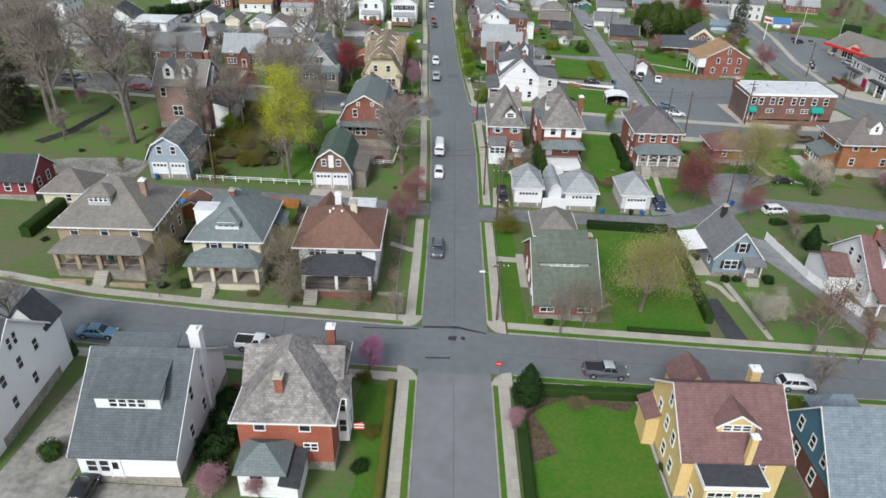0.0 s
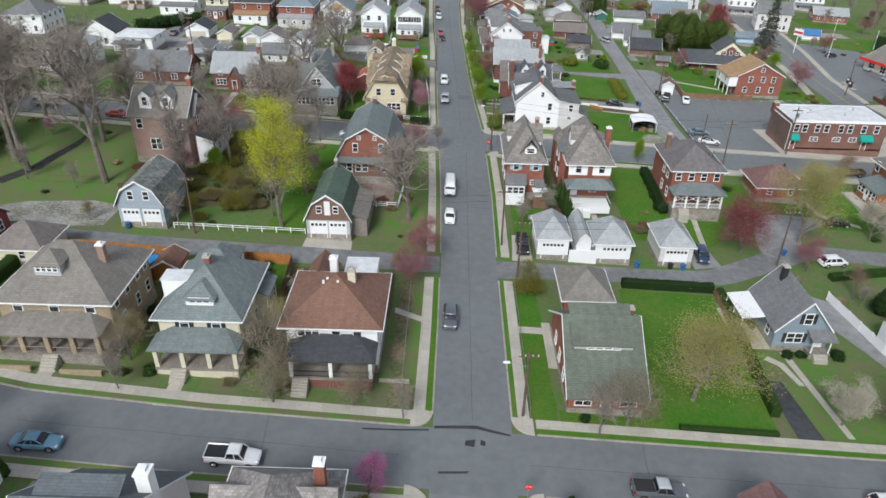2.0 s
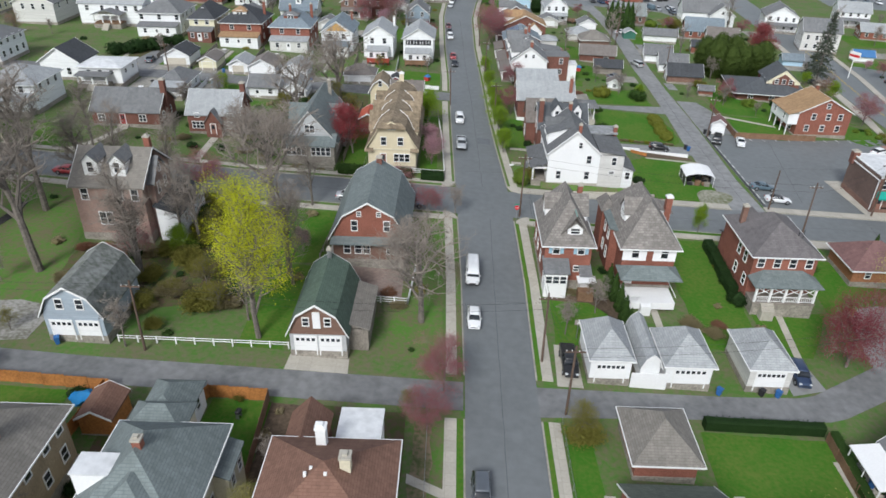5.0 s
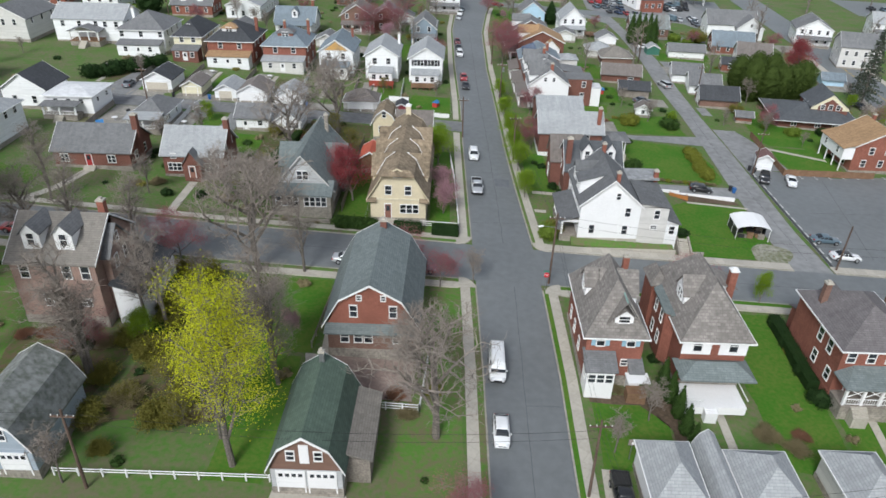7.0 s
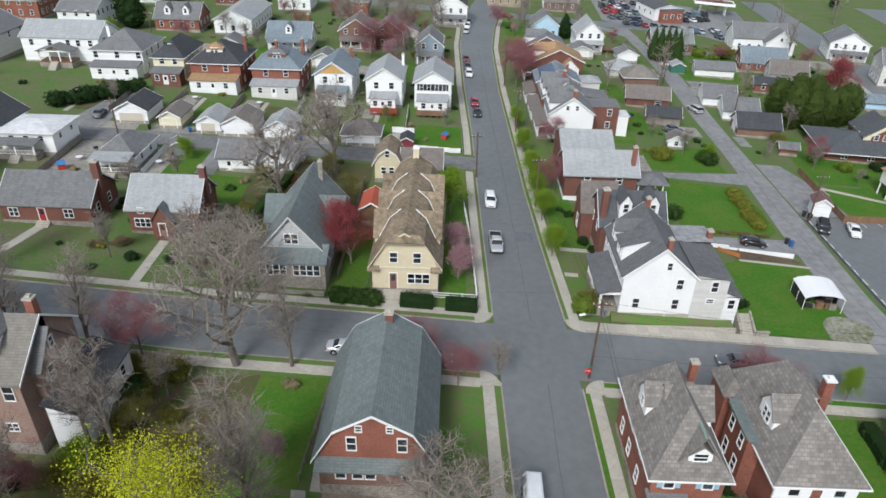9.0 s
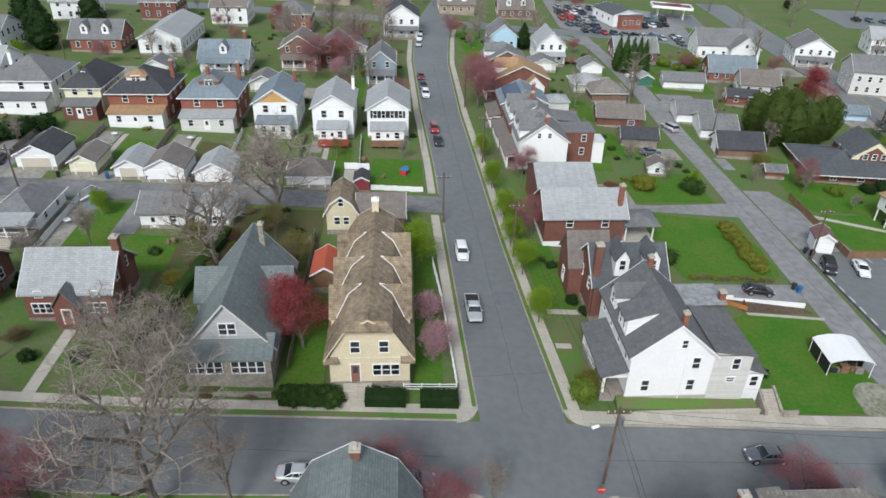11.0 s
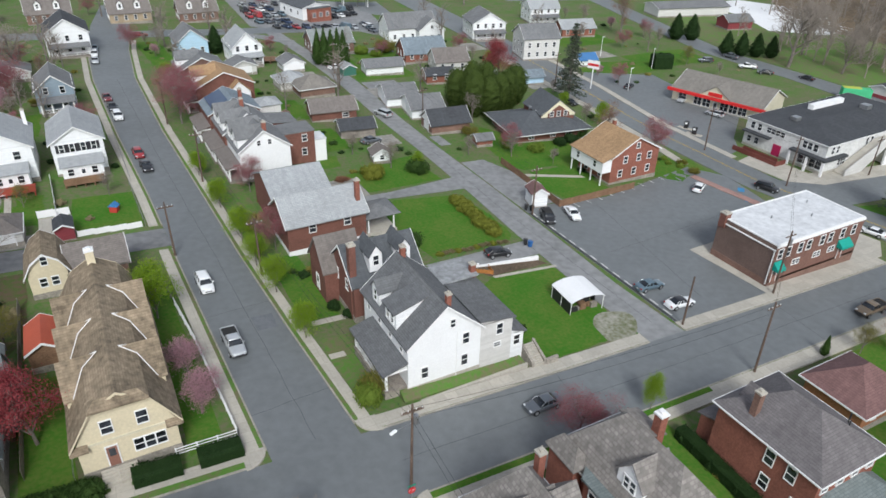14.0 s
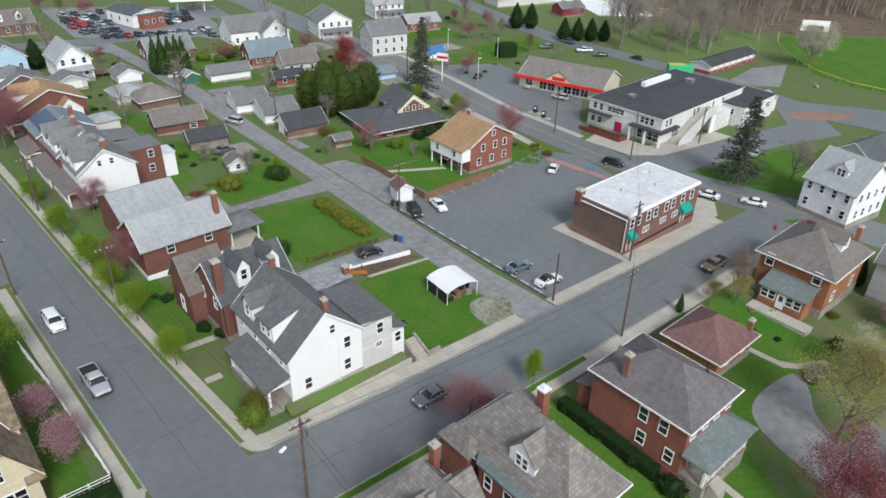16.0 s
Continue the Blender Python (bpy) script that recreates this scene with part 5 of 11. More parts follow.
    wins(e, 10.2, 10.8, "l", (-3.0, 0.6, 3.0), 2.2, 0.9, 1.4)
    wins(e, 10.2, 10.8, "l", (-0.2,), 7.9, 0.7, 1.3)
    wins(e, 10.2, 10.8, "f", (2.6,), 4.8, 0.9, 1.2)
    wins(e, 10.2, 10.8, "f", (3.4,), 2.2, 0.9, 1.3)
    dormer(e, 0.1, -3.7, 7.2, 0, 3.3, 3.4, 0.62, "gable", STUCCO_YELLOW, R_MAROON, 0.95, 3, 0.75, 0.5)
    part("dormer_trim", prism(bmesh.new(), [(-2.1, 8.28), (0.1, 9.72), (2.3, 8.28), (2.3, 8.08), (0.1, 9.5), (-2.1, 8.08)], -4.06, -3.96, "y"), TRIM, e)
    wing(e, -1.05, -6.4, 5.7, 4.4, 5.4, STUCCO_YELLOW, R_DARK, "flat")
    part("balcony_trim", boxes((-4.1, 2.0, -8.85, -8.76, 5.2, 5.68), (-4.15, -4.06, -8.8, -5.0, 5.2, 5.68), (1.96, 2.05, -8.8, -5.0, 5.2, 5.68)), TRIM, e)
    wins(e, 5.7, 4.4, "f", (-1.4, 1.4), 4.2, 2.2, 1.0, 3, cx=-1.05, cy=-6.4)
    wins(e, 5.7, 4.0, "l", (0,), 2.0, 0.8, 1.2, cx=-1.05, cy=-6.2)
    chimney(e, 0.9, -5.75, 5.0, 8.8, 0.6, STUCCO_YELLOW, WHITE)
    chimney(e, 5.0, 4.6, 4.0, 8.4, 1.0, STUCCO_YELLOW, WHITE)
    wing(e, -5.8, 3.6, 1.4, 3.2, 3.8, STUCCO_YELLOW, R_MAROON, "shed", 0.8, hi="x+")
    wing(e, -0.8, 6.8, 4.0, 3.6, 5.6, STUCCO_YELLOW, R_MAROON, "gable", 1.7, "y")
    e = house("brick and blue house with a pale blue-grey roof", 44.5, 51.0, 11.6, 12.0, 3.4, BRICK_DARK, R_BLUE, "gable", 5.8, "x", ov=0.5, upper=SIDE_BLUE, split=3.2)
    wins(e, 11.6, 12.0, "l", (-3.4, -1.6, 2.0), 2.0, 0.9, 1.5)
    wins(e, 11.6, 12.0, "l", (-2.4, 0.3, 2.8), 5.0, 0.8, 1.3)
    wing(e, 0.5, 6.6, 5.2, 3.0, 3.8, SIDE_BLUE, R_BLUE, "hip", 1.6)


# -- along the alley --
def alley_things():
    e = house("cream garage with a brown hip roof", -61.2, 101.2, 7.0, 6.4, 2.7, STUCCO_CREAM, R_WARM, rise=2.0, category="garage", name="garage")
    wins(e, 7.0, 6.4, "f", (0.6,), 1.5, 0.8, 1.0)
    wins(e, 7.0, 6.4, "r", (0,), 1.5, 0.8, 1.0)
    e = house("dark red cottage with white windows", -71.5, 103.0, 9.0, 7.0, 3.2, SIDE_RED, R_DARK, "gable", 2.6, "x")
    wins(e, 9.0, 7.0, "f", (-2.4, 0.4, 2.8), 1.9, 0.9, 1.3)
    wins(e, 9.0, 7.0, "r", (-1.4, 1.4), 1.9, 0.9, 1.3)
    e = house("blue-grey barn-roofed garage by the alley", -49.0, 115.6, 7.0, 9.6, 2.9, siding("dusty_blue_siding", (0.34, 0.40, 0.46)), mat("mossy_shingle", (0.20, 0.21, 0.205), 0.9, 0.2, 0.5, 1.8, 0.2, col2=(0.11, 0.12, 0.105), sharp=0.2), "gambrel", 3.2, "y", ov=0.4, category="garage", name="garage")
    garage_door(e, -1.6, -4.8, 0.1, 0, 2.5)
    garage_door(e, 1.6, -4.8, 0.1, 0, 2.5)
    wins(e, 7.0, 9.6, "f", (-1.2, 1.2), 4.1, 0.8, 1.0)
    e = house("barn-roofed garage with green shingles and white doors", -20.2, 116.8, 6.8, 11.2, 2.6, SIDE_GREY, R_DKGREEN, "gambrel", 3.4, "y", ov=0.4, category="garage", name="garage", upper=SIDE_BROWN, split=2.5)
    garage_door(e, -1.5, -5.6, 0.1, 0, 2.5, 2.1)
    garage_door(e, 1.5, -5.6, 0.1, 0, 2.5, 2.1)
    wins(e, 6.8, 11.2, "f", (-1.3, 1.3), 3.9, 0.7, 0.8)
    part("hayloft_door", boxes((-0.45, 0.45, -5.7, -5.6, 3.2, 5.0)), WHITE, e)
    chimney(e, 0, 4.8, 4.0, 6.8, 0.5, MATS["grey_metal"])
    wing(e, 4.6, 0.8, 2.4, 9.0, 2.2, GREYWOOD, R_TANGREY, "shed", 0.8, hi="x-")
    e = house("brick house with twin dormers and a grey roof", -53.6, 138.0, 10.0, 10.0, 7.6, BRICK_PALE, R_TANGREY, "gable", 3.4, "x", ov=0.4)
    for u in (-2.2, 1.6):
        dormer(e, u, -3.9, 8.3, 0, 1.9, 2.6, 1.3, "gable", STUCCO_WHITE, R_GREY, 0.8, 1, 0.8, 1.1)
    wins(e, 10.0, 10.0, "f", (-3.4, 1.6, 3.8), 6.2, 0.95, 1.5)
    wins(e, 10.0, 10.0, "f", (-1.0,), 2.8, 1.9, 1.7, 2)
    wins(e, 10.0, 10.0, "f", (3.0,), 2.4, 1.0, 0.8, 2)
    wins(e, 10.0, 10.0, "r", (-2, 1.5), 6.2, 0.8, 1.4)
    wing(e, 4.6, -0.4, 2.6, 5.4, 7.4, BRICK_PALE, R_GREY, "gable", 2.6, "x")
    wins(e, 2.6, 5.4, "r", (-1.2, 1.2), 6.0, 0.8, 1.4, cx=4.6, cy=-0.4)
    wins(e, 2.6, 5.4, "r", (0.0,), 8.4, 0.6, 1.0, cx=4.6, cy=-0.4)
    wing(e, 7.6, 1.0, 3.4, 10.0, 3.2, STUCCO_WHITE, R_DARK, "shed", 1.2, hi="x-")
    wins(e, 3.4, 10.0, "r", (-3, 0, 3), 1.9, 0.8, 1.2, cx=7.6, cy=1.0)
    chimney(e, 4.6, 0.5, 6.0, 12.2, 0.8)
    e = house("brick gambrel-roofed house with a long grey-green roof", -16.3, 138.4, 10.4, 14.8, 3.6, BRICK_BROWN, R_GREEN, "gambrel", 5.0, "y", ov=0.6, upper=BRICK, split=3.5)
    wins(e, 10.4, 14.8, "f", (-2.0, 2.6), 5.3, 0.8, 1.3)
    wins(e, 10.4, 14.8, "f", (-3.2, -1.6, -0.4, 3.0), 2.1, 0.9, 1.3)
    wins(e, 10.4, 14.8, "f", (-1.3, 1.5), 6.9, 0.5, 0.5)
    part("porch_roof", roof_shed(bmesh.new(), -5.4, 5.4, -8.7, -7.4, 3.3, 3.8), R_GREEN, e)
    chimney(e, 0.2, 6.4, 6, 9.2, 0.8, BRICK_DARK)
    # brick pair by the corner
    e = house("brick house with blue shutters and a grey gabled roof", 12.1, 136.0, 6.6, 12.4, 6.5, BRICK, R_SCALLOP, rise=4.4, ov=0.5)
    wins(e, 6.6, 12.4, "f", (-1.7, 1.8), 5.2, 0.9, 1.3, shutter=BLUESHUT)
    wins(e, 6.6, 12.4, "f", (1.4,), 2.4, 0.7, 0.7)
    part("gablet_roof", roof_profile(bmesh.new(), 0.7, -3.6, 4.2, "y", gable_prof(3.4, 7.5, 2.2, 0.2), 0.14, 0.2), R_SCALLOP, e)
    part("ridge_flashing", boxes((0.6, 0.8, -5.8, -1.4, 9.68, 9.76)), COPPER, e, "green copper ridge strip")
    dormer(e, 0.7, -5.7, 6.75, 0, 1.9, 3.0, 0.75, "gable", WHITE, R_SCALLOP, 0.6, 1, 1.2, 0.6)
    dormer(e, -2.9, 1.2, 6.7, 270, 2.4, 3.0, 1.1, "gable", WHITE, R_SCALLOP, 1.1, 1)
    dormer(e, 3.0, 0.6, 6.5, 90, 3.4, 3.0, 0.9, "gable", WHITE, R_SCALLOP, 1.6, 1)
    wins(e, 6.6, 12.4, "l", (-4, -1, 2.5), 5.2, 0.8, 1.4)
    wins(e, 6.6, 12.4, "l", (-4, -1, 2.5), 2.2, 0.8, 1.4)
    wins(e, 6.6, 12.4, "r", (-3, 1, 4), 5.0, 0.8, 1.4)
    wing(e, -1.7, -7.4, 3.2, 2.6, 3.0, WHITE, R_GREY, "shed", 1.0, hi="y+")
    wins(e, 3.2, 2.6, "f", (-1.0, 0, 1.0), 2.0, 0.8, 1.0, cx=-1.7, cy=-7.4)
    wins(e, 3.2, 2.6, "l", (0.2,), 2.0, 0.8, 1.0, cx=-1.7, cy=-7.4)
    wing(e, 2.6, -7.0, 1.2, 1.6, 2.3, WHITE, R_GREY, "shed", 0.7, hi="y+")
    part("stoop", boxes((1.6, 3.8, -9.2, -7.8, -1.2, 0.5)), WOOD, e, "dark timber stoop")
    part("stoop_roof", boxes((1.3, 3.9, -9.4, -7.6, 2.0, 2.1)), WHITE, e)
    chimney(e, 2.7, 4.6, 6, 9.6, 0.7)
    e = house("brick house with a white upper floor and grey hip roof", 23.5, 136.6, 7.4, 14.0, 6.8, BRICK, R_SCALLOP, rise=4.2, ov=0.6, dz=0.4)
    part("gable_panel", boxes((-3.74, 3.74, -7.08, -6.9, 4.2, 6.6)), WHITE, e)
    part("brick_panel", boxes((-0.4, 0.5, -7.12, -7.0, 4.2, 6.6)), BRICK, e)
    wins(e, 7.4, 14.16, "f", (-2.0, 2.1), 5.4, 0.95, 1.5)
    door(e, -2.4, -7.0, 0.7, 0, WHITE)
    wins(e, 7.4, 14.0, "f", (0.9,), 2.1, 1.1, 1.5)
    bm = bmesh.new()
    roof_hip(bm, 0, -8.2, 7.6, 3.0, 3.3, 0.8, 0.5, 0.14)
    part("porch_roof", bm, R_GREEN, e)
    part("deck", boxes((-3.8, 3.6, -11.0, -7.0, 0.0, 0.2), (-3.8, 3.6, -10.95, -10.85, -0.8, 0.0), (-3.8, -3.7, -10.9, -7.0, -0.8, 0.0), (3.5, 3.6, -10.9, -7, -0.8, 0.0)), WHITE, e, "white painted deck")
    part("railing", boxes((-3.8, -1.4, -10.9, -10.82, 1.0, 1.1), (-3.8, -3.72, -10.9, -7.0, 1.0, 1.1), (3.5, 3.58, -10.9, -7.0, 1.0, 1.1), *[(-3.8 + 0.35 * k, -3.75 + 0.35 * k, -10.88, -10.84, 0.2, 1.0) for k in range(7)]), TRIM, e)
    steps(e, -0.6, -11.0, 0.2, 0, 1.4, 3, WHITE)
    dormer(e, -3.0, -1.0, 7.1, 270, 2.7, 2.3, 1.1, "gable", WHITE, R_SCALLOP, 1.2, 2, 0.55, 0.9)
    part("bay_wall", prism(bmesh.new(), [(-4.7, -2.4), (-4.7, 2.4), (-3.7, 3.2), (-3.6, 3.2), (-3.6, -3.2), (-3.7, -3.2)], 0.0, 6.4, "z"), BRICK, e)
    part("bay_roof", prism(bmesh.new(), [(-5.0, -2.5), (-5.0, 2.5), (-3.6, 3.6), (-2.9, 3.6), (-2.9, -3.6), (-3.6, -3.6)], 6.4, 6.65, "z"), R_GREEN, e, "flat grey roof over a bay")
    for u in (-1.2, 1.2):
        for zz in (2.4, 5.2):
            window(e, -4.7, u, zz, 270, 0.8, 1.4)
    wing(e, -4.0, 5.6, 1.6, 3.6, 6.8, BRICK, R_SCALLOP, "hip", 1.0)
    wing(e, 4.5, 5.2, 2.0, 3.4, 6.3, WHITE, R_SCALLOP, "shed", 0.8, hi="x-")
    wins(e, 7.4, 14.0, "l", (-4, -1.4, 1.2), 5.6, 0.9, 1.5)
    wins(e, 7.4, 14.0, "l", (-4, -1.4, 1.2), 2.2, 0.9, 1.4)
    wins(e, 7.4, 14.0, "r", (-4, 0, 3), 5.0, 0.9, 1.4)
    chimney(e, 4.9, 3.6, 0, 8.6, 0.9, cap=WHITE)
    e = house("red brick house with a plain grey-brown roof", 42.8, 135.4, 9.0, 11.6, 6.6, BRICK, R_PLUM, rise=2.6, ov=0.5, ridge=3.0, dz=0.6, base=BRICK)
    wins(e, 9.0, 11.6, "f", (-3.4, -1.1, 1.1, 3.4), 5.2, 0.9, 1.2)
    wins(e, 9.0, 11.6, "l", (0.8, 3.2), 4.8, 0.95, 1.5)
    wins(e, 9.0, 11.6, "l", (1.0, 4.4), 2.0, 0.95, 1.4)
    dormer(e, -1.5, 4.9, 6.2, 180, 2.0, 2.4, 0.6, "gable", WHITE, R_PLUM, 0.7, 1)
    porch(e, 0, -5.8, 8.8, 2.8, 0.8, 3.3, R_GREEN, "hip", 5, TRIM, rail=TRIM, rise=0.9, stair=-2.4)
    for k in range(4):
        u0, u1 = -4.1 + 2.06 * k, -2.1 + 2.06 * k
        part("porch_brace", tube(bmesh.new(), (u0, -8.42, 2.95), (u1, -8.42, 2.0), 0.05, 0.05, 5), TRIM, e)
        part("porch_brace", tube(bmesh.new(), (u1, -8.5, 2.95), (u0, -8.5, 2.0), 0.05, 0.05, 5), TRIM, e)
    door(e, -2.4, -5.8, 0.8, 0)
    wins(e, 9.0, 11.6, "f", (1.8,), 2.2, 1.8, 1.4, 2)
    wing(e, -2.0, 6.8, 3.6, 2.4, 3.0, BRICK, R_PLUM, "shed", 0.9, hi="y-")
    chimney(e, -3.6, 2.6, 6, 9.4, 0.7, BRICK_BROWN)
    for vx, vy in ((2.0, -3.4), (3.0, -2.8)):
        part("roof_vent", tube(bmesh.new(), (vx, vy, 7.2), (vx, vy, 8.6), 0.07, 0.07, 6), BLACK, e)
    e = house("low orange brick garage with a maroon hip roof", 61.5, 139.6, 8.6, 7.4, 2.7, BRICK_ORANGE, R_MAROON, rise=2.0, ov=0.6, category="garage", name="garage")
    garage_door(e, -2.1, 3.7, 0.1, 180, 2.6)
    garage_door(e, 2.1, 3.7, 0.1, 180, 2.6)
    wins(e, 8.6, 7.4, "f", (-2, 2), 1.6, 0.8, 0.9)
    chimney(e, 3.8, -3.2, 0, 4.0, 0.6, BRICK_ORANGE)
    e = house("orange brick house with a broad brown hip roof", 89.2, 139.0, 12.4, 10.4, 6.0, BRICK_ORANGE, R_WARM, rise=3.2, ov=0.7, dz=0.4)
    wins(e, 13.0, 10.4, "f", (-3.6, 0.2, 4.0), 5.0, 1.0, 1.4)
    wins(e, 13.0, 10.4, "f", (-3.6, 3.0), 2.0, 1.0, 1.3)
    wins(e, 13.0, 10.4, "l", (-3.6, 3.4), 4.9, 1.1, 1.6)
    wins(e, 13.0, 10.4, "r", (-3, 0, 3), 5.0, 1.0, 1.3)
    wing(e, -8.1, -0.6, 3.2, 6.6, 2.6, BRICK_ORANGE, R_GREEN, "shed", 1.1, hi="x+")
    wins(e, 3.2, 6.6, "l", (-2.5, -1.4, 1.2, 2.4), 1.7, 0.9, 1.2, cx=-8.1, cy=-0.6)
    door(e, -9.7, -0.6, 0.2, 270, WHITE)
    part("patio", boxes((-12.4, -10.1, -6.0, 3.0, -1.0, 0.1)), CONCRETE, e)
    dormer(e, 0.4, -3.6, 7.2, 0, 2.2, 3.2, 0.7, "gable", WHITE, R_WARM, 1.0, 1)
    chimney(e, 5.4, -3.4, 5, 8.8, 0.7, BRICK_ORANGE)
    # garages facing the alley
    e = house("white garage with a weathered hip roof", 15.1, 114.0, 4.9, 7.4, 3.1, STUCCO_WHITE, R_LIGHT, rise=1.9, ov=0.3, category="garage", name="garage", group="alley garages")
    garage_door(e, 0, -3.7, 0.1, 0, 3.4, 2.2)
    e = house("narrow white shed with a mossy curved roof", 19.9, 114.4, 2.3, 8.0, 2.4, STUCCO_WHITE, R_LIGHT, "gambrel", 1.5, "y", ov=0.2, category="shed", name="shed")
    part("fence_panel", boxes((-2.2, 2.2, -4.3, -4.15, -0.5, 1.6)), WHITE, e)
    e = house("white double garage with a pale grey roof", 24.6, 113.9, 5.6, 7.0, 3.0, STUCCO_WHITE, R_LIGHT, rise=1.9, ov=0.35, category="garage", name="garage", group="alley garages")
    garage_door(e, 0.2, -3.5, 0.1, 0, 3.8, 2.2)
    e = house("grey block garage with a pale hip roof", 34.8, 114.6, 5.2, 7.4, 3.0, SIDE_LIGHTGREY, R_LIGHT, rise=1.8, ov=0.3, category="garage", name="garage", group="alley garages")
    garage_door(e, 0, -3.7, 0.1, 0, 3.4, 2.2)


for build in (tan_house, cream_house, rust_house, bungalow, bluegrey_house, brown_roof_house, south_row, alley_things):
    build()


# -- north of the second cross street, west of the long street --
def straw_house():
    e = house("pale yellow stucco house with a straw-coloured thatch-like roof", -15.9, 176.4, 8.8, 25.4, 3.5, STUCCO_PALE, R_BEIGE, "gambrel", 4.6, "y", ov=0.6, k=0.62, q=0.42, verge=STUCCO_PALE)
    for yy in (-5.5, 0.5, 6.5):
        for s in (-1, 1):
            dormer(e, s * 4.5, yy, 4.4, 90 * s if s > 0 else 270, 4.2, 3.4, 0.34, "gable", STUCCO_PALE, R_BEIGE, 1.85, 2, 0.8, 0.8)
            for side in (-1, 1):
                bm = tube(bmesh.new(), (s * 1.0, yy, 7.72), (s * 2.5, yy + side * 0.8, 6.95), 0.05, 0.05, 5)
                part("valley_flashing", tube(bm, (s * 2.5, yy + side * 0.8, 6.95), (s * 3.85, yy + side * 2.5, 5.15), 0.05, 0.05, 5), TRIM, e, "white valley flashing")
    bm = bmesh.new()
    roof_hip(bm, 0, -12.9, 5.0, 1.4, 7.35, 0.5, 0.15, 0.2)
    part("roof_hood", bm, R_BEIGE, e)
    wins(e, 8.8, 25.4, "f", (-1.5, 1.6), 4.75, 0.95, 1.25)
    wins(e, 8.8, 25.4, "f", (-0.5, 0, 0.5), 6.9, 0.3, 0.45)
    wins(e, 8.8, 25.4, "f", (0.8, 1.8, 2.8), 2.0, 0.85, 1.2)
    door(e, -1.6, -12.7, 0.6, 0)
    for u0, u1 in ((-5.0, -3.4), (3.4, 5.0)):
        part("eave_return", roof_shed(bmesh.new(), u0, u1, -13.3, -12.7, 3.25, 3.6), R_BEIGE, e)
    part("string_course", boxes((-4.4, 4.4, -12.82, -12.7, 3.3, 3.5)), STUCCO_CREAM, e)
    steps(e, -1.4, -13.0, 0.6, 0, 3.2, 5)
    wins(e, 8.8, 25.4, "r", (-8, -3, 2, 7), 2.0, 0.9, 1.3)
    chimney(e, 0, 12.0, 5, 9.3, 0.9, STUCCO_PALE, WHITE)
    e = house("red open garden shelter with a ribbed red roof", -22.6, 185.0, 3.4, 5.4, 2.4, WOOD, R_RED, "gable", 0.8, "y", ov=0.3, category="shelter", name="garden_shelter")
    e = house("stucco garage with a clipped straw roof", -21.6, 201.6, 4.6, 6.4, 2.7, STUCCO_PALE, R_BEIGE, "gambrel", 2.4, "y", category="garage", name="garage")
    wins(e, 4.6, 6.4, "f", (-0.7, 0.7), 1.8, 0.8, 0.9)
    wins(e, 4.6, 6.4, "f", (0,), 4.2, 0.7, 0.9)
    e = house("low brown-roofed brick garage", -15.6, 201.8, 7.0, 5.8, 2.7, BRICK_BROWN, R_WARM, "gable", 1.8, "x", category="garage", name="garage")
    wins(e, 7.0, 5.8, "f", (-1.5, 1.5), 1.6, 0.8, 0.9)


def grey_bungalow():
    e = house("grey bungalow with a glazed front porch", -31.3, 174.4, 9.2, 17.4, 3.4, SIDE_GREY, R_GREEN, "gable", 4.6, "y", ov=0.6, verge=SIDE_LIGHTGREY)
    wins(e, 9.2, 17.4, "f", (-0.45, 0.5), 5.0, 0.8, 1.2)
    root = wing(e, 0, -9.6, 9.4, 2.6, 2.9, STONE, R_GREEN, "shed", 1.2, hi="y+")
    for u in (-3.6, -2.7, -1.8, -0.9, 0.9, 1.8, 2.7, 3.6):
        window(root, u, -10.9, 2.0, 0, 0.75, 1.3)
    wing(e, 0, 2.0, 11.2, 5.4, 3.6, SIDE_GREY, R_GREEN, "gable", 2.6, "x")
    wins(e, 9.2, 17.4, "r", (-5, -2, 5), 2.0, 0.9, 1.3)
    chimney(e, 1.4, 6.6, 5.5, 8.9, 0.6, STONE)
    e = house("brick cape house with a pale green-grey roof", -52.2, 178.8, 10.2, 8.6, 4.4, BRICK_DARK, R_LIGHT, "gable", 3.6, "x", ov=0.35)
    wing(e, 0.3, -5.0, 3.0, 1.6, 3.4, BRICK_DARK, R_GREY, "gable", 2.2, "y")
    door(e, 0.3, -5.8, 0.7, 0)
    wins(e, 10.2, 8.6, "f", (-3.2,), 2.0, 2.2, 1.3, 3)
    wins(e, 10.2, 8.6, "f", (3.2,), 2.0, 2.2, 1.3, 3)
    wins(e, 10.2, 8.6, "f", (-3.2, 3.4), 4.0, 0.8, 0.8)
    wins(e, 10.2, 8.6, "r", (-1.6, 1.6), 4.9, 0.8, 1.2)
    chimney(e, 5.2, 0, 0, 9.3, 0.9, BRICK_DARK)
    e = house("long brick cape house with a red door", -70.0, 179.6, 13.4, 8.8, 3.4, BRICK_DARK, R_GREY, "gable", 3.4, "x", ov=0.35)
    wins(e, 13.4, 8.8, "f", (-4.8, 3.4), 1.9, 1.3, 1.3, 2)
    door(e, -0.6, -4.4, 0.6, 0, REDDOOR)
    wins(e, 13.4, 8.8, "r", (-2, 1.6), 1.9, 0.9, 1.3)
    chimney(e, 6.9, -0.5, 0, 8.6, 1.0, BRICK_DARK)
    steps(e, -0.6, -4.4, 0.6, 0, 2.0, 4)


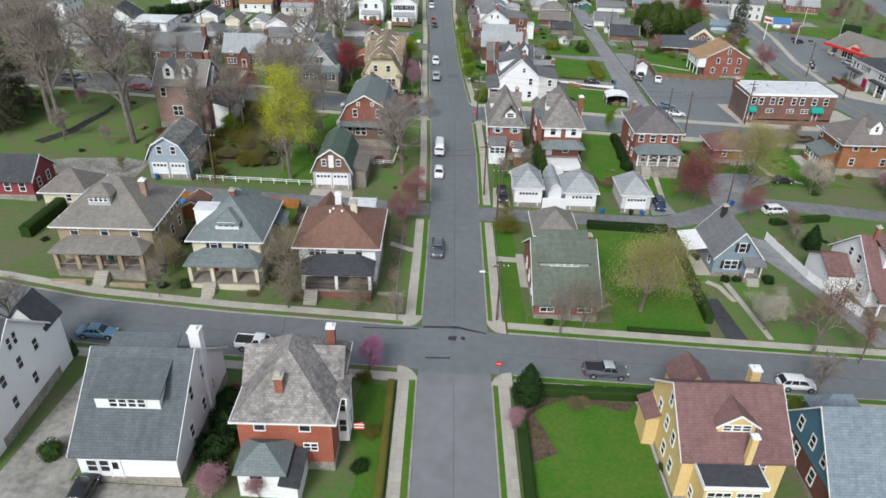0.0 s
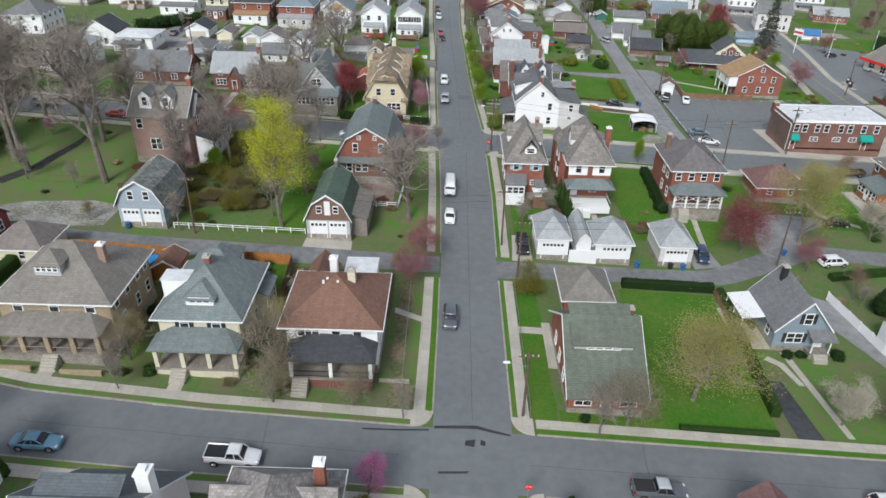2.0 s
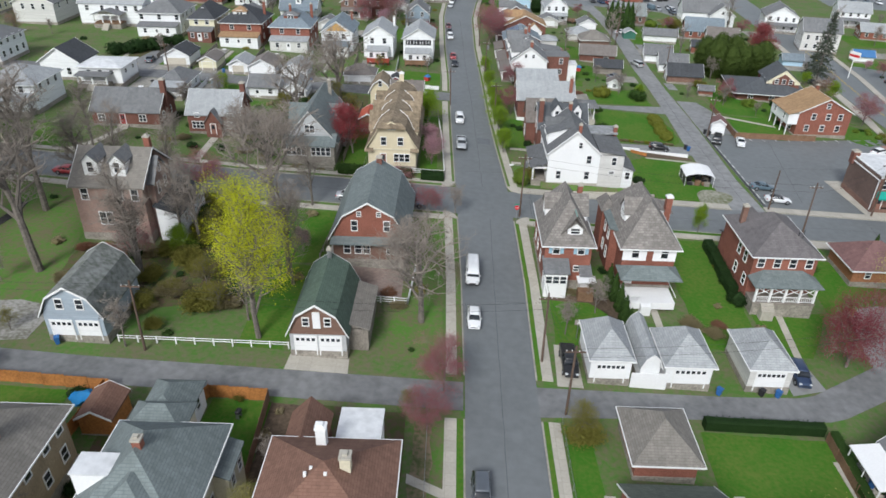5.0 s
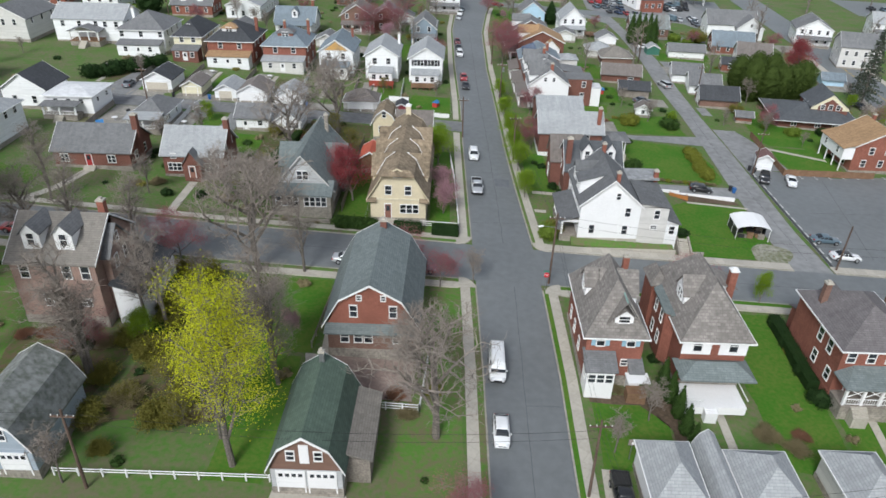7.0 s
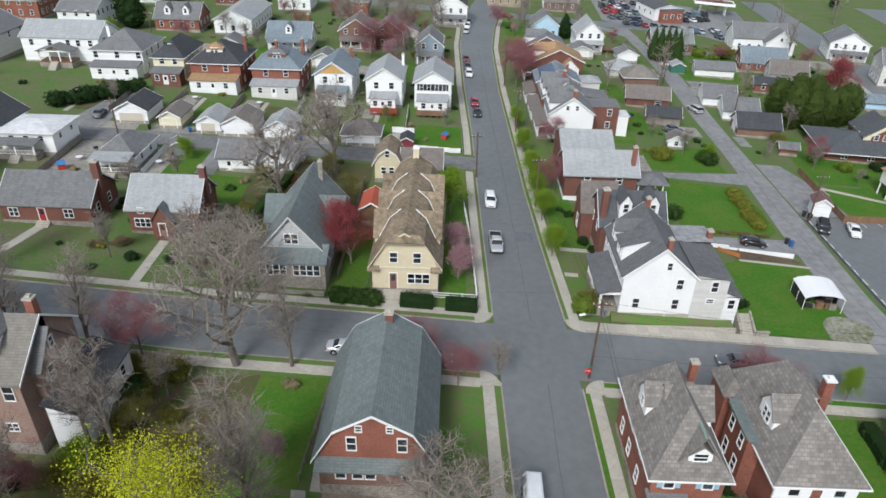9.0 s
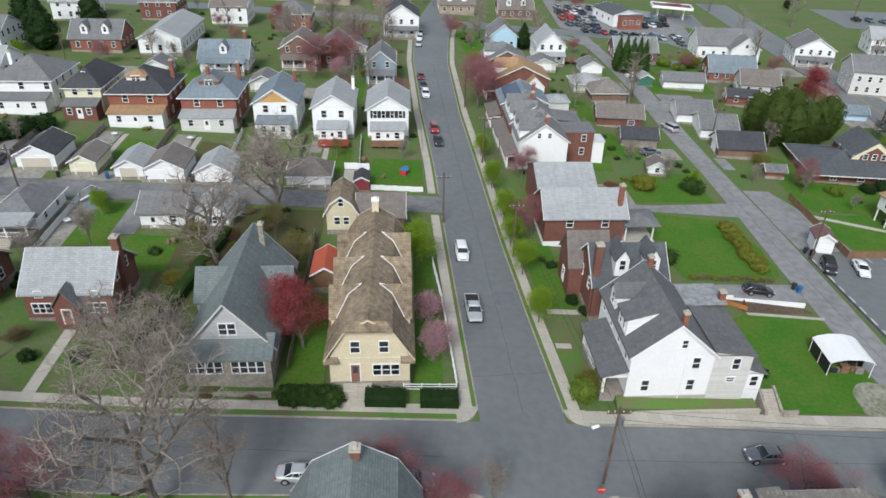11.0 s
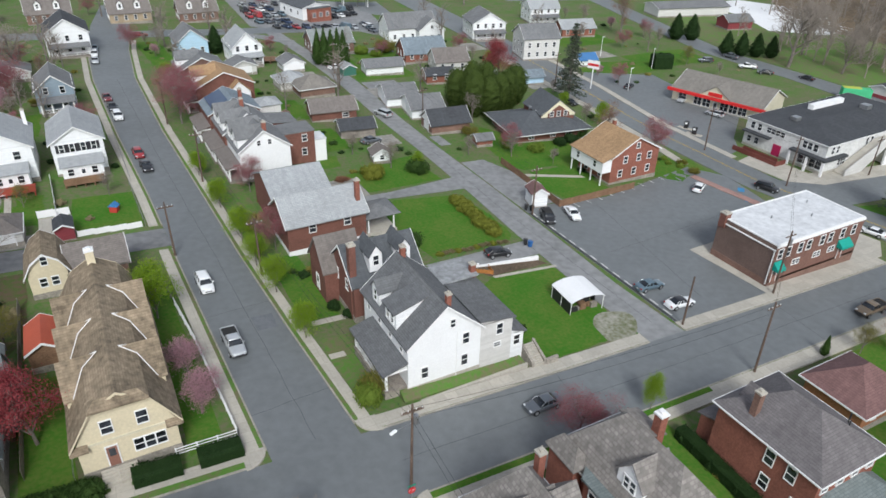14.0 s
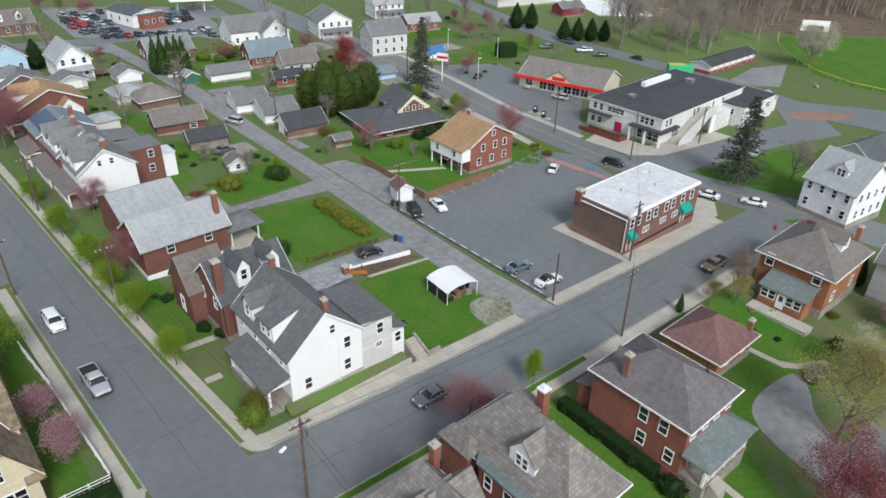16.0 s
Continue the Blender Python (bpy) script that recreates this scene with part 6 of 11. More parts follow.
def north_row():
    def row_house(label, x, y, w, d, h, wall, roofm, roof, rise, axis, pw, pm, porch_roof, n=2, up=None):
        e = house(label, x, y, w, d, h, wall, roofm, roof, rise, axis, ov=0.5, group="row of houses backing on the alley", upper=up, split=3.5)
        us = [(k - (n - 1) / 2) * w * 0.42 for k in range(n)]
        wins(e, w, d, "f", us, 5.0, 1.0, 1.4)
        wins(e, w, d, "r", (-4, -1, 3), 5.0, 0.8, 1.3)
        wins(e, w, d, "r", (-4, 2), 2.1, 0.8, 1.3)
        wins(e, w, d, "l", (-3, 2), 5.0, 0.8, 1.3)
        root = wing(e, 0, -d / 2 - 1.6, pw, 3.2, 3.0, pm, porch_roof, "shed", 0.8, hi="y+")
        for u in (-pw * 0.3, pw * 0.28):
            window(root, u, -d / 2 - 3.2, 1.9, 0, 0.9, 1.2)
        door(root, 0, -d / 2 - 3.2, 0.4, 0, WHITE)
        return e
    e = row_house("white gabled house with black shutters by the street", -15.2, 245.6, 8.4, 12.0, 6.5, SIDE_WHITE, R_LIGHT, "gable", 2.6, "y", 6.6, SIDE_WHITE, R_LIGHT, 0)
    wins(e, 8.4, 12.0, "f", (-2.6, -0.9, 0.9, 2.6), 5.2, 0.7, 1.5, shutter=BLACKSHUT)
    part("deck", boxes((-3.4, 3.0, -12.0, -9.2, 0.6, 0.85), (-3.4, 3.0, -11.95, -11.85, 0.85, 1.8), *[(-3.3 + 1.5 * k, -3.1 + 1.5 * k, -11.9, -11.7, -1.5, 0.6) for k in range(5)]), WOOD, e, "brown wooden deck")
    e = row_house("white gabled house with a red wooden deck", -26.3, 244.6, 8.2, 12.0, 6.5, SIDE_WHITE, R_LIGHT, "gable", 2.6, "y", 5.6, SIDE_WHITE, R_LIGHT, 2)
    part("deck", boxes((-2.6, 3.4, -12.2, -9.2, 0.6, 0.85), (-2.6, 3.4, -12.15, -12.05, 0.85, 1.8), *[(-2.5 + 1.4 * k, -2.3 + 1.4 * k, -12.1, -11.9, -1.5, 0.6) for k in range(5)]), plain("red_deck", (0.30, 0.06, 0.04)), e, "red painted deck")
    chimney(e, 3.6, 4.6, 6, 9.4, 0.6, WHITE)
    e = row_house("white house with a tan gable and blue-grey roof", -38.0, 246.0, 8.6, 12.4, 6.3, SIDE_WHITE, R_BLUE, "gable", 2.8, "y", 6.6, SIDE_LIGHTGREY, R_BLUE, 2)
    part("gable_panel", prism(bmesh.new(), [(-3.0, 6.4), (0, 8.5), (3.0, 6.4)], -6.26, -6.18, "y"), plain("tan_board", (0.55, 0.33, 0.12)), e)
    chimney(e, 2.8, 5.0, 6, 9.6, 0.6, BRICK)
    e = row_house("red brick double house with a grey roof and dormer", -51.4, 247.6, 11.0, 12.6, 6.4, BRICK, R_BLUE, "hip", 3.6, "x", 10.4, SIDE_LIGHTGREY, R_LIGHT, 2)
    dormer(e, 0, -3.9, 7.4, 0, 3.6, 2.6, 0.9, "hip", BRICK, R_GREY, 0.8, 2, 0.7, 0.9)
    chimney(e, -0.2, -2.6, 7, 11.4, 0.6)
    chimney(e, 4.6, 3.0, 6, 10.6, 0.7)
    e = row_house("red brick double house with half-tan half-dark roof", -65.4, 248.2, 11.6, 13.0, 6.4, BRICK, R_DARK, "hip", 3.6, "x", 10.6, SIDE_WHITE, R_TAN, 2)
    dormer(e, -0.5, -4.0, 7.4, 0, 3.4, 2.6, 0.9, "hip", WHITE, R_TAN, 0.8, 2, 0.7, 0.9)
    chimney(e, 5.0, 2.0, 6, 10.4, 0.7)
    e = row_house("cream house with a black roof", -77.2, 251.2, 7.2, 13.4, 6.2, SIDE_CREAM, R_DARK, "hip", 3.0, "y", 6.6, BRICK_DARK, R_GREY, 2)
    dormer(e, 0, -4.4, 7.0, 0, 1.8, 2.4, 0.7, "hip", WHITE, R_DARK, 0.6, 1)
    e = row_house("white house with a raised porch and grey roof", -90.0, 253.0, 12.0, 13.0, 6.4, SIDE_WHITE, R_GREY, "hip", 3.4, "x", 11.0, SIDE_WHITE, R_GREY, 3)
    chimney(e, -3.0, -2.0, 6, 10.6, 0.7, WHITE)
    e = house("long white house with a grey gable roof", -107.0, 259.0, 19.0, 11.0, 6.4, SIDE_WHITE, R_LIGHT, "gable", 3.0, "x", ov=0.3)
    wins(e, 19.0, 11.0, "f", (-7, -2.5, 2, 4.5, 7.5), 5.0, 1.0, 1.4)
    wins(e, 19.0, 11.0, "r", (-2.5, 2), 5.0, 1.0, 1.4)
    porch(e, 0, -5.5, 8.0, 4.0, 1.5, 4.0, R_GREY, "gable", 4, TRIM, floorm=WOOD, rail=WOOD, rise=1.2)
    e = house("pale grey house with a dark roof", -128.0, 258.0, 12.0, 16.0, 6.2, SIDE_LIGHTGREY, R_GREY, "gable", 3.2, "y")
    wins(e, 12.0, 16.0, "f", (-3, 0, 3), 5.0)
    wins(e, 12.0, 16.0, "r", (-5, 0, 5), 5.0)
    # garages on the alley
    def gar(label, x, y, w, d, h, wall, roofm, dw, n=1, roof="gable", dm=None):
        g = house(label, x, y, w, d, h, wall, roofm, roof, w * 0.26, "y", ov=0.3, category="garage", name="garage", group="garages on the north alley")
        for k in range(n):
            garage_door(g, (k - (n - 1) / 2) * (dw + 0.3), -d / 2, 0.1, 0, dw, 2.1, False, dm)
        return g
    gar("large white garage with a dark roof", -75.0, 221.0, 6.6, 8.0, 3.0, SIDE_WHITE, R_DARK, 4.8, dm=plain("beige_door", (0.55, 0.50, 0.42)))
    gar("cream garage with a brown roof", -66.8, 219.2, 4.4, 7.0, 2.6, SIDE_CREAM, R_WARM, 2.6, dm=SIDE_CREAM)
    gar("small white garage with a grey roof", -58.8, 218.0, 4.8, 7.0, 2.6, SIDE_WHITE, R_LIGHT, 2.8, dm=plain("beige_door", (0.55, 0.50, 0.42)))
    gar("white garage with two doors and a brown roof", -52.8, 217.8, 6.6, 7.4, 2.7, SIDE_WHITE, R_WARM, 2.5, 2)
    gar("white garage partly behind a bare tree", -44.6, 217.4, 6.2, 7.0, 2.6, SIDE_WHITE, R_LIGHT, 2.5, 2)
    gar("low grey garage by the alley", -28.6, 217.4, 7.6, 6.0, 2.5, SIDE_LIGHTGREY, R_WARM, 2.6, 2, "hip")
    g = house("white cottage with an open porch and grey roof", -68.2, 199.6, 6.4, 9.4, 3.2, SIDE_WHITE, R_GREY, "hip", 2.0, "y", rot=0)
    porch(g, 0, -4.7, 6.4, 2.8, 0.9, 3.1, R_LIGHT, "shed", 3, TRIM, rail=TRIM, rise=0.5, col_w=0.18)
    wins(g, 6.4, 9.4, "r", (-2, 2), 1.9, 0.8, 1.2)
    g = house("white garage with a grey gable roof beside a drive", -48.4, 201.4, 6.6, 6.6, 3.0, SIDE_WHITE, R_GREY, "gable", 1.8, "x", category="garage", name="garage")
    door(g, -1.4, -3.3, 0.1, 0, WHITE)
    wins(g, 6.6, 6.6, "f", (1.6,), 1.7, 0.9, 1.0)
    g = house("small white cottage with shuttered windows", -41.2, 201.6, 5.0, 6.4, 2.8, SIDE_WHITE, R_LIGHT, "gable", 1.8, "y", category="garage", name="garage")
    wins(g, 5.0, 6.4, "f", (0.8,), 1.6, 1.3, 1.1, 2, shutter=BLACKSHUT)
    e = house("white house with a black roof beside the alley", -96.0, 205.8, 9.0, 9.0, 4.4, SIDE_WHITE, R_DARK, "gable", 3.0, "y")
    wins(e, 9.0, 9.0, "f", (-2, 2), 2.0)
    e2 = house("white rendered annexe with a flat white roof", -85.6, 203.2, 9.6, 8.6, 4.4, STUCCO_WHITE, R_WHITE, "hip", 0.9, "x")
    wins(e2, 9.6, 8.6, "f", (-2.6, 0, 2.6), 3.2, 0.9, 0.8)
    wins(e2, 9.6, 8.6, "r", (-2, 2), 3.0, 0.8, 0.8)
    porch(e2, -1, -4.3, 7.0, 2.6, 1.0, 3.0, R_GREY, "shed", 3, TRIM, rail=TRIM, rise=0.3)
    e = house("pale blue-white house behind bare trees", -95.0, 184.5, 11.0, 11.0, 6.0, SIDE_WHITE, R_LIGHT, "hip", 2.6, "x")
    wins(e, 11.0, 11.0, "f", (-3, 0, 3), 4.9)
    wins(e, 11.0, 11.0, "r", (-3, 0, 3), 4.9)
    porch(e, 0, -5.5, 10.0, 2.6, 0.9, 3.2, R_LIGHT, "shed", 4, TRIM, rail=TRIM)


# -- the corner block east of the long street --
def corner_block():
    e = house("big white house on the corner with grey gabled roof", 17.5, 168.6, 9.4, 12.6, 6.0, STUCCO_WHITE, R_MIDGREY, "gable", 3.7, "y", ov=0.35, base=CONCRETE, dz=0.2)
    wins(e, 9.4, 12.6, "f", (-2.6, 2.6), 2.0, 0.8, 1.3)
    wins(e, 9.4, 12.6, "f", (2.7,), 4.8, 0.8, 1.3)
    wins(e, 9.4, 12.6, "f", (0.9,), 7.2, 0.6, 0.9)
    wins(e, 9.4, 12.6, "l", (-4.6, -1.4, 1.6, 4.6), 4.9, 0.7, 1.1)
    wins(e, 9.4, 12.6, "l", (-4, 3.6), 2.0, 0.8, 1.3)
    wing(e, 6.9, -1.2, 4.4, 10.2, 5.7, SIDE_LIGHTGREY, R_MIDGREY, "shed", 0.75, hi="x-")
    wins(e, 4.4, 10.2, "f", (0.4,), 4.6, 0.8, 1.3, cx=6.9, cy=-1.2)
    wins(e, 4.4, 10.2, "f", (0.2,), 2.6, 0.9, 0.5, cx=6.9, cy=-1.2)
    wing(e, 10.2, -3.2, 2.0, 5.4, 3.0, SIDE_WHITE, R_MIDGREY, "shed", 0.9, hi="x-")
    wins(e, 2.0, 5.4, "f", (0,), 2.0, 0.8, 1.2, cx=10.2, cy=-3.2)
    part("flat_roof", boxes((4.2, 9.4, 2.2, 6.6, 6.3, 6.5)), R_PALEFLAT, e, "pale weathered flat roof")
    part("rear_wall", boxes((4.4, 9.2, 3.9, 6.5, -1.0, 6.3)), SIDE_GREY, e)
    # a wide dormer with a lean-to roof, and a narrow gabled one behind it
    root = new("dormer")
    root.parent = e
    root.matrix_basis = pose(-4.62, -1.6, 6.0, 0, 0, 270)
    part("dormer_wall", prism(bmesh.new(), [(0, -0.4), (0, 2.1), (4.0, 3.1), (4.0, -0.4)], -1.5, 1.5, "x"), SIDE_WHITE, root)
    part("dormer_roof", roof_shed(bmesh.new(), -1.7, 1.7, -0.4, 4.4, 2.1, 3.35, 0.14), R_MIDGREY, root)
    for u in (-0.6, 0.6):
        window(root, u, 0, 1.1, 0, 0.6, 1.3)
    dormer(e, -4.5, 2.9, 5.9, 270, 1.9, 4.0, 1.3, "gable", SIDE_WHITE, R_MIDGREY, 0.8, 1, 0.7, 1.1)
    porch(e, 1.4, -4.7, 9.4, 2.8, 0.9, 3.2, R_MIDGREY, "shed", 4, TRIM, rise=0.8, ang=270, stair=None, rail=TRIM)
    chimney(e, 0.6, -5.6, 8.6, 10.4, 0.55)
    chimney(e, 9.0, 3.2, 5.0, 7.4, 0.7)
    chimney(e, 0.3, 5.6, 8.4, 10.6, 0.6)
    part("downpipe", tube(bmesh.new(), (1.5, -6.36, 0.2), (1.5, -6.36, 6.0), 0.05, 0.05), TRIM, e)
    ob = part("back_steps", flight(bmesh.new(), -0.75, 0.75, 0, 1.35, 9), CONCRETE, e)
    ob.matrix_basis = pose(12.4, -5.4, -0.9)
    for u0, u1 in ((11.35, 11.65), (13.15, 13.45)):
        part("step_wall", prism(bmesh.new(), [(-5.2, -2.0), (-5.2, 0.75), (-8.1, -0.35), (-8.3, -2.0)], u0, u1, "x"), STONE, e)
    part("retaining_wall", boxes((13.45, 15.2, -8.3, -8.0, -2.0, -0.35)), STONE, e)
    e = house("dark brick house with white dormers and a grey roof", 17.4, 182.0, 9.6, 8.4, 5.2, BRICK_DARK, R_SLATEGREY, "gable", 3.4, "x", ov=0.35)
    for u in (-1.4, 2.6):
        dormer(e, u, -3.6, 6.2, 0, 1.6, 2.6, 1.3, "gable", WHITE, R_SLATEGREY, 0.9, 1, 0.7, 1.0)
    wins(e, 9.6, 8.4, "l", (-1.8, 1.8), 4.0, 0.8, 1.3)
    chimney(e, -4.5, -3.0, 0, 9.8, 0.9, BRICK_DARK)
    wing(e, -4.0, 4.6, 5.4, 6.0, 4.6, BRICK_DARK, R_WARM, "gable", 3.4, "x")
    door(e, -6.7, 4.6, 0.6, 270, WHITE)
    e = house("brick house with a wide pale grey roof", 16.2, 201.6, 12.6, 8.0, 4.6, BRICK_DARK, R_LIGHT, "gable", 2.4, "x", ov=0.6, base=STUCCO_WHITE)
    wins(e, 12.6, 8.0, "f", (-2.4, 3.2), 3.4, 1.0, 1.2)
    wing(e, -1.0, 10.6, 9.6, 12.0, 4.6, BRICK_DARK, R_LIGHT, "gable", 2.2, "x")
    chimney(e, 5.6, -2.4, 4, 8.2, 0.7)
    root = new("porch")
    root.parent = e
    part("porch_roof", roof_hip(bmesh.new(), 9.2, -1.0, 5.6, 5.4, 2.9, 0.7, 0.3, 0.14), R_GREY, root)
    for px, py in ((7.0, -3.2), (11.4, -3.2), (11.4, 1.2)):
        part("column", boxes((px - 0.1, px + 0.1, py - 0.1, py + 0.1, -2, 2.8)), TRIM, root)
    part("porch_floor", boxes((6.6, 11.8, -3.6, 1.6, -2, 0.3)), CONCRETE, root)
    # attached houses along the street
    def terrace(label, x, y, w, d, wall, roofm, rise=3.2, gables=1, sw=True):
        t = house(label, x, y, w, d, 6.4, wall, roofm, "gable", rise, "y", ov=0.35, group="terrace along the street")
        for k in range(gables):
            yy = (k - (gables - 1) / 2) * 4.6
            dormer(t, -w / 2 + 0.1, yy, 6.2, 270, 3.0, 4.2, 1.4, "gable", WHITE, roofm, 1.3, 1, 0.8, 1.0)
        porch(t, 0, -w / 2, d - 0.4, 2.4, 0.8, 3.3, R_WARM, "shed", 4, TRIM, rise=0.7, ang=270, stair=None, rail=TRIM)
        return t
    t = terrace("end-of-terrace house with a white gable wall", 14.8, 231.6, 9.4, 10.0, STUCCO_WHITE, R_GREY, 3.4, 2)
    wins(t, 9.4, 10.0, "f", (-1.0, 1.0), 7.4, 0.6, 0.9)
    wing(t, 8.0, 3.2, 6.4, 5.4, 6.0, BRICK_DARK, R_GREY, "flat")
    wins(t, 6.4, 5.4, "f", (1.2,), 4.8, 0.9, 1.3, cx=8.0, cy=3.2)
    wins(t, 6.4, 5.4, "f", (1.0,), 2.0, 0.9, 1.3, cx=8.0, cy=3.2)
    wing(t, 12.4, 2.8, 2.4, 4.0, 3.8, WHITE, R_WHITE, "flat")
    chimney(t, 0.4, -4.2, 8, 10.9, 0.7)
    t = terrace("brick terrace house with grey roof", 14.4, 241.6, 9.4, 9.8, BRICK_DARK, R_GREY, 3.4, 2)
    wing(t, 7.6, 1.0, 5.6, 6.0, 5.4, BRICK_DARK, R_GREY, "shed", 0.8, hi="x-")
    chimney(t, 0.3, 0, 8, 11, 0.7)
    t = terrace("brick terrace house with solar panels on its roof", 14.6, 253.0, 10.4, 9.0, BRICK_DARK, R_BLUE, 2.6, 0)
    bm = bmesh.new()
    roof_shed(bm, -4.4, -1.0, -4.0, 4.0, 7.35, 8.75, 0.08, "x")
    part("solar_panel", bm, plain("solar_cells", (0.05, 0.08, 0.14), 0.25), t, "dark blue solar panels")
    wing(t, 8.0, 1.0, 5.0, 5.0, 5.8, SIDE_LIGHTGREY, R_LIGHT, "hip", 1.0)
    chimney(t, 2.0, -2.0, 7, 10, 0.7)
    t = terrace("brick house with an orange-brown roof and white gable", 17.0, 272.5, 13.0, 10.0, BRICK_DARK, R_TAN, 3.0, 1)
    wing(t, 2.6, -5.8, 5.0, 3.0, 5.2, WHITE, R_TAN, "gable", 2.4, "y")
    t = terrace("brick house with a slate grey roof", 15.0, 287.0, 11.0, 10.0, BRICK_BROWN, R_GREY, 2.8, 1)
    # lane-side sheds and garages
    e = house("brick garage with a pale hip roof", 40.6, 276.5, 9.0, 8.0, 2.8, BRICK_BROWN, R_TANGREY, rise=2.2, category="garage", name="garage")
    e = house("grey shed with a pale roof", 36.5, 283.0, 7.0, 7.0, 2.8, SIDE_LIGHTGREY, R_LIGHT, rise=1.8, category="shed", name="shed")
    e = house("brick garage with a warm grey gable roof", 38.6, 257.5, 10.4, 7.0, 2.8, BRICK_DARK, R_WARM, "gable", 2.0, "x", category="garage", name="garage", rot=-8)
    wins(e, 10.4, 7.0, "f", (2.6,), 1.4, 1.4, 1.0)
    e = house("dark wooden shed with a charcoal roof", 39.6, 245.0, 7.6, 5.4, 2.4, GREYWOOD, R_DARK, "gable", 1.4, "x", category="shed", name="shed", rot=-8)
    e = house("tiny white garden shed", 38.4, 228.6, 3.4, 3.4, 2.3, SIDE_WHITE, R_WARM, "gable", 1.0, "y", category="shed", name="shed", rot=-10)
    wins(e, 3.4, 3.4, "f", (0,), 1.4, 0.8, 0.9)
    for yy, lab in ((263.5, "long white lane garage with grey roof"), (253.5, "white lane garage joined to another")):
        e = house(lab, 58.6 if yy > 260 else 60.6, yy, 8.0, 9.6, 3.0, SIDE_WHITE, R_GREY, "gable", 2.0, "x", category="garage", name="garage", rot=-10)
        for k in (-2.4, 2.4):
            garage_door(e, -4.0, k, 0.1, 270, 2.6, 2.1, False)
    e = house("brick garage with a dark roof and white gable", 60.6, 241.6, 9.4, 6.8, 2.8, BRICK_BROWN, R_DARK, "gable", 2.4, "x", category="garage", name="garage", rot=-6)
    part("gable_panel", prism(bmesh.new(), [(-3.2, 2.5), (0, 4.8), (3.2, 2.5)], -4.8, -4.72, "x"), WHITE, e)
    garage_door(e, -4.7, 0, 0.1, 270, 2.6, 2.1, False)
    e = house("small red brick shed with a grey roof", 63.6, 229.8, 3.6, 3.0, 2.0, BRICK, R_GREY, "gable", 0.8, "x", category="shed", name="shed", rot=-10)
    e = house("low brick house with a dark overhanging roof and gables", 81.0, 233.6, 17.0, 14.0, 3.0, BRICK_DARK, R_SLATEGREY, "hip", 1.9, "x", ov=1.5, rot=-8)
    wins(e, 17.0, 14.0, "f", (-5, 0.5, 4.5), 1.7, 1.2, 1.3, 2)
    wins(e, 17.0, 14.0, "l", (-3, 3), 1.7, 1.2, 1.3, 2)
    wing(e, 3.6, 1.6, 8.4, 9.4, 5.0, BRICK_DARK, R_SLATEGREY, "gable", 3.2, "y")
    part("gable_panel", prism(bmesh.new(), [(-0.8, 4.2), (-0.8, 4.9), (3.6, 8.0), (8.0, 4.9), (8.0, 4.2)], -3.2, -3.12, "y"), SIDE_CREAM, e)
    part("gable_brick", prism(bmesh.new(), [(0.8, 4.0), (0.8, 5.0), (3.6, 6.9), (6.4, 5.0), (6.4, 4.0)], -3.28, -3.2, "y"), BRICK_DARK, e)
    for u in (1.8, 3.6, 5.4):
        window(e, u, -3.28, 4.9, 0, 0.85, 1.1)
    for u in (0.0, 3.0):
        window(e, -0.6, u, 4.3, 270, 0.9, 1.1)
    e = house("brick house with a white front and tan roof", 82.4, 206.8, 12.2, 9.8, 6.2, BRICK, R_TAN, "gable", 3.2, "y", ov=0.4)
    part("front_panel", boxes((-6.2, -6.1, -4.9, 4.9, 3.0, 6.2)), WHITE, e)
    part("overhang", boxes((-8.4, -6.2, -4.9, 4.9, 3.0, 5.6)), WHITE, e, "white overhanging upper floor")
    part("overhang_roof", roof_shed(bmesh.new(), -8.8, -5.9, -5.3, 5.3, 5.6, 6.5, 0.14, "x"), R_TAN, e)
    for yy in (-4.6, -1.6, 1.6, 4.6):
        part("column", boxes((-8.3, -8.1, yy - 0.1, yy + 0.1, -1.5, 3.0)), TRIM, e)
    for yy in (-2.6, 2.6):
        window(e, -8.4, yy, 4.4, 270, 0.8, 1.2)
    wins(e, 12.2, 9.8, "f", (-3.6, 0.0, 3.6), 2.2, 0.95, 1.4)
    wins(e, 12.2, 9.8, "f", (-2.6, 0.8, 3.6), 5.0, 0.95, 1.4)
    wins(e, 12.2, 9.8, "f", (0.2,), 7.6, 0.8, 1.1)
    wins(e, 12.2, 9.8, "l", (-2.4, 2.0), 1.7, 1.0, 1.4)
    part("patio", boxes((-9.4, -6.1, -6.0, 6.0, -1.0, 0.15)), CONCRETE, e)
    chimney(e, 0.4, 3.0, 8, 10.2, 0.6)


# a greyer white than white_stucco, for the corner building
STUCCO_GREYISH = mat("greyish_white_stucco", (0.66, 0.66, 0.65), 0.9, 0.1, 0.25, 2.0, 0.1)


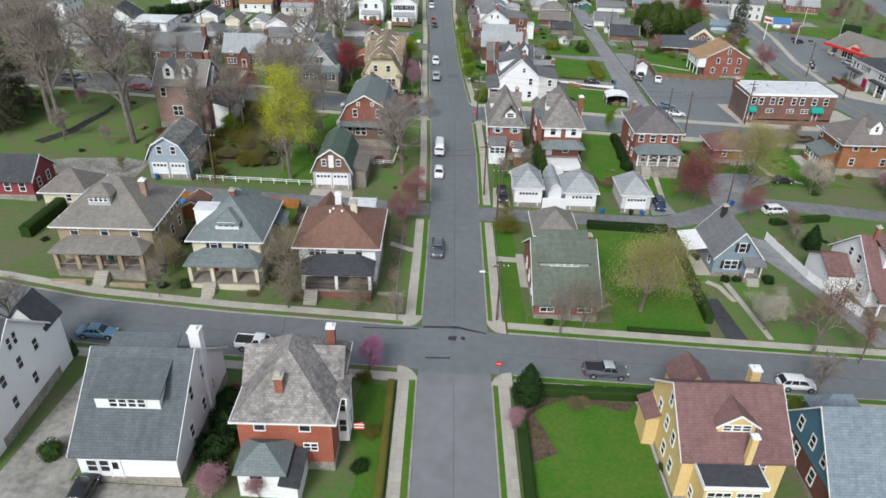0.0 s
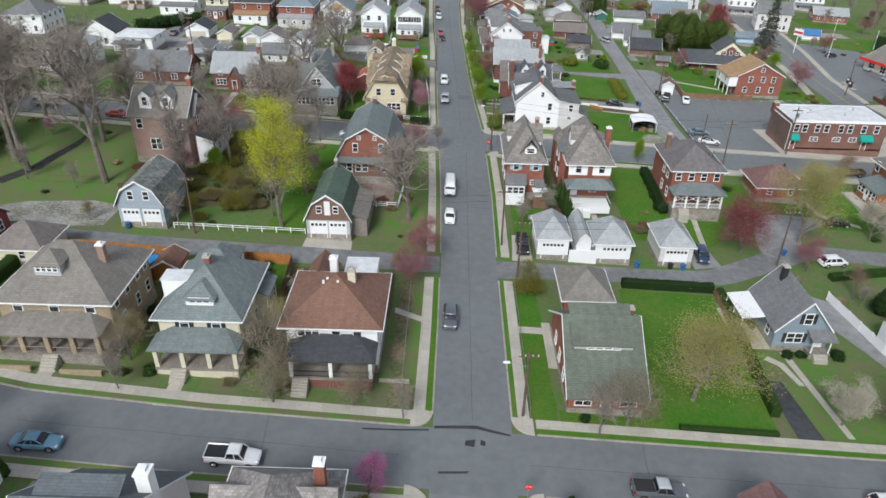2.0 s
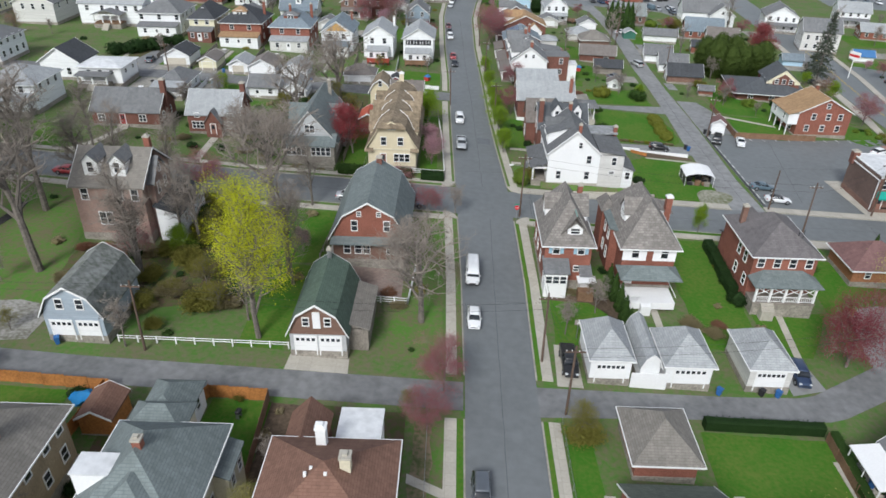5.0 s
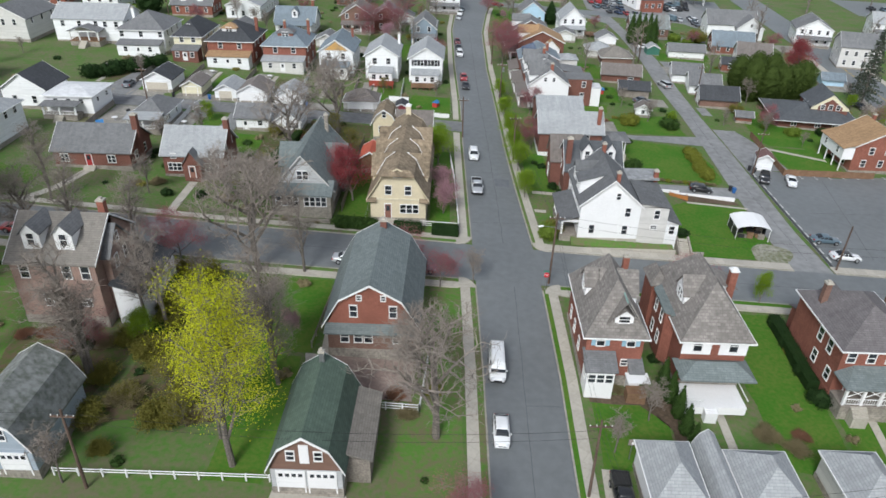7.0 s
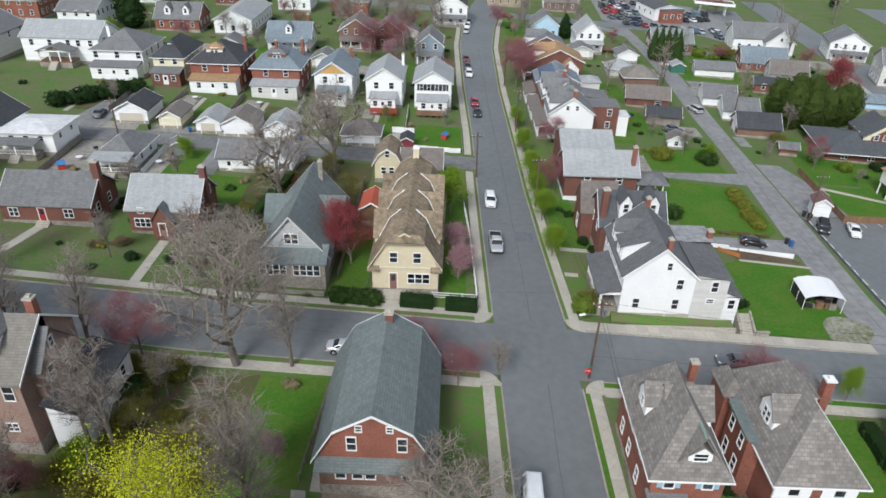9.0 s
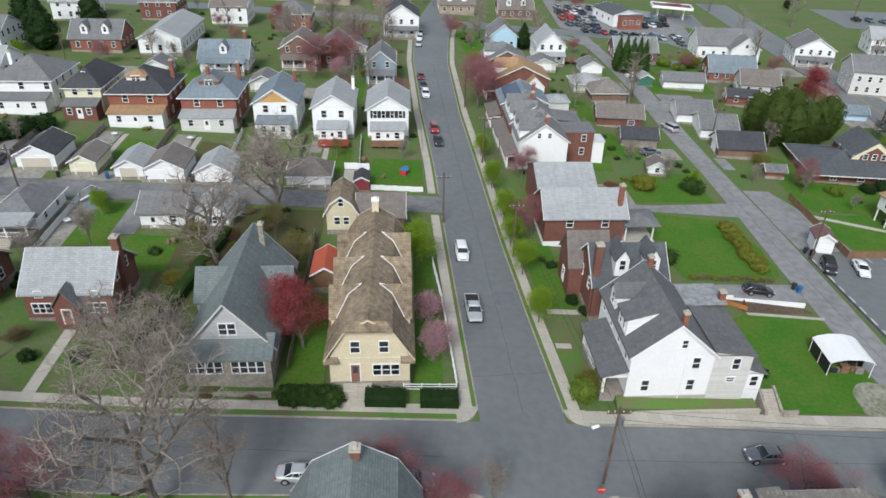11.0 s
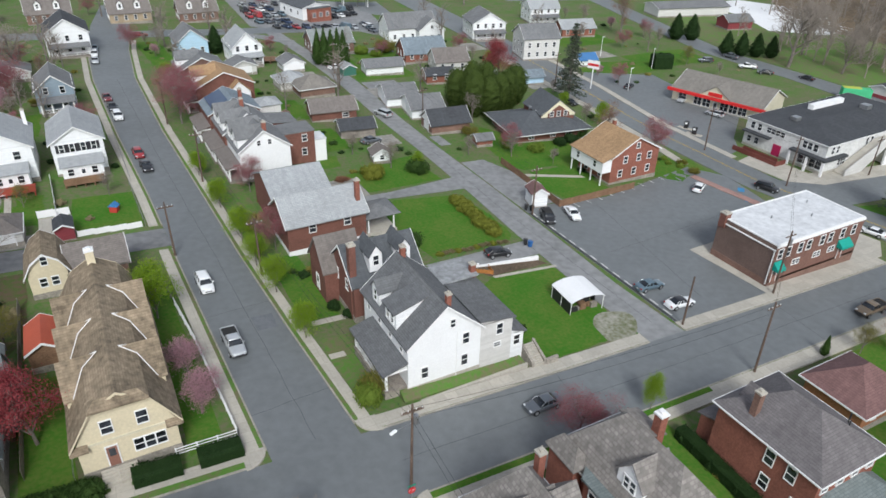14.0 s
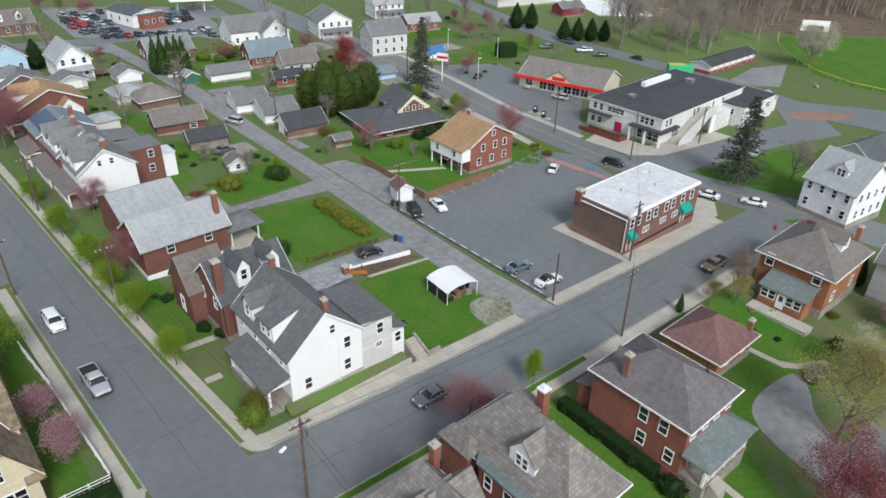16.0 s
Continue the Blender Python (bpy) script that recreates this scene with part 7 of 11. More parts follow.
def shops():
    e = house("two-storey brick shop with a worn white flat roof", 84.3, 167.6, 21.0, 11.0, 6.4, BRICK_UMBER, R_WHITE, "flat", dz=0.5, category="shop", name="shop", base=BRICK_BROWN, par=0.16, parm=TRIM)
    part("front_brick", boxes((-10.5, 10.5, -5.56, -5.5, 0.3, 6.3)), BRICK_FADED, e)
    part("cornice", boxes((-10.6, 10.6, -5.68, -5.56, 6.1, 6.4), (10.5, 10.65, -5.5, 5.5, 6.1, 6.4)), TRIM, e)
    wins(e, 21.0, 11.12, "f", (-9.4, -7.6, -4.8, -2.8, 0.4, 2.4, 5.4, 8.2), 4.9, 1.0, 1.5)
    wins(e, 21.0, 11.12, "f", (-5, 0, 3.6), 2.6, 1.6, 0.8, 2)
    wins(e, 21.0, 11.0, "r", (-3, 0, 3), 4.9, 1.0, 1.5)
    door(e, -9.4, -5.57, 0.3, 0)
    door(e, 6.4, -5.57, 0.3, 0)
    teal = plain("teal_canvas", (0.01, 0.30, 0.24))
    for u, w in ((-9.4, 1.8), (6.4, 2.8)):
        part("awning", prism(bmesh.new(), [(-5.57, 2.5), (-5.57, 3.7), (-6.7, 2.8), (-6.7, 2.5)], u - w / 2, u + w / 2, "x"), teal, e, "teal canvas awning")
    part("gutter", boxes((-10.72, -10.52, -5.5, 5.4, 5.6, 5.75)), TRIM, e)
    part("downpipe", boxes((-10.68, -10.55, -5.4, -5.27, 0.0, 5.7)), TRIM, e)
    chimney(e, -10.4, 4.6, 5.0, 7.2, 1.2, BRICK_DARK)
    for vx, vy in ((-4.0, 1.0), (2.6, -1.4), (6.2, 2.2)):
        part("roof_vent", tube(bmesh.new(), (vx, vy, 6.4), (vx, vy, 7.0), 0.12, 0.12, 8), METAL, e)
    e = house("white two-storey corner building with a black flat roof", 143.0, 199.4, 39.0, 20.4, 6.4, STUCCO_GREYISH, R_DARK, "hip", 0.9, "x", ov=0.3, rot=2, category="building", name="building", base=CONCRETE)
    wins(e, 39.0, 20.4, "l", (-8.4, -6.6, 5.0, 6.2, 7.6), 5.0, 1.0, 1.4)
    wins(e, 39.0, 20.4, "l", (-8.6, -6.6), 1.9, 1.0, 1.3)
    wins(e, 39.0, 20.4, "l", (7.0,), 1.8, 5.6, 1.7, 4)
    wins(e, 39.0, 20.4, "l", (-2.4,), 5.1, 4.6, 1.1, 4)
    wins(e, 39.0, 20.4, "f", (-17.5, -15.8, -5.2, -3.4, 4.0, 9.0), 5.0, 0.9, 1.5)
    wins(e, 39.0, 20.4, "f", (-13.0,), 1.9, 2.6, 1.4, 3)
    part("pent_roof", boxes((-21.2, -19.5, -11.3, -2.6, 3.3, 3.7)), R_DARK, e, "dark pent roof over the front windows")
    part("pent_roof", boxes((-21.0, -19.5, 3.0, 10.0, 3.5, 3.8)), R_DARK, e)
    part("pent_roof", boxes((-19.5, -13.0, -11.4, -10.2, 3.3, 3.7)), R_DARK, e)
    for yy in (-10.9, -7.0, -2.8):
        part("pier", boxes((-21.0, -20.6, yy - 0.25, yy + 0.25, -1.5, 3.3)), WHITE, e)
    part("red_door", boxes((-19.62, -19.5, 0.2, 2.2, 0.3, 2.7)), plain("magenta_door", (0.42, 0.02, 0.09)), e, "bright red door")
    part("ramp", boxes((-25.0, -21.7, -3.0, 8.4, -0.8, 0.3), (-25.1, -24.9, -3.1, 8.5, 0.3, 1.3), (-25.0, -21.7, -3.1, -2.95, 0.3, 1.3), (-23.2, -23.1, -2.0, 7.0, 0.3, 1.3)), plain("red_brown_ramp", (0.16, 0.05, 0.04)), e, "red-brown wooden ramp")
    part("outside_stair", prism(bmesh.new(), [(-15.5, -1.5), (-15.5, 0.4), (-3.0, 5.4), (0.6, 5.4), (0.6, 4.2), (-3.0, 4.2), (-12.5, -1.5)], -13.0, -10.6, "y"), CONCRETE, e, "solid outside staircase")
    part("stair_side", prism(bmesh.new(), [(-15.6, -1.5), (-15.6, 1.3), (-3.0, 6.3), (0.8, 6.3), (0.8, 4.0), (-2.6, 4.0), (-12.0, -1.5)], -13.2, -13.0, "y"), SIDE_LIGHTGREY, e, "pale stair parapet")
    part("stair_pier", boxes((-1.0, 0.8, -13.1, -12.7, -1.5, 4.1)), STUCCO_WHITE, e)
    for yy in (-13.9,):
        part("link_wall", boxes((0.8, 9.0, yy + 0.9, -10.2, -1.5, 3.6)), STUCCO_GREYISH, e)
    wing(e, 18.0, -11.6, 17.0, 9.0, 4.4, STUCCO_GREYISH, R_DARK, "flat")
    wins(e, 17.0, 9.0, "f", (-5.0, 0.0, 5.0), 2.6, 2.4, 1.2, 3, cx=18.0, cy=-11.6)
    wins(e, 17.0, 9.0, "l", (0.5,), 2.8, 2.6, 1.3, 3, cx=18.0, cy=-11.6)
    wing(e, 29.0, -12.0, 5.0, 6.0, 2.6, SIDE_CREAM, R_LIGHT, "gable", 1.2, "x")
    part("roof_light", boxes((-3.0, 9.0, 5.2, 6.6, 6.8, 7.9)), WHITE, e)
    part("roof_unit", bevelled(boxes((7.4, 9.4, -1.6, 0.4, 7.2, 8.2))), METAL, e)
    part("roof_unit", bevelled(boxes((-14.4, -12.6, 1.6, 3.2, 7.0, 7.8))), METAL, e)
    e = house("petrol station shop with a red canopy band", 143.0, 231.6, 25.0, 14.0, 4.2, STUCCO_CREAM, R_TANGREY, "gable", 3.2, "x", ov=0.8, rot=-73, category="shop", name="shop", base=CONCRETE)
    red = plain("red_fascia", (0.62, 0.03, 0.03))
    part("fascia", boxes((-13.6, 13.6, -8.6, -8.1, 3.1, 3.9)), red, e, "red fascia band")
    part("front_gable", prism(bmesh.new(), [(-4.4, 3.9), (0, 6.8), (4.4, 3.9)], -8.2, -2.5, "y"), STUCCO_CREAM, e)
    bm = bmesh.new()
    roof_profile(bm, 0, -5.0, 6.4, "y", gable_prof(8.8, 4.0, 2.95, 0.3), 0.14, 0.3)
    part("front_gable_roof", bm, R_TANGREY, e)
    part("sign_board", boxes((-1.9, 1.9, -8.34, -8.2, 4.15, 5.1)), red, e, "plain red sign board")
    wins(e, 25.0, 14.0, "f", (-9.5, -5, -2.5, 2.5, 5, 7.5), 1.7, 2.1, 2.2, 2)
    door(e, 0, -7.0, 0.2, 0, METAL)
    e = house("white house with many windows beside the main road", 122.8, 147.4, 12.0, 9.6, 6.0, SIDE_WHITE, R_LIGHT, "gable", 4.4, "y", ov=0.3, rot=-8)
    wins(e, 12.0, 9.6, "l", (-3.6, -1.2, 1.2, 3.6), 4.9, 0.8, 1.3)
    wins(e, 12.0, 9.6, "l", (-3.6, 1.2, 3.6), 2.0, 0.8, 1.3)
    wins(e, 12.0, 9.6, "f", (-3.6, -1.2, 1.4, 4), 4.9, 0.8, 1.3)
    wins(e, 12.0, 9.6, "f", (-3.6, -1.2, 1.4, 4), 2.0, 0.8, 1.3)
    dormer(e, -4.0, -0.2, 6.9, 270, 2.2, 3.4, 1.1, "gable", WHITE, R_LIGHT, 0.9, 2, 0.6, 1.0)
    e = house("grey house with a dark roof behind the white one", 147.5, 152.5, 13.0, 9.0, 4.4, SIDE_GREY, R_SLATEGREY, "gable", 2.6, "x", ov=0.3, rot=-8)
    wins(e, 13.0, 9.0, "l", (-2, 2), 2.2, 0.9, 1.3)
    wins(e, 13.0, 9.0, "f", (-4, 0, 4), 2.2, 0.9, 1.3)
    e = house("grey house with a steep roof near the orange brick one", 101.0, 126.0, 11.0, 12.0, 6.2, SIDE_GREY, R_GREY, "gable", 4.4, "y", ov=0.4)
    wins(e, 11.0, 12.0, "l", (-3, 0, 3), 5.0)
    wins(e, 11.0, 12.0, "f", (-2.5, 2.5), 5.0)
    e = house("low sports pavilion with a dark roof and red base", 206.5, 218.6, 29.0, 6.4, 3.0, SIDE_LIGHTGREY, R_DARK, "gable", 1.2, "x", rot=0, category="pavilion", name="pavilion", base=SIDE_RED, found=1.2)
    for k in range(7):
        garage_door(e, -11.4 + 3.8 * k, -3.2, 0.1, 0, 2.4, 2.3, False)


# -- farther houses --
def far_houses():
    e = house("cross wing of the large white house", 97.4, 321.6, 9.0, 6.0, 4.8, SIDE_WHITE, R_GREY, "gable", 3.6, "y", -6, ov=0.4)
    wins(e, 9.0, 6.0, "f", (-2.6, 0, 2.6), 2.2, 1.1, 1.5)
    wins(e, 9.0, 6.0, "f", (0,), 5.6, 0.8, 1.0)
    e = house("row of white block garages far off", 66.0, 290.0, 11.0, 6.0, 2.8, SIDE_WHITE, R_GREY, "gable", 1.6, "x", -8, category="garage", name="garage")
    for u in (-3.4, 0, 3.4):
        garage_door(e, u, -3.0, 0.1, 0, 2.6, 2.1, False)
    e = house("red brick garage behind the evergreens", 88.0, 270.0, 7.0, 6.0, 2.8, BRICK, R_GREY, "gable", 1.6, "x", -8, category="garage", name="garage")
    e = house("pale blue shed beside the main road", 103.0, 268.0, 6.0, 5.0, 2.6, SIDE_SKY, R_BLUE, "gable", 1.4, "x", -10, category="shed", name="shed")
    house("low white shed with a blue sheet roof", 131.5, 279.0, 6.0, 5.0, 2.6, SIDE_WHITE, plain("blue_sheet_roof", (0.06, 0.17, 0.36)), "gable", 1.4, "x", -12, category="shed", name="shed")
    e = house("long grey works building beside a pale yard", 228.0, 330.0, 34.0, 12.0, 4.0, SIDE_LIGHTGREY, R_GREY, "gable", 1.6, "x", -14, category="building", name="building")
    e = house("dark red barn shed beside a pale yard", 226.0, 302.0, 11.0, 8.0, 3.6, SIDE_RED, R_GREY, "gable", 2.0, "x", -14, category="shed", name="shed")
    for x, y, w, lab in ((28.0, 300.0, 7.0, "small grey garage among gardens"), (42.0, 300.0, 6.0, "small white garage among gardens"), (-45.0, 268.0, 6.0, "small grey garage behind houses"), (-72.0, 276.0, 6.0, "small pale garage behind houses"), (-26.0, 306.0, 7.0, "low grey garage behind houses")):
        g = house(lab, x, y, w, 6.4, 2.6, SIDE_LIGHTGREY if "grey" in lab else SIDE_WHITE, R_GREY, "gable", 1.5, "y", category="garage", name="garage")
        garage_door(g, 0, -3.2, 0.1, 0, w * 0.6, 2.1, False)
    def plainhouse(label, x, y, w, d, h, wall, roofm, roof="gable", rise=3.0, axis="y", rot=0, n=3, por=None, dor=0):
        e = house(label, x, y, w, d, h, wall, roofm, roof, rise, axis, rot, ov=0.4)
        for side, span in (("f", w), ("r", d), ("l", d)):
            k = max(1, round(span / 3.4))
            us = [(i - (k - 1) / 2) * span / (k + 0.3) for i in range(k)]
            if h > 5:
                wins(e, w, d, side, us, 5.0, 0.9, 1.4)
            wins(e, w, d, side, us, 2.1, 0.9, 1.4)
        if por:
            porch(e, 0, -d / 2, w * 0.9, 2.4, 0.7, 3.0, por, "shed", 4, TRIM, rise=0.7, rail=TRIM, stair=None)
        for i in range(dor):
            u = (i - (dor - 1) / 2) * w / (dor + 0.4)
            dormer(e, u, -d / 2 + 1.0, h + 0.8, 0, 1.6, 2.4, 1.2, "gable", WHITE, roofm, 0.8, 1, 0.7, 1.0)
        return e
    e = plainhouse("grey-roofed bungalow with a small front dormer", -57.0, 283.5, 12.0, 9.0, 3.6, SIDE_WHITE, R_BLUE, "gable", 3.6, "x", por=R_BLUE, dor=1)
    chimney(e, 4.6, 2.0, 4, 8.6, 0.8)
    plainhouse("long white house with a pale metal roof", -76.0, 303.0, 11.0, 24.0, 4.6, SIDE_WHITE, R_LIGHT, "gable", 2.4, "y")
    plainhouse("brick cape with two dormers", -92.5, 296.0, 13.0, 10.0, 3.8, BRICK, R_GREY, "gable", 3.8, "x", dor=2)
    plainhouse("dark brown shingled house", -39.0, 291.0, 10.0, 10.0, 5.4, SIDE_BROWN, R_WARM, "gable", 3.2, "y", por=R_WARM)
    plainhouse("dark brick house among bare trees", -30.0, 293.5, 8.0, 10.0, 5.4, BRICK_DARK, R_GREY, "gable", 3.0, "y")
    plainhouse("small blue-grey gabled house by the street", -17.6, 282.0, 7.6, 11.0, 5.4, SIDE_BLUEGREY, R_GREY, "gable", 3.0, "y", por=R_GREY)
    plainhouse("tall white gabled house near the far crossing", -12.5, 333.0, 11.0, 14.0, 6.6, SIDE_WHITE, R_DARK, "gable", 3.6, "y", por=R_GREY)
    plainhouse("pale blue gabled house", 19.0, 324.0, 8.6, 11.0, 4.6, SIDE_SKY, R_GREY, "gable", 3.4, "y")
    plainhouse("white house with a pale roof beside the lane", 31.6, 311.6, 8.6, 11.0, 5.4, SIDE_WHITE, R_LIGHT, "gable", 4.0, "y", por=R_LIGHT)
    plainhouse("brick house with a pale green-grey roof", 60.2, 318.6, 13.0, 11.0, 3.6, BRICK_BROWN, shingle("shingle_pale_green_grey", (0.24, 0.262, 0.258)), "gable", 3.4, "x", -4)
    plainhouse("large white house with grey cross gables", 92.4, 328.2, 17.0, 11.0, 5.0, SIDE_WHITE, R_GREY, "gable", 4.0, "x", -6)
    e = plainhouse("brick house with a blue-grey roof", 84.6, 302.0, 13.0, 11.0, 3.2, BRICK, R_BLUE, "gable", 3.6, "x", -10)
    plainhouse("house with a tan roof and tall chimney", 86.8, 288.2, 10.0, 9.0, 3.6, SIDE_LIGHTGREY, R_WARM, "gable", 3.0, "x", -12)
    plainhouse("small brick garage with a dark roof", 77.6, 277.4, 8.0, 6.0, 2.8, BRICK, R_DARK, "gable", 1.4, "x", -12)
    plainhouse("white house with a wooden porch by the main road", 121.0, 324.0, 12.0, 13.0, 6.0, SIDE_WHITE, R_GREY, "gable", 3.4, "y", -14, por=R_GREY)
    plainhouse("tall grey shingled house with many windows", 122.4, 293.6, 12.0, 11.0, 7.2, SIDE_LIGHTGREY, R_GREY, "gable", 3.4, "x", -14)
    plainhouse("white house beyond the main road", 157.0, 340.0, 12.0, 11.0, 6.0, SIDE_WHITE, R_LIGHT, "gable", 3.2, "x", -14, por=R_GREY)
    plainhouse("brick bungalow with a pale roof beyond the main road", 155.5, 315.5, 13.0, 9.0, 3.4, BRICK, R_LIGHT, "gable", 2.4, "x", -14)
    for k, (x, lab) in enumerate(((-60, "stone cape with white dormers"), (-38, "brick cape with white dormers"), (-16, "stone cape with twin dormers"), (8, "brick cape with twin dormers"), (30, "grey stone cape with dormers"))):
        plainhouse(lab, x, 372.0 - 0.05 * x, 13.0, 9.0, 3.8, (BRICK_BROWN, BRICK_TAN)[k % 2], R_WARM, "gable", 3.6, "x", dor=2)
    e = house("workshop of brick and white block in a yard", 69.4, 371.0, 11.0, 17.0, 5.0, STUCCO_WHITE, R_SLATEGREY, "gable", 1.4, "y", 12, ov=0.3, category="workshop", name="workshop")
    wing(e, 0.8, -9.6, 9.0, 2.4, 4.6, BRICK, R_SLATEGREY, "flat")
    wins(e, 9.0, 2.4, "f", (-2.8, 0, 2.8), 2.4, 1.2, 1.4, cx=0.8, cy=-9.6)
    wins(e, 11.0, 17.0, "l", (-5, 0, 5), 2.8, 1.2, 1.2)
    g = thing("forecourt_canopy", "flat white-edged canopy on posts beyond the yard", "canopy", slope_pose(96.0, 386.0, -12))
    part("canopy_roof", boxes((-7.6, 7.6, -4.0, 4.0, 4.3, 4.9)), plain("canopy_red_brown", (0.15, 0.08, 0.07)), g)
    part("fascia", boxes((-8, 8, -4.4, -4.0, 4.2, 5.2), (-8, 8, 4.0, 4.4, 4.2, 5.2), (-8, -7.6, -4.0, 4.0, 4.2, 5.2), (7.6, 8, -4.0, 4.0, 4.2, 5.2)), WHITE, g)
    for u, v in ((-5, -2), (5, -2), (-5, 2), (5, 2)):
        part("post", boxes((u - 0.15, u + 0.15, v - 0.15, v + 0.15, -0.3, 4.3)), WHITE, g)
    g = thing("deck", "red-brown wooden deck beside a white house", "deck", slope_pose(38.0, 309.0, 0))
    part("deck_floor", boxes((-2.6, 2.6, -2.4, 2.4, 0.8, 1.0)), WOOD, g)
    for u in (-2.5, 0, 2.5):
        part("post", boxes((u - 0.08, u + 0.08, -2.4, -2.24, -0.4, 2.0)), WOOD, g)
    part("rail", boxes((-2.6, 2.6, -2.4, -2.3, 1.9, 2.0), (-2.6, 2.6, -2.4, -2.3, 1.4, 1.5), (2.5, 2.6, -2.3, 2.4, 1.9, 2.0)), WOOD, g)
    for k, (x, y, wall, roofm) in enumerate(((-118, 290, SIDE_WHITE, R_GREY), (-140, 300, BRICK, R_DARK), (-112, 330, SIDE_WHITE, R_LIGHT), (-88, 336, BRICK_DARK, R_GREY), (-66, 334, SIDE_WHITE, R_WARM), (-46, 330, BRICK, R_GREY), (-150, 262, SIDE_CREAM, R_GREY), (-120, 215, SIDE_WHITE, R_GREY), (-140, 208, SIDE_LIGHTGREY, R_DARK))):
        plainhouse(("white house with a grey roof behind bare trees", "brick house with a dark roof behind bare trees")[wall in (BRICK, BRICK_DARK)], x, y, 11.0, 12.0, 5.8, wall, roofm, ("gable", "hip")[k % 2], 3.0, "xy"[k % 2])


for build in (straw_house, grey_bungalow, north_row, corner_block, shops, far_houses):
    build()


# ---- planting ----
def leaf_mat(name, col, col2, rough=0.75):
    m = bpy.data.materials.new(name)
    MATS[name] = m
    m.use_nodes = True
    ns, ln = m.node_tree.nodes, m.node_tree.links
    b = ns["Principled BSDF"]
    b.inputs["Roughness"].default_value, b.inputs["Specular IOR Level"].default_value = rough, 0.15
    geo = ns.new("ShaderNodeNewGeometry")
    n1 = ns.new("ShaderNodeTexNoise")
    n1.inputs["Scale"].default_value, n1.inputs["Detail"].default_value = 0.7, 3.0
    ln.new(geo.outputs["Position"], n1.inputs["Vector"])
    av = ns.new("ShaderNodeMath")
    av.operation = "MULTIPLY_ADD"
    av.inputs[1].default_value = 0.6
    ln.new(geo.outputs["Random Per Island"], av.inputs[0])
    half = ns.new("ShaderNodeMath")
    half.operation = "MULTIPLY"
    half.inputs[1].default_value = 0.6
    ln.new(n1.outputs["Fac"], half.inputs[0])
    ln.new(half.outputs[0], av.inputs[2])
    mix = ns.new("ShaderNodeMix")
    mix.data_type = "RGBA"
    mix.inputs["A"].default_value, mix.inputs["B"].default_value = (*col, 1), (*col2, 1)
    ln.new(av.outputs[0], mix.inputs["Factor"])
    ln.new(mix.outputs["Result"], b.inputs["Base Color"])
    thin = ns.new("ShaderNodeBsdfTranslucent")
    ln.new(mix.outputs["Result"], thin.inputs["Color"])
    both = ns.new("ShaderNodeMixShader")
    both.inputs[0].default_value = 0.35
    ln.new(b.outputs[0], both.inputs[1])
    ln.new(thin.outputs[0], both.inputs[2])
    ln.new(both.outputs[0], ns["Material Output"].inputs["Surface"])
    return m


BARK = mat("bark_grey", (0.18, 0.157, 0.138), 0.95, 0.25, 0.8, 6.0, 0.4)
TWIG = mat("twig_brown", (0.265, 0.228, 0.198), 0.95, 0.15, 0.5, 4.0, 0.0)
L_YELLOW = leaf_mat("leaf_yellow_green", (0.40, 0.47, 0.02), (0.62, 0.62, 0.035))
L_BUD = leaf_mat("leaf_buds", (0.30, 0.285, 0.085), (0.40, 0.36, 0.13))
L_TANBUD = leaf_mat("leaf_tan_buds", (0.29, 0.24, 0.15), (0.23, 0.20, 0.10))
L_ORANGE = leaf_mat("leaf_orange_buds", (0.30, 0.15, 0.09), (0.22, 0.12, 0.08))
L_PINK = leaf_mat("blossom_magenta", (0.60, 0.16, 0.40), (0.46, 0.12, 0.30))
L_PALEPINK = leaf_mat("blossom_pale_pink", (0.58, 0.36, 0.40), (0.38, 0.20, 0.24))
L_RED = leaf_mat("leaf_wine_red", (0.37, 0.085, 0.09), (0.26, 0.05, 0.06))
L_WINE = leaf_mat("leaf_dark_wine", (0.32, 0.085, 0.1), (0.22, 0.055, 0.068))
L_REDBUD = leaf_mat("leaf_red_buds", (0.40, 0.15, 0.17), (0.27, 0.10, 0.115))
L_WHITE = leaf_mat("blossom_white", (0.66, 0.62, 0.54), (0.45, 0.42, 0.32))
L_GREEN = leaf_mat("leaf_spring_green", (0.11, 0.19, 0.025), (0.18, 0.24, 0.04))
L_LIME = leaf_mat("leaf_lime", (0.14, 0.26, 0.02), (0.24, 0.35, 0.03))
L_OLIVE = leaf_mat("leaf_olive", (0.145, 0.155, 0.03), (0.23, 0.205, 0.05))
L_GOLD = leaf_mat("leaf_golden_green", (0.13, 0.15, 0.02), (0.20, 0.215, 0.035))
L_DULL = leaf_mat("needle_dull_olive", (0.075, 0.085, 0.04), (0.13, 0.13, 0.07))
L_DARK = leaf_mat("leaf_dark_green", (0.013, 0.034, 0.01), (0.03, 0.064, 0.018))
L_DARKYEW = leaf_mat("leaf_screen_green", (0.04, 0.07, 0.014), (0.078, 0.115, 0.026))
L_YEW = leaf_mat("leaf_yew", (0.025, 0.06, 0.014), (0.052, 0.098, 0.022))
L_SPRUCE = leaf_mat("needle_blue_green", (0.05, 0.072, 0.05), (0.10, 0.122, 0.088))


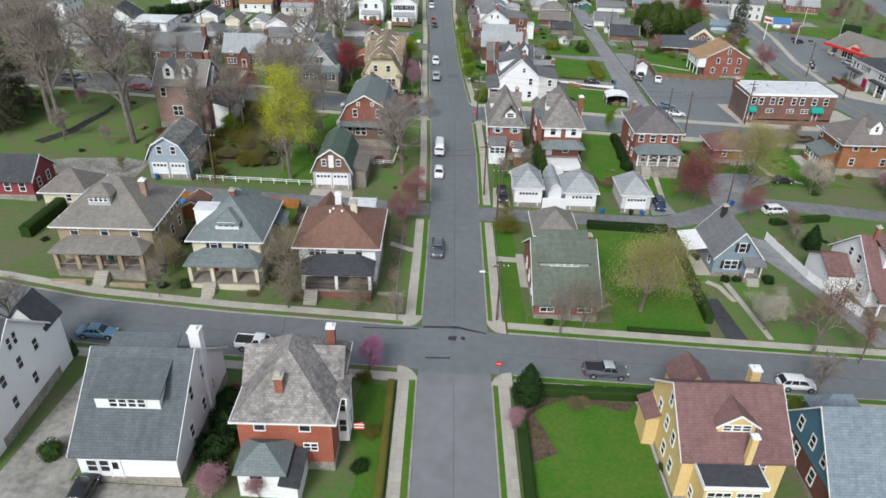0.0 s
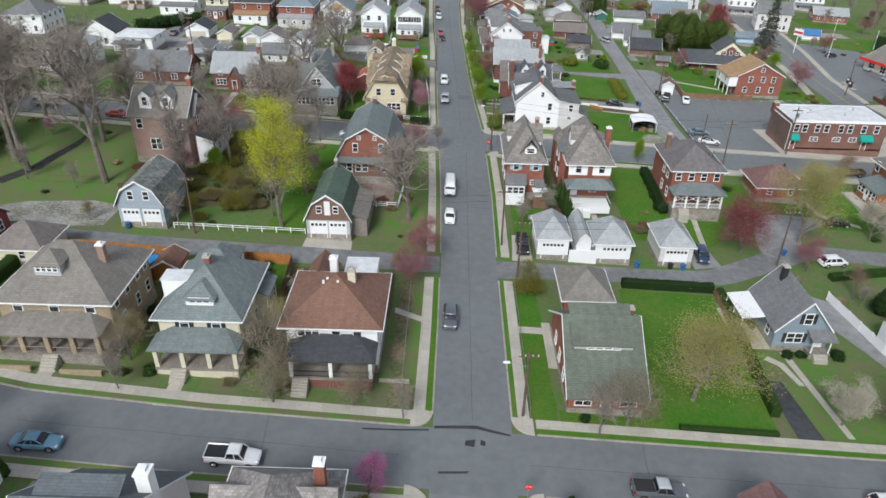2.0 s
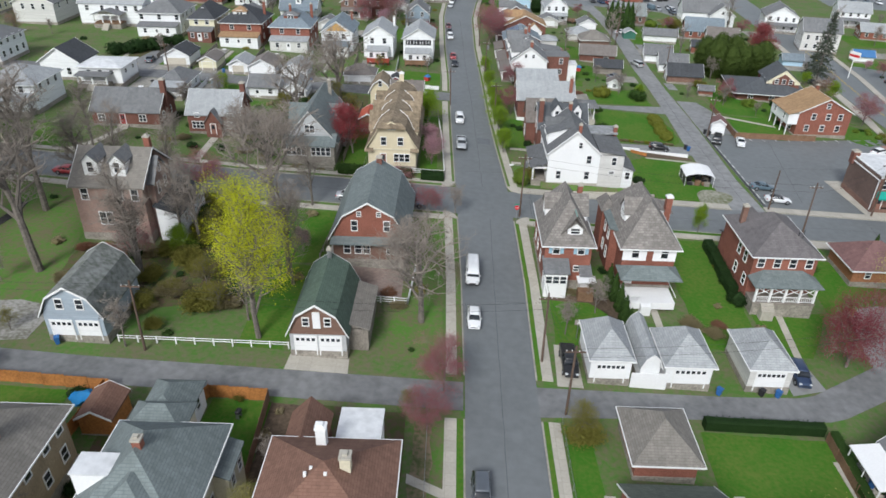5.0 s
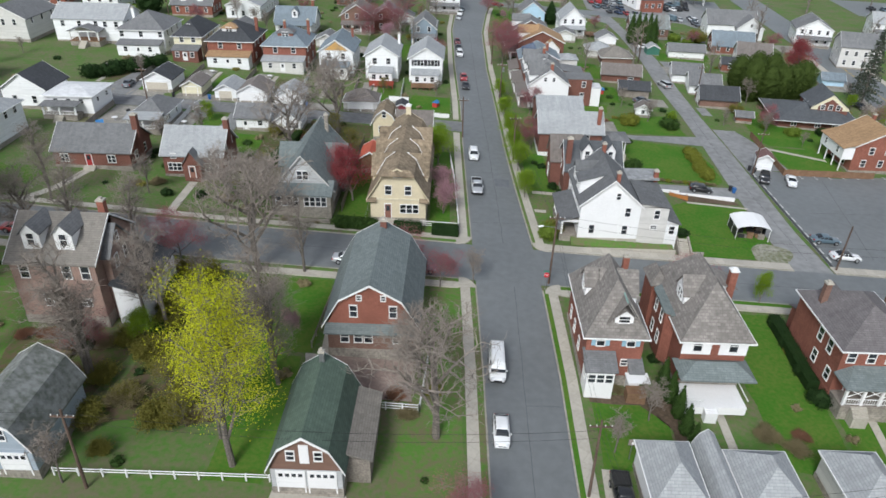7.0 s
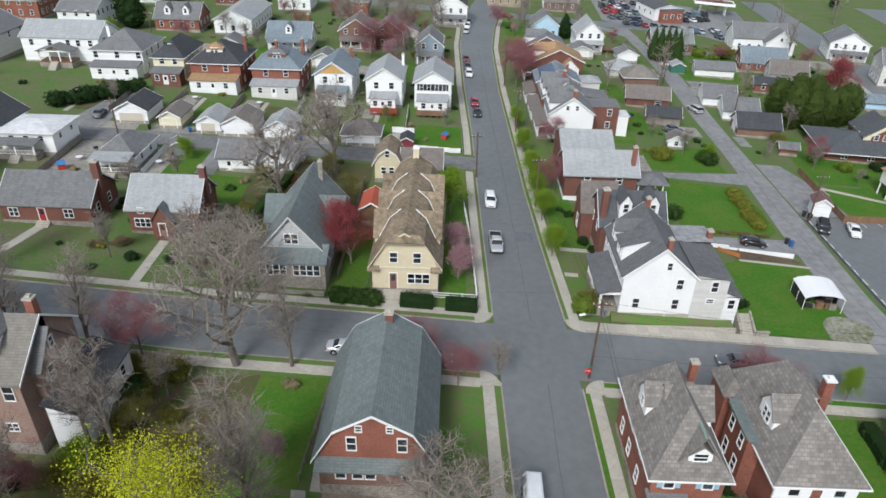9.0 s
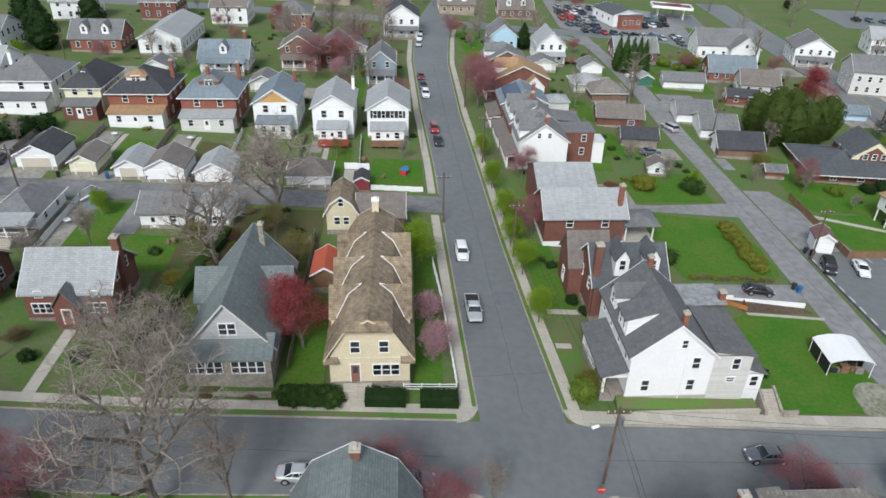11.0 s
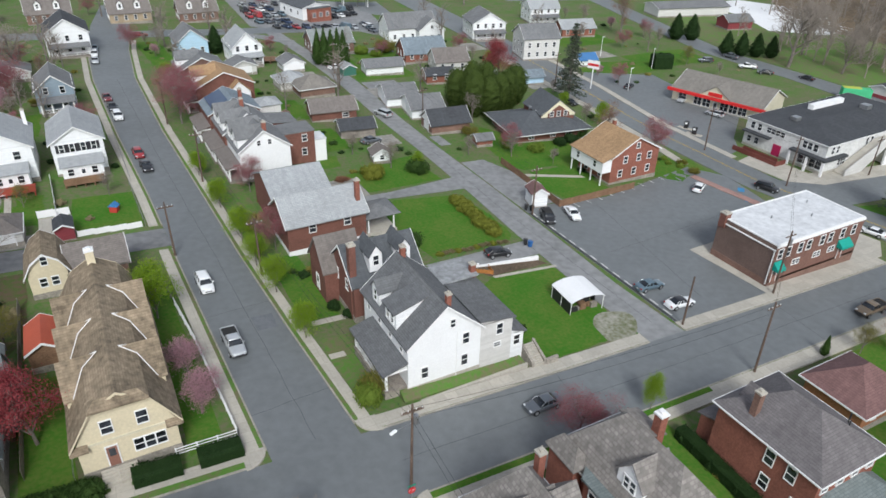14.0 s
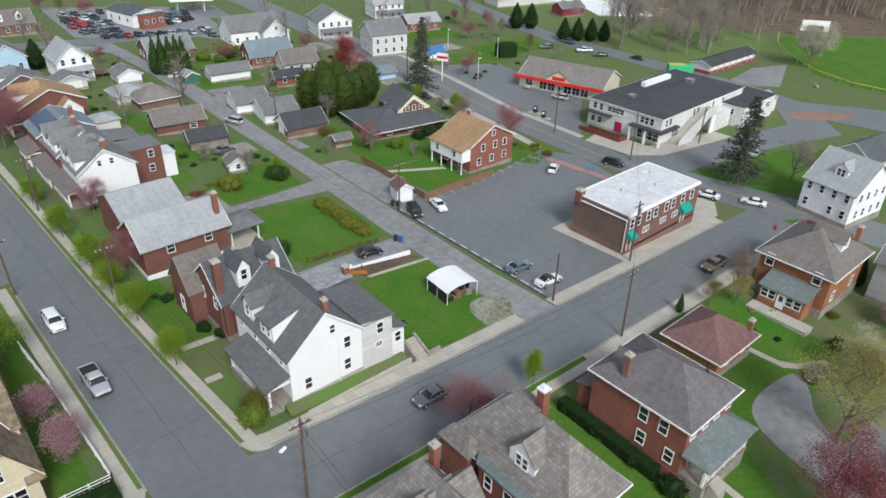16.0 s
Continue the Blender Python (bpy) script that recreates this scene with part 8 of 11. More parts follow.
def leaf(bm, p, size, rng):
    a = Vector((rng.uniform(-1, 1), rng.uniform(-1, 1), rng.uniform(-0.7, 0.7))).normalized()
    b = a.cross(Vector((rng.uniform(-1, 1), rng.uniform(-1, 1), rng.uniform(0.2, 1)))).normalized()
    s = size * rng.uniform(0.6, 1.3)
    bm.faces.new([bm.verts.new(p + a * s * u + b * s * v) for u, v in ((-0.5, 0), (0, -0.36), (0.5, 0), (0, 0.36))])


def skeleton_tree(seed, height, spread, levels=4, kids=(7, 5, 4, 4), trunk=0.3, lean=0.0, low=0.3, upward=0.55):
    """Trunk, limbs and twigs as tapered tubes, and the ends where leaves sit."""
    rng = random.Random(seed)
    bm, fine, tips = bmesh.new(), bmesh.new(), []

    def limb(p, way, length, r, level):
        segs = (4, 3, 3, 2, 1, 1)[level]
        sides = (7, 5, 4, 3, 3, 3)[level]
        pts = [p]
        d = way.copy()
        for k in range(segs):
            d = (d + Vector((rng.uniform(-1, 1), rng.uniform(-1, 1), rng.uniform(-0.4, 0.8))) * (0.09 if level == 0 else 0.2)).normalized()
            pts.append(pts[-1] + d * length / segs)
        for k in range(segs):
            t0, t1 = 1 - k / segs * 0.65, 1 - (k + 1) / segs * 0.65
            tube(bm if level < 2 else fine, pts[k], pts[k + 1], r * t0, r * t1, sides, 0, level == 0 and k == 0)
        if level >= levels:
            tips.append((pts[-1], d))
            tips.append((pts[-2], d))
            return
        n = kids[level]
        for k in range(n):
            s = (low if level == 0 else 0.3) + (1 - (low if level == 0 else 0.3)) * (k + rng.uniform(0.2, 0.9)) / n
            i = min(segs - 1, int(s * segs))
            q = pts[i].lerp(pts[i + 1], s * segs - i)
            turn = 2.4 * k + rng.uniform(-0.5, 0.5)
            side = Vector((math.cos(turn), math.sin(turn), 0))
            if level > 0:
                side = (side - d * side.dot(d)).normalized()
            up = upward if level == 0 else 0.35
            way2 = (side * (1 - up) + d * up * rng.uniform(0.8, 1.3) + Vector((0, 0, 0.18))).normalized()
            reach = spread * rng.uniform(0.75, 1.1) * (1.1 - 0.45 * s) if level == 0 else length * rng.uniform(0.42, 0.62)
            limb(q, way2, reach, max(0.016, r * (0.52 if level == 0 else 0.5)), level + 1)

    limb(Vector((0, 0, -0.3)), Vector((lean, 0, 1)).normalized(), height * 0.82, trunk, 0)
    return bm, fine, tips


def tree_kind(name, label, seed, height, spread, leaves=None, per=0, size=0.25, scatter=0.4, category="tree", bark=BARK, twigs=0, **k):
    rng = random.Random(seed + 100)
    bm, fine, tips = skeleton_tree(seed, height, spread, **k)
    e = thing(name, label, category, Matrix())
    if twigs:
        for p, d in tips:
            for _ in range(twigs):
                w = (d + Vector((rng.uniform(-1, 1), rng.uniform(-1, 1), rng.uniform(-0.6, 0.9))) * 0.9).normalized()
                q = p + w * rng.uniform(0.5, 1.2) * (height / 14)
                s = w.cross(Vector((rng.uniform(-1, 1), rng.uniform(-1, 1), 0.3))).normalized() * 0.017
                fine.faces.new([fine.verts.new(v) for v in (p + s, p - s, q)])
    part("trunk", bm, BARK, e)
    part("twig_work", fine, bark, e)
    if leaves:
        lb = bmesh.new()
        for p, d in tips:
            for _ in range(per):
                leaf(lb, p + Vector((rng.gauss(0, scatter), rng.gauss(0, scatter), rng.gauss(0, scatter * 0.8))), size, rng)
        part("crown", lb, leaves, e)
    return e


TREES = {}


def tree(kind, x, y, scale=1.0, turn=None, label="", dz=0.0):
    ob, used = TREES[kind]
    m = pose(x, y, G(x, y) + dz, 0, 0, (x * 37 + y * 91) % 360 if turn is None else turn) @ Matrix.Scale(scale, 4)
    if used:
        ob = copy_thing(ob, pose(0, 0, 0))
    TREES[kind][1] = True
    ob.matrix_basis = m
    if label:
        ob["label"] = label
    return ob


def add_kind(kind, *a, **k):
    TREES[kind] = [tree_kind(*a, **k), False]


add_kind("bare_tall", "tree", "tall bare grey-brown tree with fine twigs", 3, 18, 5.6, kids=(11, 5, 4, 4), trunk=0.4, low=0.3, bark=TWIG, twigs=2)
add_kind("bare_split", "tree", "tall bare tree with steep limbs", 8, 17, 5.0, kids=(9, 5, 4, 4), trunk=0.34, low=0.22, upward=0.68, bark=TWIG, twigs=2)
add_kind("bare_broad", "tree", "broad bare tree with spreading limbs", 15, 11, 6.4, kids=(8, 5, 5, 4), trunk=0.36, low=0.22, upward=0.42, bark=TWIG, twigs=2)
add_kind("bare_far", "tree", "bare tree at the edge of the woods", 29, 15, 4.8, levels=3, kids=(8, 4, 4), trunk=0.32, low=0.3, bark=TWIG, twigs=2)
add_kind("bare_small", "tree", "small bare tree beside the pavement", 21, 6.5, 2.8, kids=(7, 4, 4, 3), trunk=0.13, bark=TWIG, twigs=4)
add_kind("yellow", "tree", "maple with bright yellow-green spring leaves", 36, 17.5, 6.3, L_YELLOW, 17, 0.13, 0.6, kids=(11, 5, 4, 4), trunk=0.34, low=0.16, lean=-0.06, upward=0.58)
add_kind("budding", "tree", "tree with a haze of tan-yellow buds", 41, 9, 4.4, L_BUD, 22, 0.09, 0.6, kids=(8, 5, 4, 4), trunk=0.2, low=0.15, bark=TWIG)
add_kind("tanbud", "tree", "low spreading tree in tan bud", 44, 7, 4.6, L_TANBUD, 4, 0.12, 0.4, kids=(9, 5, 4, 4), trunk=0.18, low=0.1, upward=0.4, bark=TWIG)
add_kind("orange", "tree", "bare tree with orange-brown buds", 47, 9, 3.4, L_ORANGE, 5, 0.11, 0.35, kids=(8, 5, 4, 3), trunk=0.18, bark=TWIG)
add_kind("magenta", "tree", "small redbud in magenta blossom", 52, 4.6, 2.4, L_PINK, 8, 0.085, 0.22, kids=(7, 4, 4, 3), trunk=0.1, low=0.2)
add_kind("palepink", "tree", "cherry tree in pale pink blossom", 55, 4.6, 2.3, L_PALEPINK, 10, 0.11, 0.28, kids=(8, 4, 4, 3), trunk=0.12, low=0.2)
add_kind("red", "tree", "Japanese maple with wine-red leaves", 58, 5.8, 3.1, L_RED, 20, 0.115, 0.36, kids=(8, 4, 4, 3), trunk=0.14, low=0.15)
add_kind("redbud", "tree", "small tree hazed with dark red buds", 61, 6.2, 3.8, L_REDBUD, 20, 0.085, 0.36, kids=(8, 4, 4, 4), trunk=0.12, low=0.2, upward=0.4, bark=TWIG)
add_kind("wine", "tree", "broad crab-apple in dark wine-red leaf", 63, 6.2, 4.0, L_WINE, 16, 0.1, 0.4, kids=(9, 5, 4, 4), trunk=0.16, low=0.15, upward=0.42, bark=TWIG)
add_kind("white", "tree", "spreading tree in white blossom", 66, 5.4, 3.4, L_WHITE, 20, 0.1, 0.3, kids=(8, 4, 4, 4), trunk=0.14, low=0.2, upward=0.4)
add_kind("green", "tree", "young tree in fresh green leaf", 71, 5.0, 2.3, L_LIME, 26, 0.12, 0.32, kids=(8, 4, 4, 2), trunk=0.09, low=0.15)
add_kind("olive", "tree", "small tree in thin olive leaf", 75, 6.0, 3.0, L_OLIVE, 7, 0.12, 0.33, kids=(8, 4, 4, 3), trunk=0.12, low=0.15)


def blob(bm, c, rx, ry, rz, seed, rough=0.18, sub=2):
    """A lumpy core that leaves sit on."""
    made = bmesh.ops.create_icosphere(bm, subdivisions=sub, radius=1.0)["verts"]
    for v in made:
        k = 1 + rough * 2 * noise.noise(v.co * 2.1 + Vector((seed, seed * 0.7, 0)))
        v.co = Vector((c[0] + v.co.x * rx * k, c[1] + v.co.y * ry * k, c[2] + v.co.z * rz * k))


def shrub_kind(label, seed, r, h, leaves, n=300, size=0.22, name="shrub", category="shrub"):
    rng = random.Random(seed)
    bm = bmesh.new()
    lobes = [(0, 0, h * 0.46, r * 0.74, h * 0.46)]
    for k in range(5):
        a, q = k * 1.2566 + rng.uniform(-0.5, 0.5), rng.uniform(0.42, 0.62)
        lobes.append((math.cos(a) * r * 0.55, math.sin(a) * r * 0.55, h * q * 0.72, r * q, h * q * 0.7))
    if leaves in (L_TANBUD, L_ORANGE):
        for cx, cy, cz, lr, lh in lobes:
            for _ in range(n // 3):
                v = Vector((rng.gauss(0, 1), rng.gauss(0, 1), abs(rng.gauss(0, 1)) + 0.2)).normalized()
                p = Vector((cx * rng.uniform(0.2, 0.7), cy * rng.uniform(0.2, 0.7), 0.02))
                q = Vector((cx + v.x * lr, cy + v.y * lr, cz + v.z * lh * rng.uniform(0.6, 1.1)))
                b = p.lerp(q, 0.55) + Vector((rng.gauss(0, 0.1), rng.gauss(0, 0.1), 0.1))
                w = (q - p).cross(Vector((rng.uniform(-1, 1), rng.uniform(-1, 1), 0.2))).normalized() * 0.022
                bm.faces.new([bm.verts.new(u) for u in (p + w, p - w, b - w, b + w)])
                for _ in range(3):
                    k = b.lerp(q, rng.uniform(0.2, 1.0)) + Vector((rng.gauss(0, 0.14), rng.gauss(0, 0.14), rng.gauss(0, 0.1)))
                    bm.faces.new([bm.verts.new(u) for u in (b + w * 0.7, b - w * 0.7, k)])
        return single(name, bm, leaves, label, category)
    if leaves == L_OLIVE:
        for cx, cy, cz, lr, lh in lobes:
            for _ in range(n // 4):
                v = Vector((rng.gauss(0, 1), rng.gauss(0, 1), abs(rng.gauss(0, 1)))).normalized() * rng.uniform(0.5, 1.2)
                p, q = Vector((cx * 0.4, cy * 0.4, 0.02)), Vector((cx + v.x * lr, cy + v.y * lr, cz + v.z * lh))
                w = (q - p).cross(Vector((rng.uniform(-1, 1), rng.uniform(-1, 1), 0.2))).normalized() * 0.016
                bm.faces.new([bm.verts.new(u) for u in (p + w, p - w, q)])
                for _ in range(6):
                    leaf(bm, p.lerp(q, rng.uniform(0.45, 1.05)) + Vector((rng.gauss(0, 0.1), rng.gauss(0, 0.1), rng.gauss(0, 0.08))), size * 0.9, rng)
        return single(name, bm, leaves, label, category)
    for cx, cy, cz, lr, lh in lobes:
        blob(bm, (cx, cy, cz), lr * 0.82, lr * 0.82, lh * 0.86, seed + cx, 0.35, 1)
        for _ in range(n // 4):
            v = Vector((rng.gauss(0, 1), rng.gauss(0, 1), rng.gauss(0, 1))).normalized()
            k = rng.uniform(0.75, 1.15)
            p = Vector((cx + v.x * lr * k, cy + v.y * lr * k, cz + v.z * lh * k))
            if p.z > 0:
                leaf(bm, p, size, rng)
    return single(name, bm, leaves, label, category)


SHRUBS = {}
for key, lab, seed, r, h, lm in (("dark", "dense dark green clipped shrub", 5, 1.0, 1.4, L_DARK), ("yew", "rounded mid-green garden shrub", 9, 1.2, 1.6, L_YEW), ("olive", "loose olive-green garden shrub", 13, 1.4, 1.7, L_OLIVE), ("tan", "leafless tan shrub of dense twigs", 17, 1.3, 1.3, L_TANBUD), ("lime", "small yellow-green spring shrub", 19, 1.0, 1.2, L_GREEN), ("redbrown", "low red-brown budding shrub", 23, 1.2, 1.1, L_ORANGE), ("gold", "rounded yellow-green garden shrub", 27, 1.2, 1.3, L_GOLD)):
    fine = key in ("tan", "redbrown", "olive")
    SHRUBS[key] = [shrub_kind(lab, seed, r, h, lm, 520 if fine else 900, 0.13 if fine else 0.15), False]


def shrub(kind, x, y, s=1.0, sz=None):
    ob, used = SHRUBS[kind]
    if used:
        ob = copy_thing(ob, pose(0, 0, 0))
    SHRUBS[kind][1] = True
    ob.matrix_basis = pose(x, y, G(x, y) - 0.08, 0, 0, (x * 53 + y * 29) % 360) @ Matrix.Diagonal((s, s, sz or s, 1))
    return ob


def hedge(x0, y0, x1, y1, w, h, leaves=L_DARK, label="clipped dark green garden hedge", n=55, size=0.16):
    """A clipped hedge between two points: a rough core under leaves."""
    rng = random.Random(int(x0 * 7 + y0 * 13))
    L = math.hypot(x1 - x0, y1 - y0)
    a = math.atan2(y1 - y0, x1 - x0)
    bm = bmesh.new()
    k = max(2, round(L / 0.8))
    rings = []
    for i in range(k + 1):
        s = L * i / k
        gx, gy = x0 + math.cos(a) * s, y0 + math.sin(a) * s
        g = G(gx, gy)
        ring = []
        for u, z in ((-w / 2, -0.1), (-w / 2, h * 0.86), (-w * 0.32, h), (w * 0.32, h), (w / 2, h * 0.86), (w / 2, -0.1)):
            j = 0.10 * noise.noise(Vector((gx * 1.3, gy * 1.3, z * 2 + u)))
            ring.append(bm.verts.new((gx - math.sin(a) * u * (1 + j), gy + math.cos(a) * u * (1 + j), g + z + j)))
        rings.append(ring)
    for p, q in zip(rings, rings[1:]):
        for i in range(5):
            bm.faces.new((p[i], p[i + 1], q[i + 1], q[i]))
    bm.faces.new(rings[0])
    bm.faces.new(rings[-1][::-1])
    for _ in range(int(n * L)):
        s, f = rng.uniform(0, L), rng.random()
        gx, gy = x0 + math.cos(a) * s, y0 + math.sin(a) * s
        u, z = (rng.uniform(-w / 2, w / 2), h) if f < 0.4 else (rng.choice((-1, 1)) * w / 2, rng.uniform(0.1, h))
        leaf(bm, Vector((gx - math.sin(a) * u, gy + math.cos(a) * u, G(gx, gy) + z + rng.uniform(-0.05, 0.08))), size, rng)
    return single("hedge", bm, leaves, label, "hedge")


def evergreen_kind(label, seed, r, h, leaves, n=1500, size=0.3, belly=0.35):
    """A dense columnar or conical evergreen."""
    rng = random.Random(seed)
    e = thing("evergreen_tree", label, "tree", Matrix())
    part("trunk", tube(bmesh.new(), (0, 0, -0.3), (0, 0, h * 0.9), 0.16, 0.03, 6), BARK, e)

    def rad(t):
        return r * (min(1.0, t / belly + 0.45) if t < belly else ((1 - t) / (1 - belly)* 1.0) ** (0.75 if r < 3 else 0.5))
    bm = bmesh.new()
    rings = []
    for i in range(13):
        t = i / 12
        rings.append([bm.verts.new(Vector((math.cos(k * 0.5236), math.sin(k * 0.5236), 0)) * max(0.02, rad(t) * 0.82 * (1 + 0.35 * noise.noise(Vector((k * 1.7, i * 0.9, seed))))) + Vector((0, 0, 0.15 + t * h * 0.97))) for k in range(12)])
    for p, q in zip(rings, rings[1:]):
        for k in range(12):
            bm.faces.new((p[k], p[(k + 1) % 12], q[(k + 1) % 12], q[k]))
    for _ in range(n):
        t = 1 - math.sqrt(rng.random()) if rng.random() < 0.75 else rng.random()
        t = min(0.99, t)
        a = rng.uniform(0, 6.2832)
        rr = rad(t) * rng.uniform(0.82, 1.08) * (1 + 0.22 * noise.noise(Vector((math.cos(a) * 2, math.sin(a) * 2, t * 6 + seed))))
        leaf(bm, Vector((math.cos(a) * rr, math.sin(a) * rr, 0.15 + t * h)), size, rng)
    part("crown", bm, leaves, e)
    return e


def spruce_kind(label, seed, r, h, leaves):
    """A conifer of drooping boughs with gaps between them."""
    rng = random.Random(seed)
    e = thing("spruce_tree", label, "tree", Matrix())
    tb = tube(bmesh.new(), (0, 0, -0.3), (0, 0, h), 0.22, 0.03, 6)
    bm = bmesh.new()
    z = h * 0.12
    while z < h * 0.98:
        t = z / h
        for k in range(11):
            a = rng.uniform(0, 6.2832)
            ln = r * (1 - t) ** 0.8 * rng.uniform(0.65, 1.1) + 0.15
            tip = Vector((math.cos(a) * ln, math.sin(a) * ln, z - ln * 0.22))
            tube(tb, (0, 0, z), tip, 0.035, 0.01, 3, 0, False)
            for i in range(int(6 + ln * 7)):
                s = rng.uniform(0.15, 1.0)
                p = Vector((0, 0, z)).lerp(tip, s) + Vector((rng.gauss(0, 0.16), rng.gauss(0, 0.16), rng.gauss(-0.08, 0.1)))
                leaf(bm, p, 0.34, rng)
        z += h * 0.035
    part("trunk", tb, BARK, e)
    part("crown", bm, leaves, e)
    return e


TREES["arborvitae"] = [evergreen_kind("dense dark green conical evergreen", 3, 1.9, 6.2, L_DARK), False]
TREES["column"] = [evergreen_kind("narrow dark columnar evergreen", 7, 0.75, 4.4, L_YEW, 600, 0.22, 0.3), False]
TREES["big_ever"] = [evergreen_kind("broad dark evergreen in a tall screen", 11, 3.3, 11.5, L_DARKYEW, 5200, 0.34, 0.72), False]
TREES["hemlock"] = [spruce_kind("dull olive-green hemlock at a garden edge", 12, 5.0, 14, L_DULL), False]
TREES["spruce"] = [spruce_kind("tall ragged blue-green spruce", 5, 4.0, 16, L_SPRUCE), False]

tree("red", 95.0, 272.0, 1.7)

# large bare trees of the western gardens
for kind, x, y, s in (("bare_tall", -61, 124.5, 1.5), ("bare_split", -75.5, 127, 1.5), ("bare_tall", -80, 131, 1.4), ("bare_broad", -34.0, 147.2, 1.4), ("bare_split", -27.6, 128, 0.95), ("bare_split", -47, 124, 1.0), ("bare_broad", -8.2, 119.6, 1.25), ("bare_broad", -38.3, 188.5, 1.15), ("bare_broad", -31.2, 200.6, 1.35), ("bare_split", -33.0, 208.5, 0.7), ("bare_tall", -68, 140, 1.3), ("bare_split", -88, 130, 1.4), ("bare_tall", -97, 122, 1.4), ("bare_split", -92, 145, 1.4), ("bare_broad", -44.0, 166.5, 0.8), ("bare_broad", -39.0, 166.5, 0.75), ("bare_small", -57.5, 167.5, 1.0), ("bare_small", -43.5, 110.6, 1.0), ("bare_tall", -104, 140, 1.0), ("bare_broad", -10.5, 128.5, 0.8), ("bare_small", -30.4, 120.5, 1.0), ("bare_split", -41.8, 133.5, 0.8), ("bare_small", -3.9, 148.0, 0.8), ("bare_split", -26.4, 125.6, 0.85), ("bare_split", -44.3, 134.0, 0.7), ("bare_split", -46.8, 124.3, 0.8), ("bare_split", -58.6, 147.0, 0.85), ("bare_tall", -64.5, 146.6, 0.8), ("bare_split", -50.6, 147.6, 0.75), ("bare_broad", -37.8, 158.4, 0.95), ("bare_split", -27.8, 147.6, 0.7), ("bare_split", -71.0, 162.5, 0.75), ("bare_tall", -84.0, 150.0, 1.1), ("bare_split", -96.0, 164.0, 1.1)):
    tree(kind, x, y, s)
for kind, x, y, s in (("bare_broad", -52.4, 66.0, 0.62), ("bare_small", -5.9, 73.5, 0.7), ("bare_small", 16.0, 72.9, 1.0), ("tanbud", -21.6, 80.2, 1.0), ("budding", -22.0, 86.0, 0.55), ("tanbud", -20.6, 74.6, 0.8), ("tanbud", -38.6, 80.0, 0.75), ("bare_small", -41.4, 84.6, 0.9), ("tanbud", -11.6, 74.9, 0.6), ("tanbud", 19.5, 75.0, 0.85), ("orange", 50.2, 72.4, 1.35), ("orange", 56.0, 71.0, 0.85), ("bare_small", 46.0, 63.0, 1.1), ("white", 45.6, 77.4, 0.95), ("bare_small", -37.9, 75.0, 0.75), ("budding", -38.4, 82.0, 0.5)):
    tree(kind, x, y, s)
tree("yellow", -28.3, 114.0, 1.1, 0)
for kind, x, y, s in (("olive", -34.5, 118.5, 0.7), ("olive", -37.5, 123, 0.8), ("olive", -36.0, 129, 0.85), ("olive", -40.5, 136, 0.8), ("olive", -58, 112, 0.5), ("magenta", -8.6, 63.0, 1.0), ("palepink", -21.6, 43.4, 0.8), ("palepink", -17.0, 43.8, 0.6), ("palepink", 8.2, 55.0, 0.6), ("redbud", -4.9, 106.6, 1.0), ("redbud", -6.6, 100.5, 0.8), ("olive", -8.8, 103.0, 0.5), ("olive", 10.4, 101.2, 0.8)):
    tree(kind, x, y, s)
for kind, x, y, s in (("wine", 47.8, 117.0, 1.38), ("budding", 59.6, 121.6, 1.5), ("white", 73.5, 124.2, 1.15), ("spruce", 90, 122, 0.95), ("spruce", 94.5, 108, 0.9), ("arborvitae", 63.2, 101.6, 0.8), ("redbud", 57.0, 112.6, 0.8), ("olive", 72.0, 145.2, 0.7), ("budding", 76.0, 143.2, 0.5)):
    tree(kind, x, y, s)
for kind, x, y, s in (("red", -24.2, 170.6, 1.45), ("palepink", -8.8, 168.6, 1.1), ("palepink", -8.7, 174.6, 1.15), ("green", -10.3, 188.4, 1.5), ("redbud", -14.4, 147.4, 1.15), ("redbud", -8.6, 146.4, 0.8), ("redbud", -45.0, 147.6, 1.1), ("redbud", 25.9, 147.7, 1.0), ("green", 5.6, 177.0, 1.0), ("green", 5.2, 188.5, 1.1), ("green", 4.6, 196.5, 1.0), ("green", 4.4, 203.8, 1.15), ("green", 4.0, 217.4, 1.0), ("green", 3.4, 232.0, 0.9), ("redbud", 8.6, 200.6, 0.9), ("redbud", 5.6, 262.0, 1.7), ("redbud", 7.0, 270.0, 1.5), ("redbud", 3.5, 330.0, 1.0), ("redbud", -35.0, 284.0, 1.3), ("redbud", -27.0, 287.0, 1.4), ("bare_broad", -42, 300, 1.1), ("bare_broad", -25, 305, 1.1), ("bare_tall", -33, 312, 0.9), ("red", -50, 322, 1.2)):
    tree(kind, x, y, s)
for x, y, s in ((69.4, 252.0, 0.95), (71.4, 247.4, 1.04), (75.2, 246.4, 1.0), (79.2, 248.0, 1.06), (83.2, 250.0, 1.03), (87.2, 253.0, 1.05), (78.0, 252.6, 1.0), (73.8, 252.4, 1.02)):
    tree("big_ever", x, y, s * 0.94).scale.z = s * (0.94 + 0.1 * math.sin(x * 3))
tree("green", 37.3, 148.7, 1.0).scale = (0.62, 0.62, 1.0)
tree("budding", 28.6, 80.0, 1.3).scale = (1.65, 1.65, 1.2)
tree("spruce", 104.0, 251.4, 1.3)
tree("spruce", 119.1, 166.3, 1.2).scale = (1.55, 1.55, 1.2)
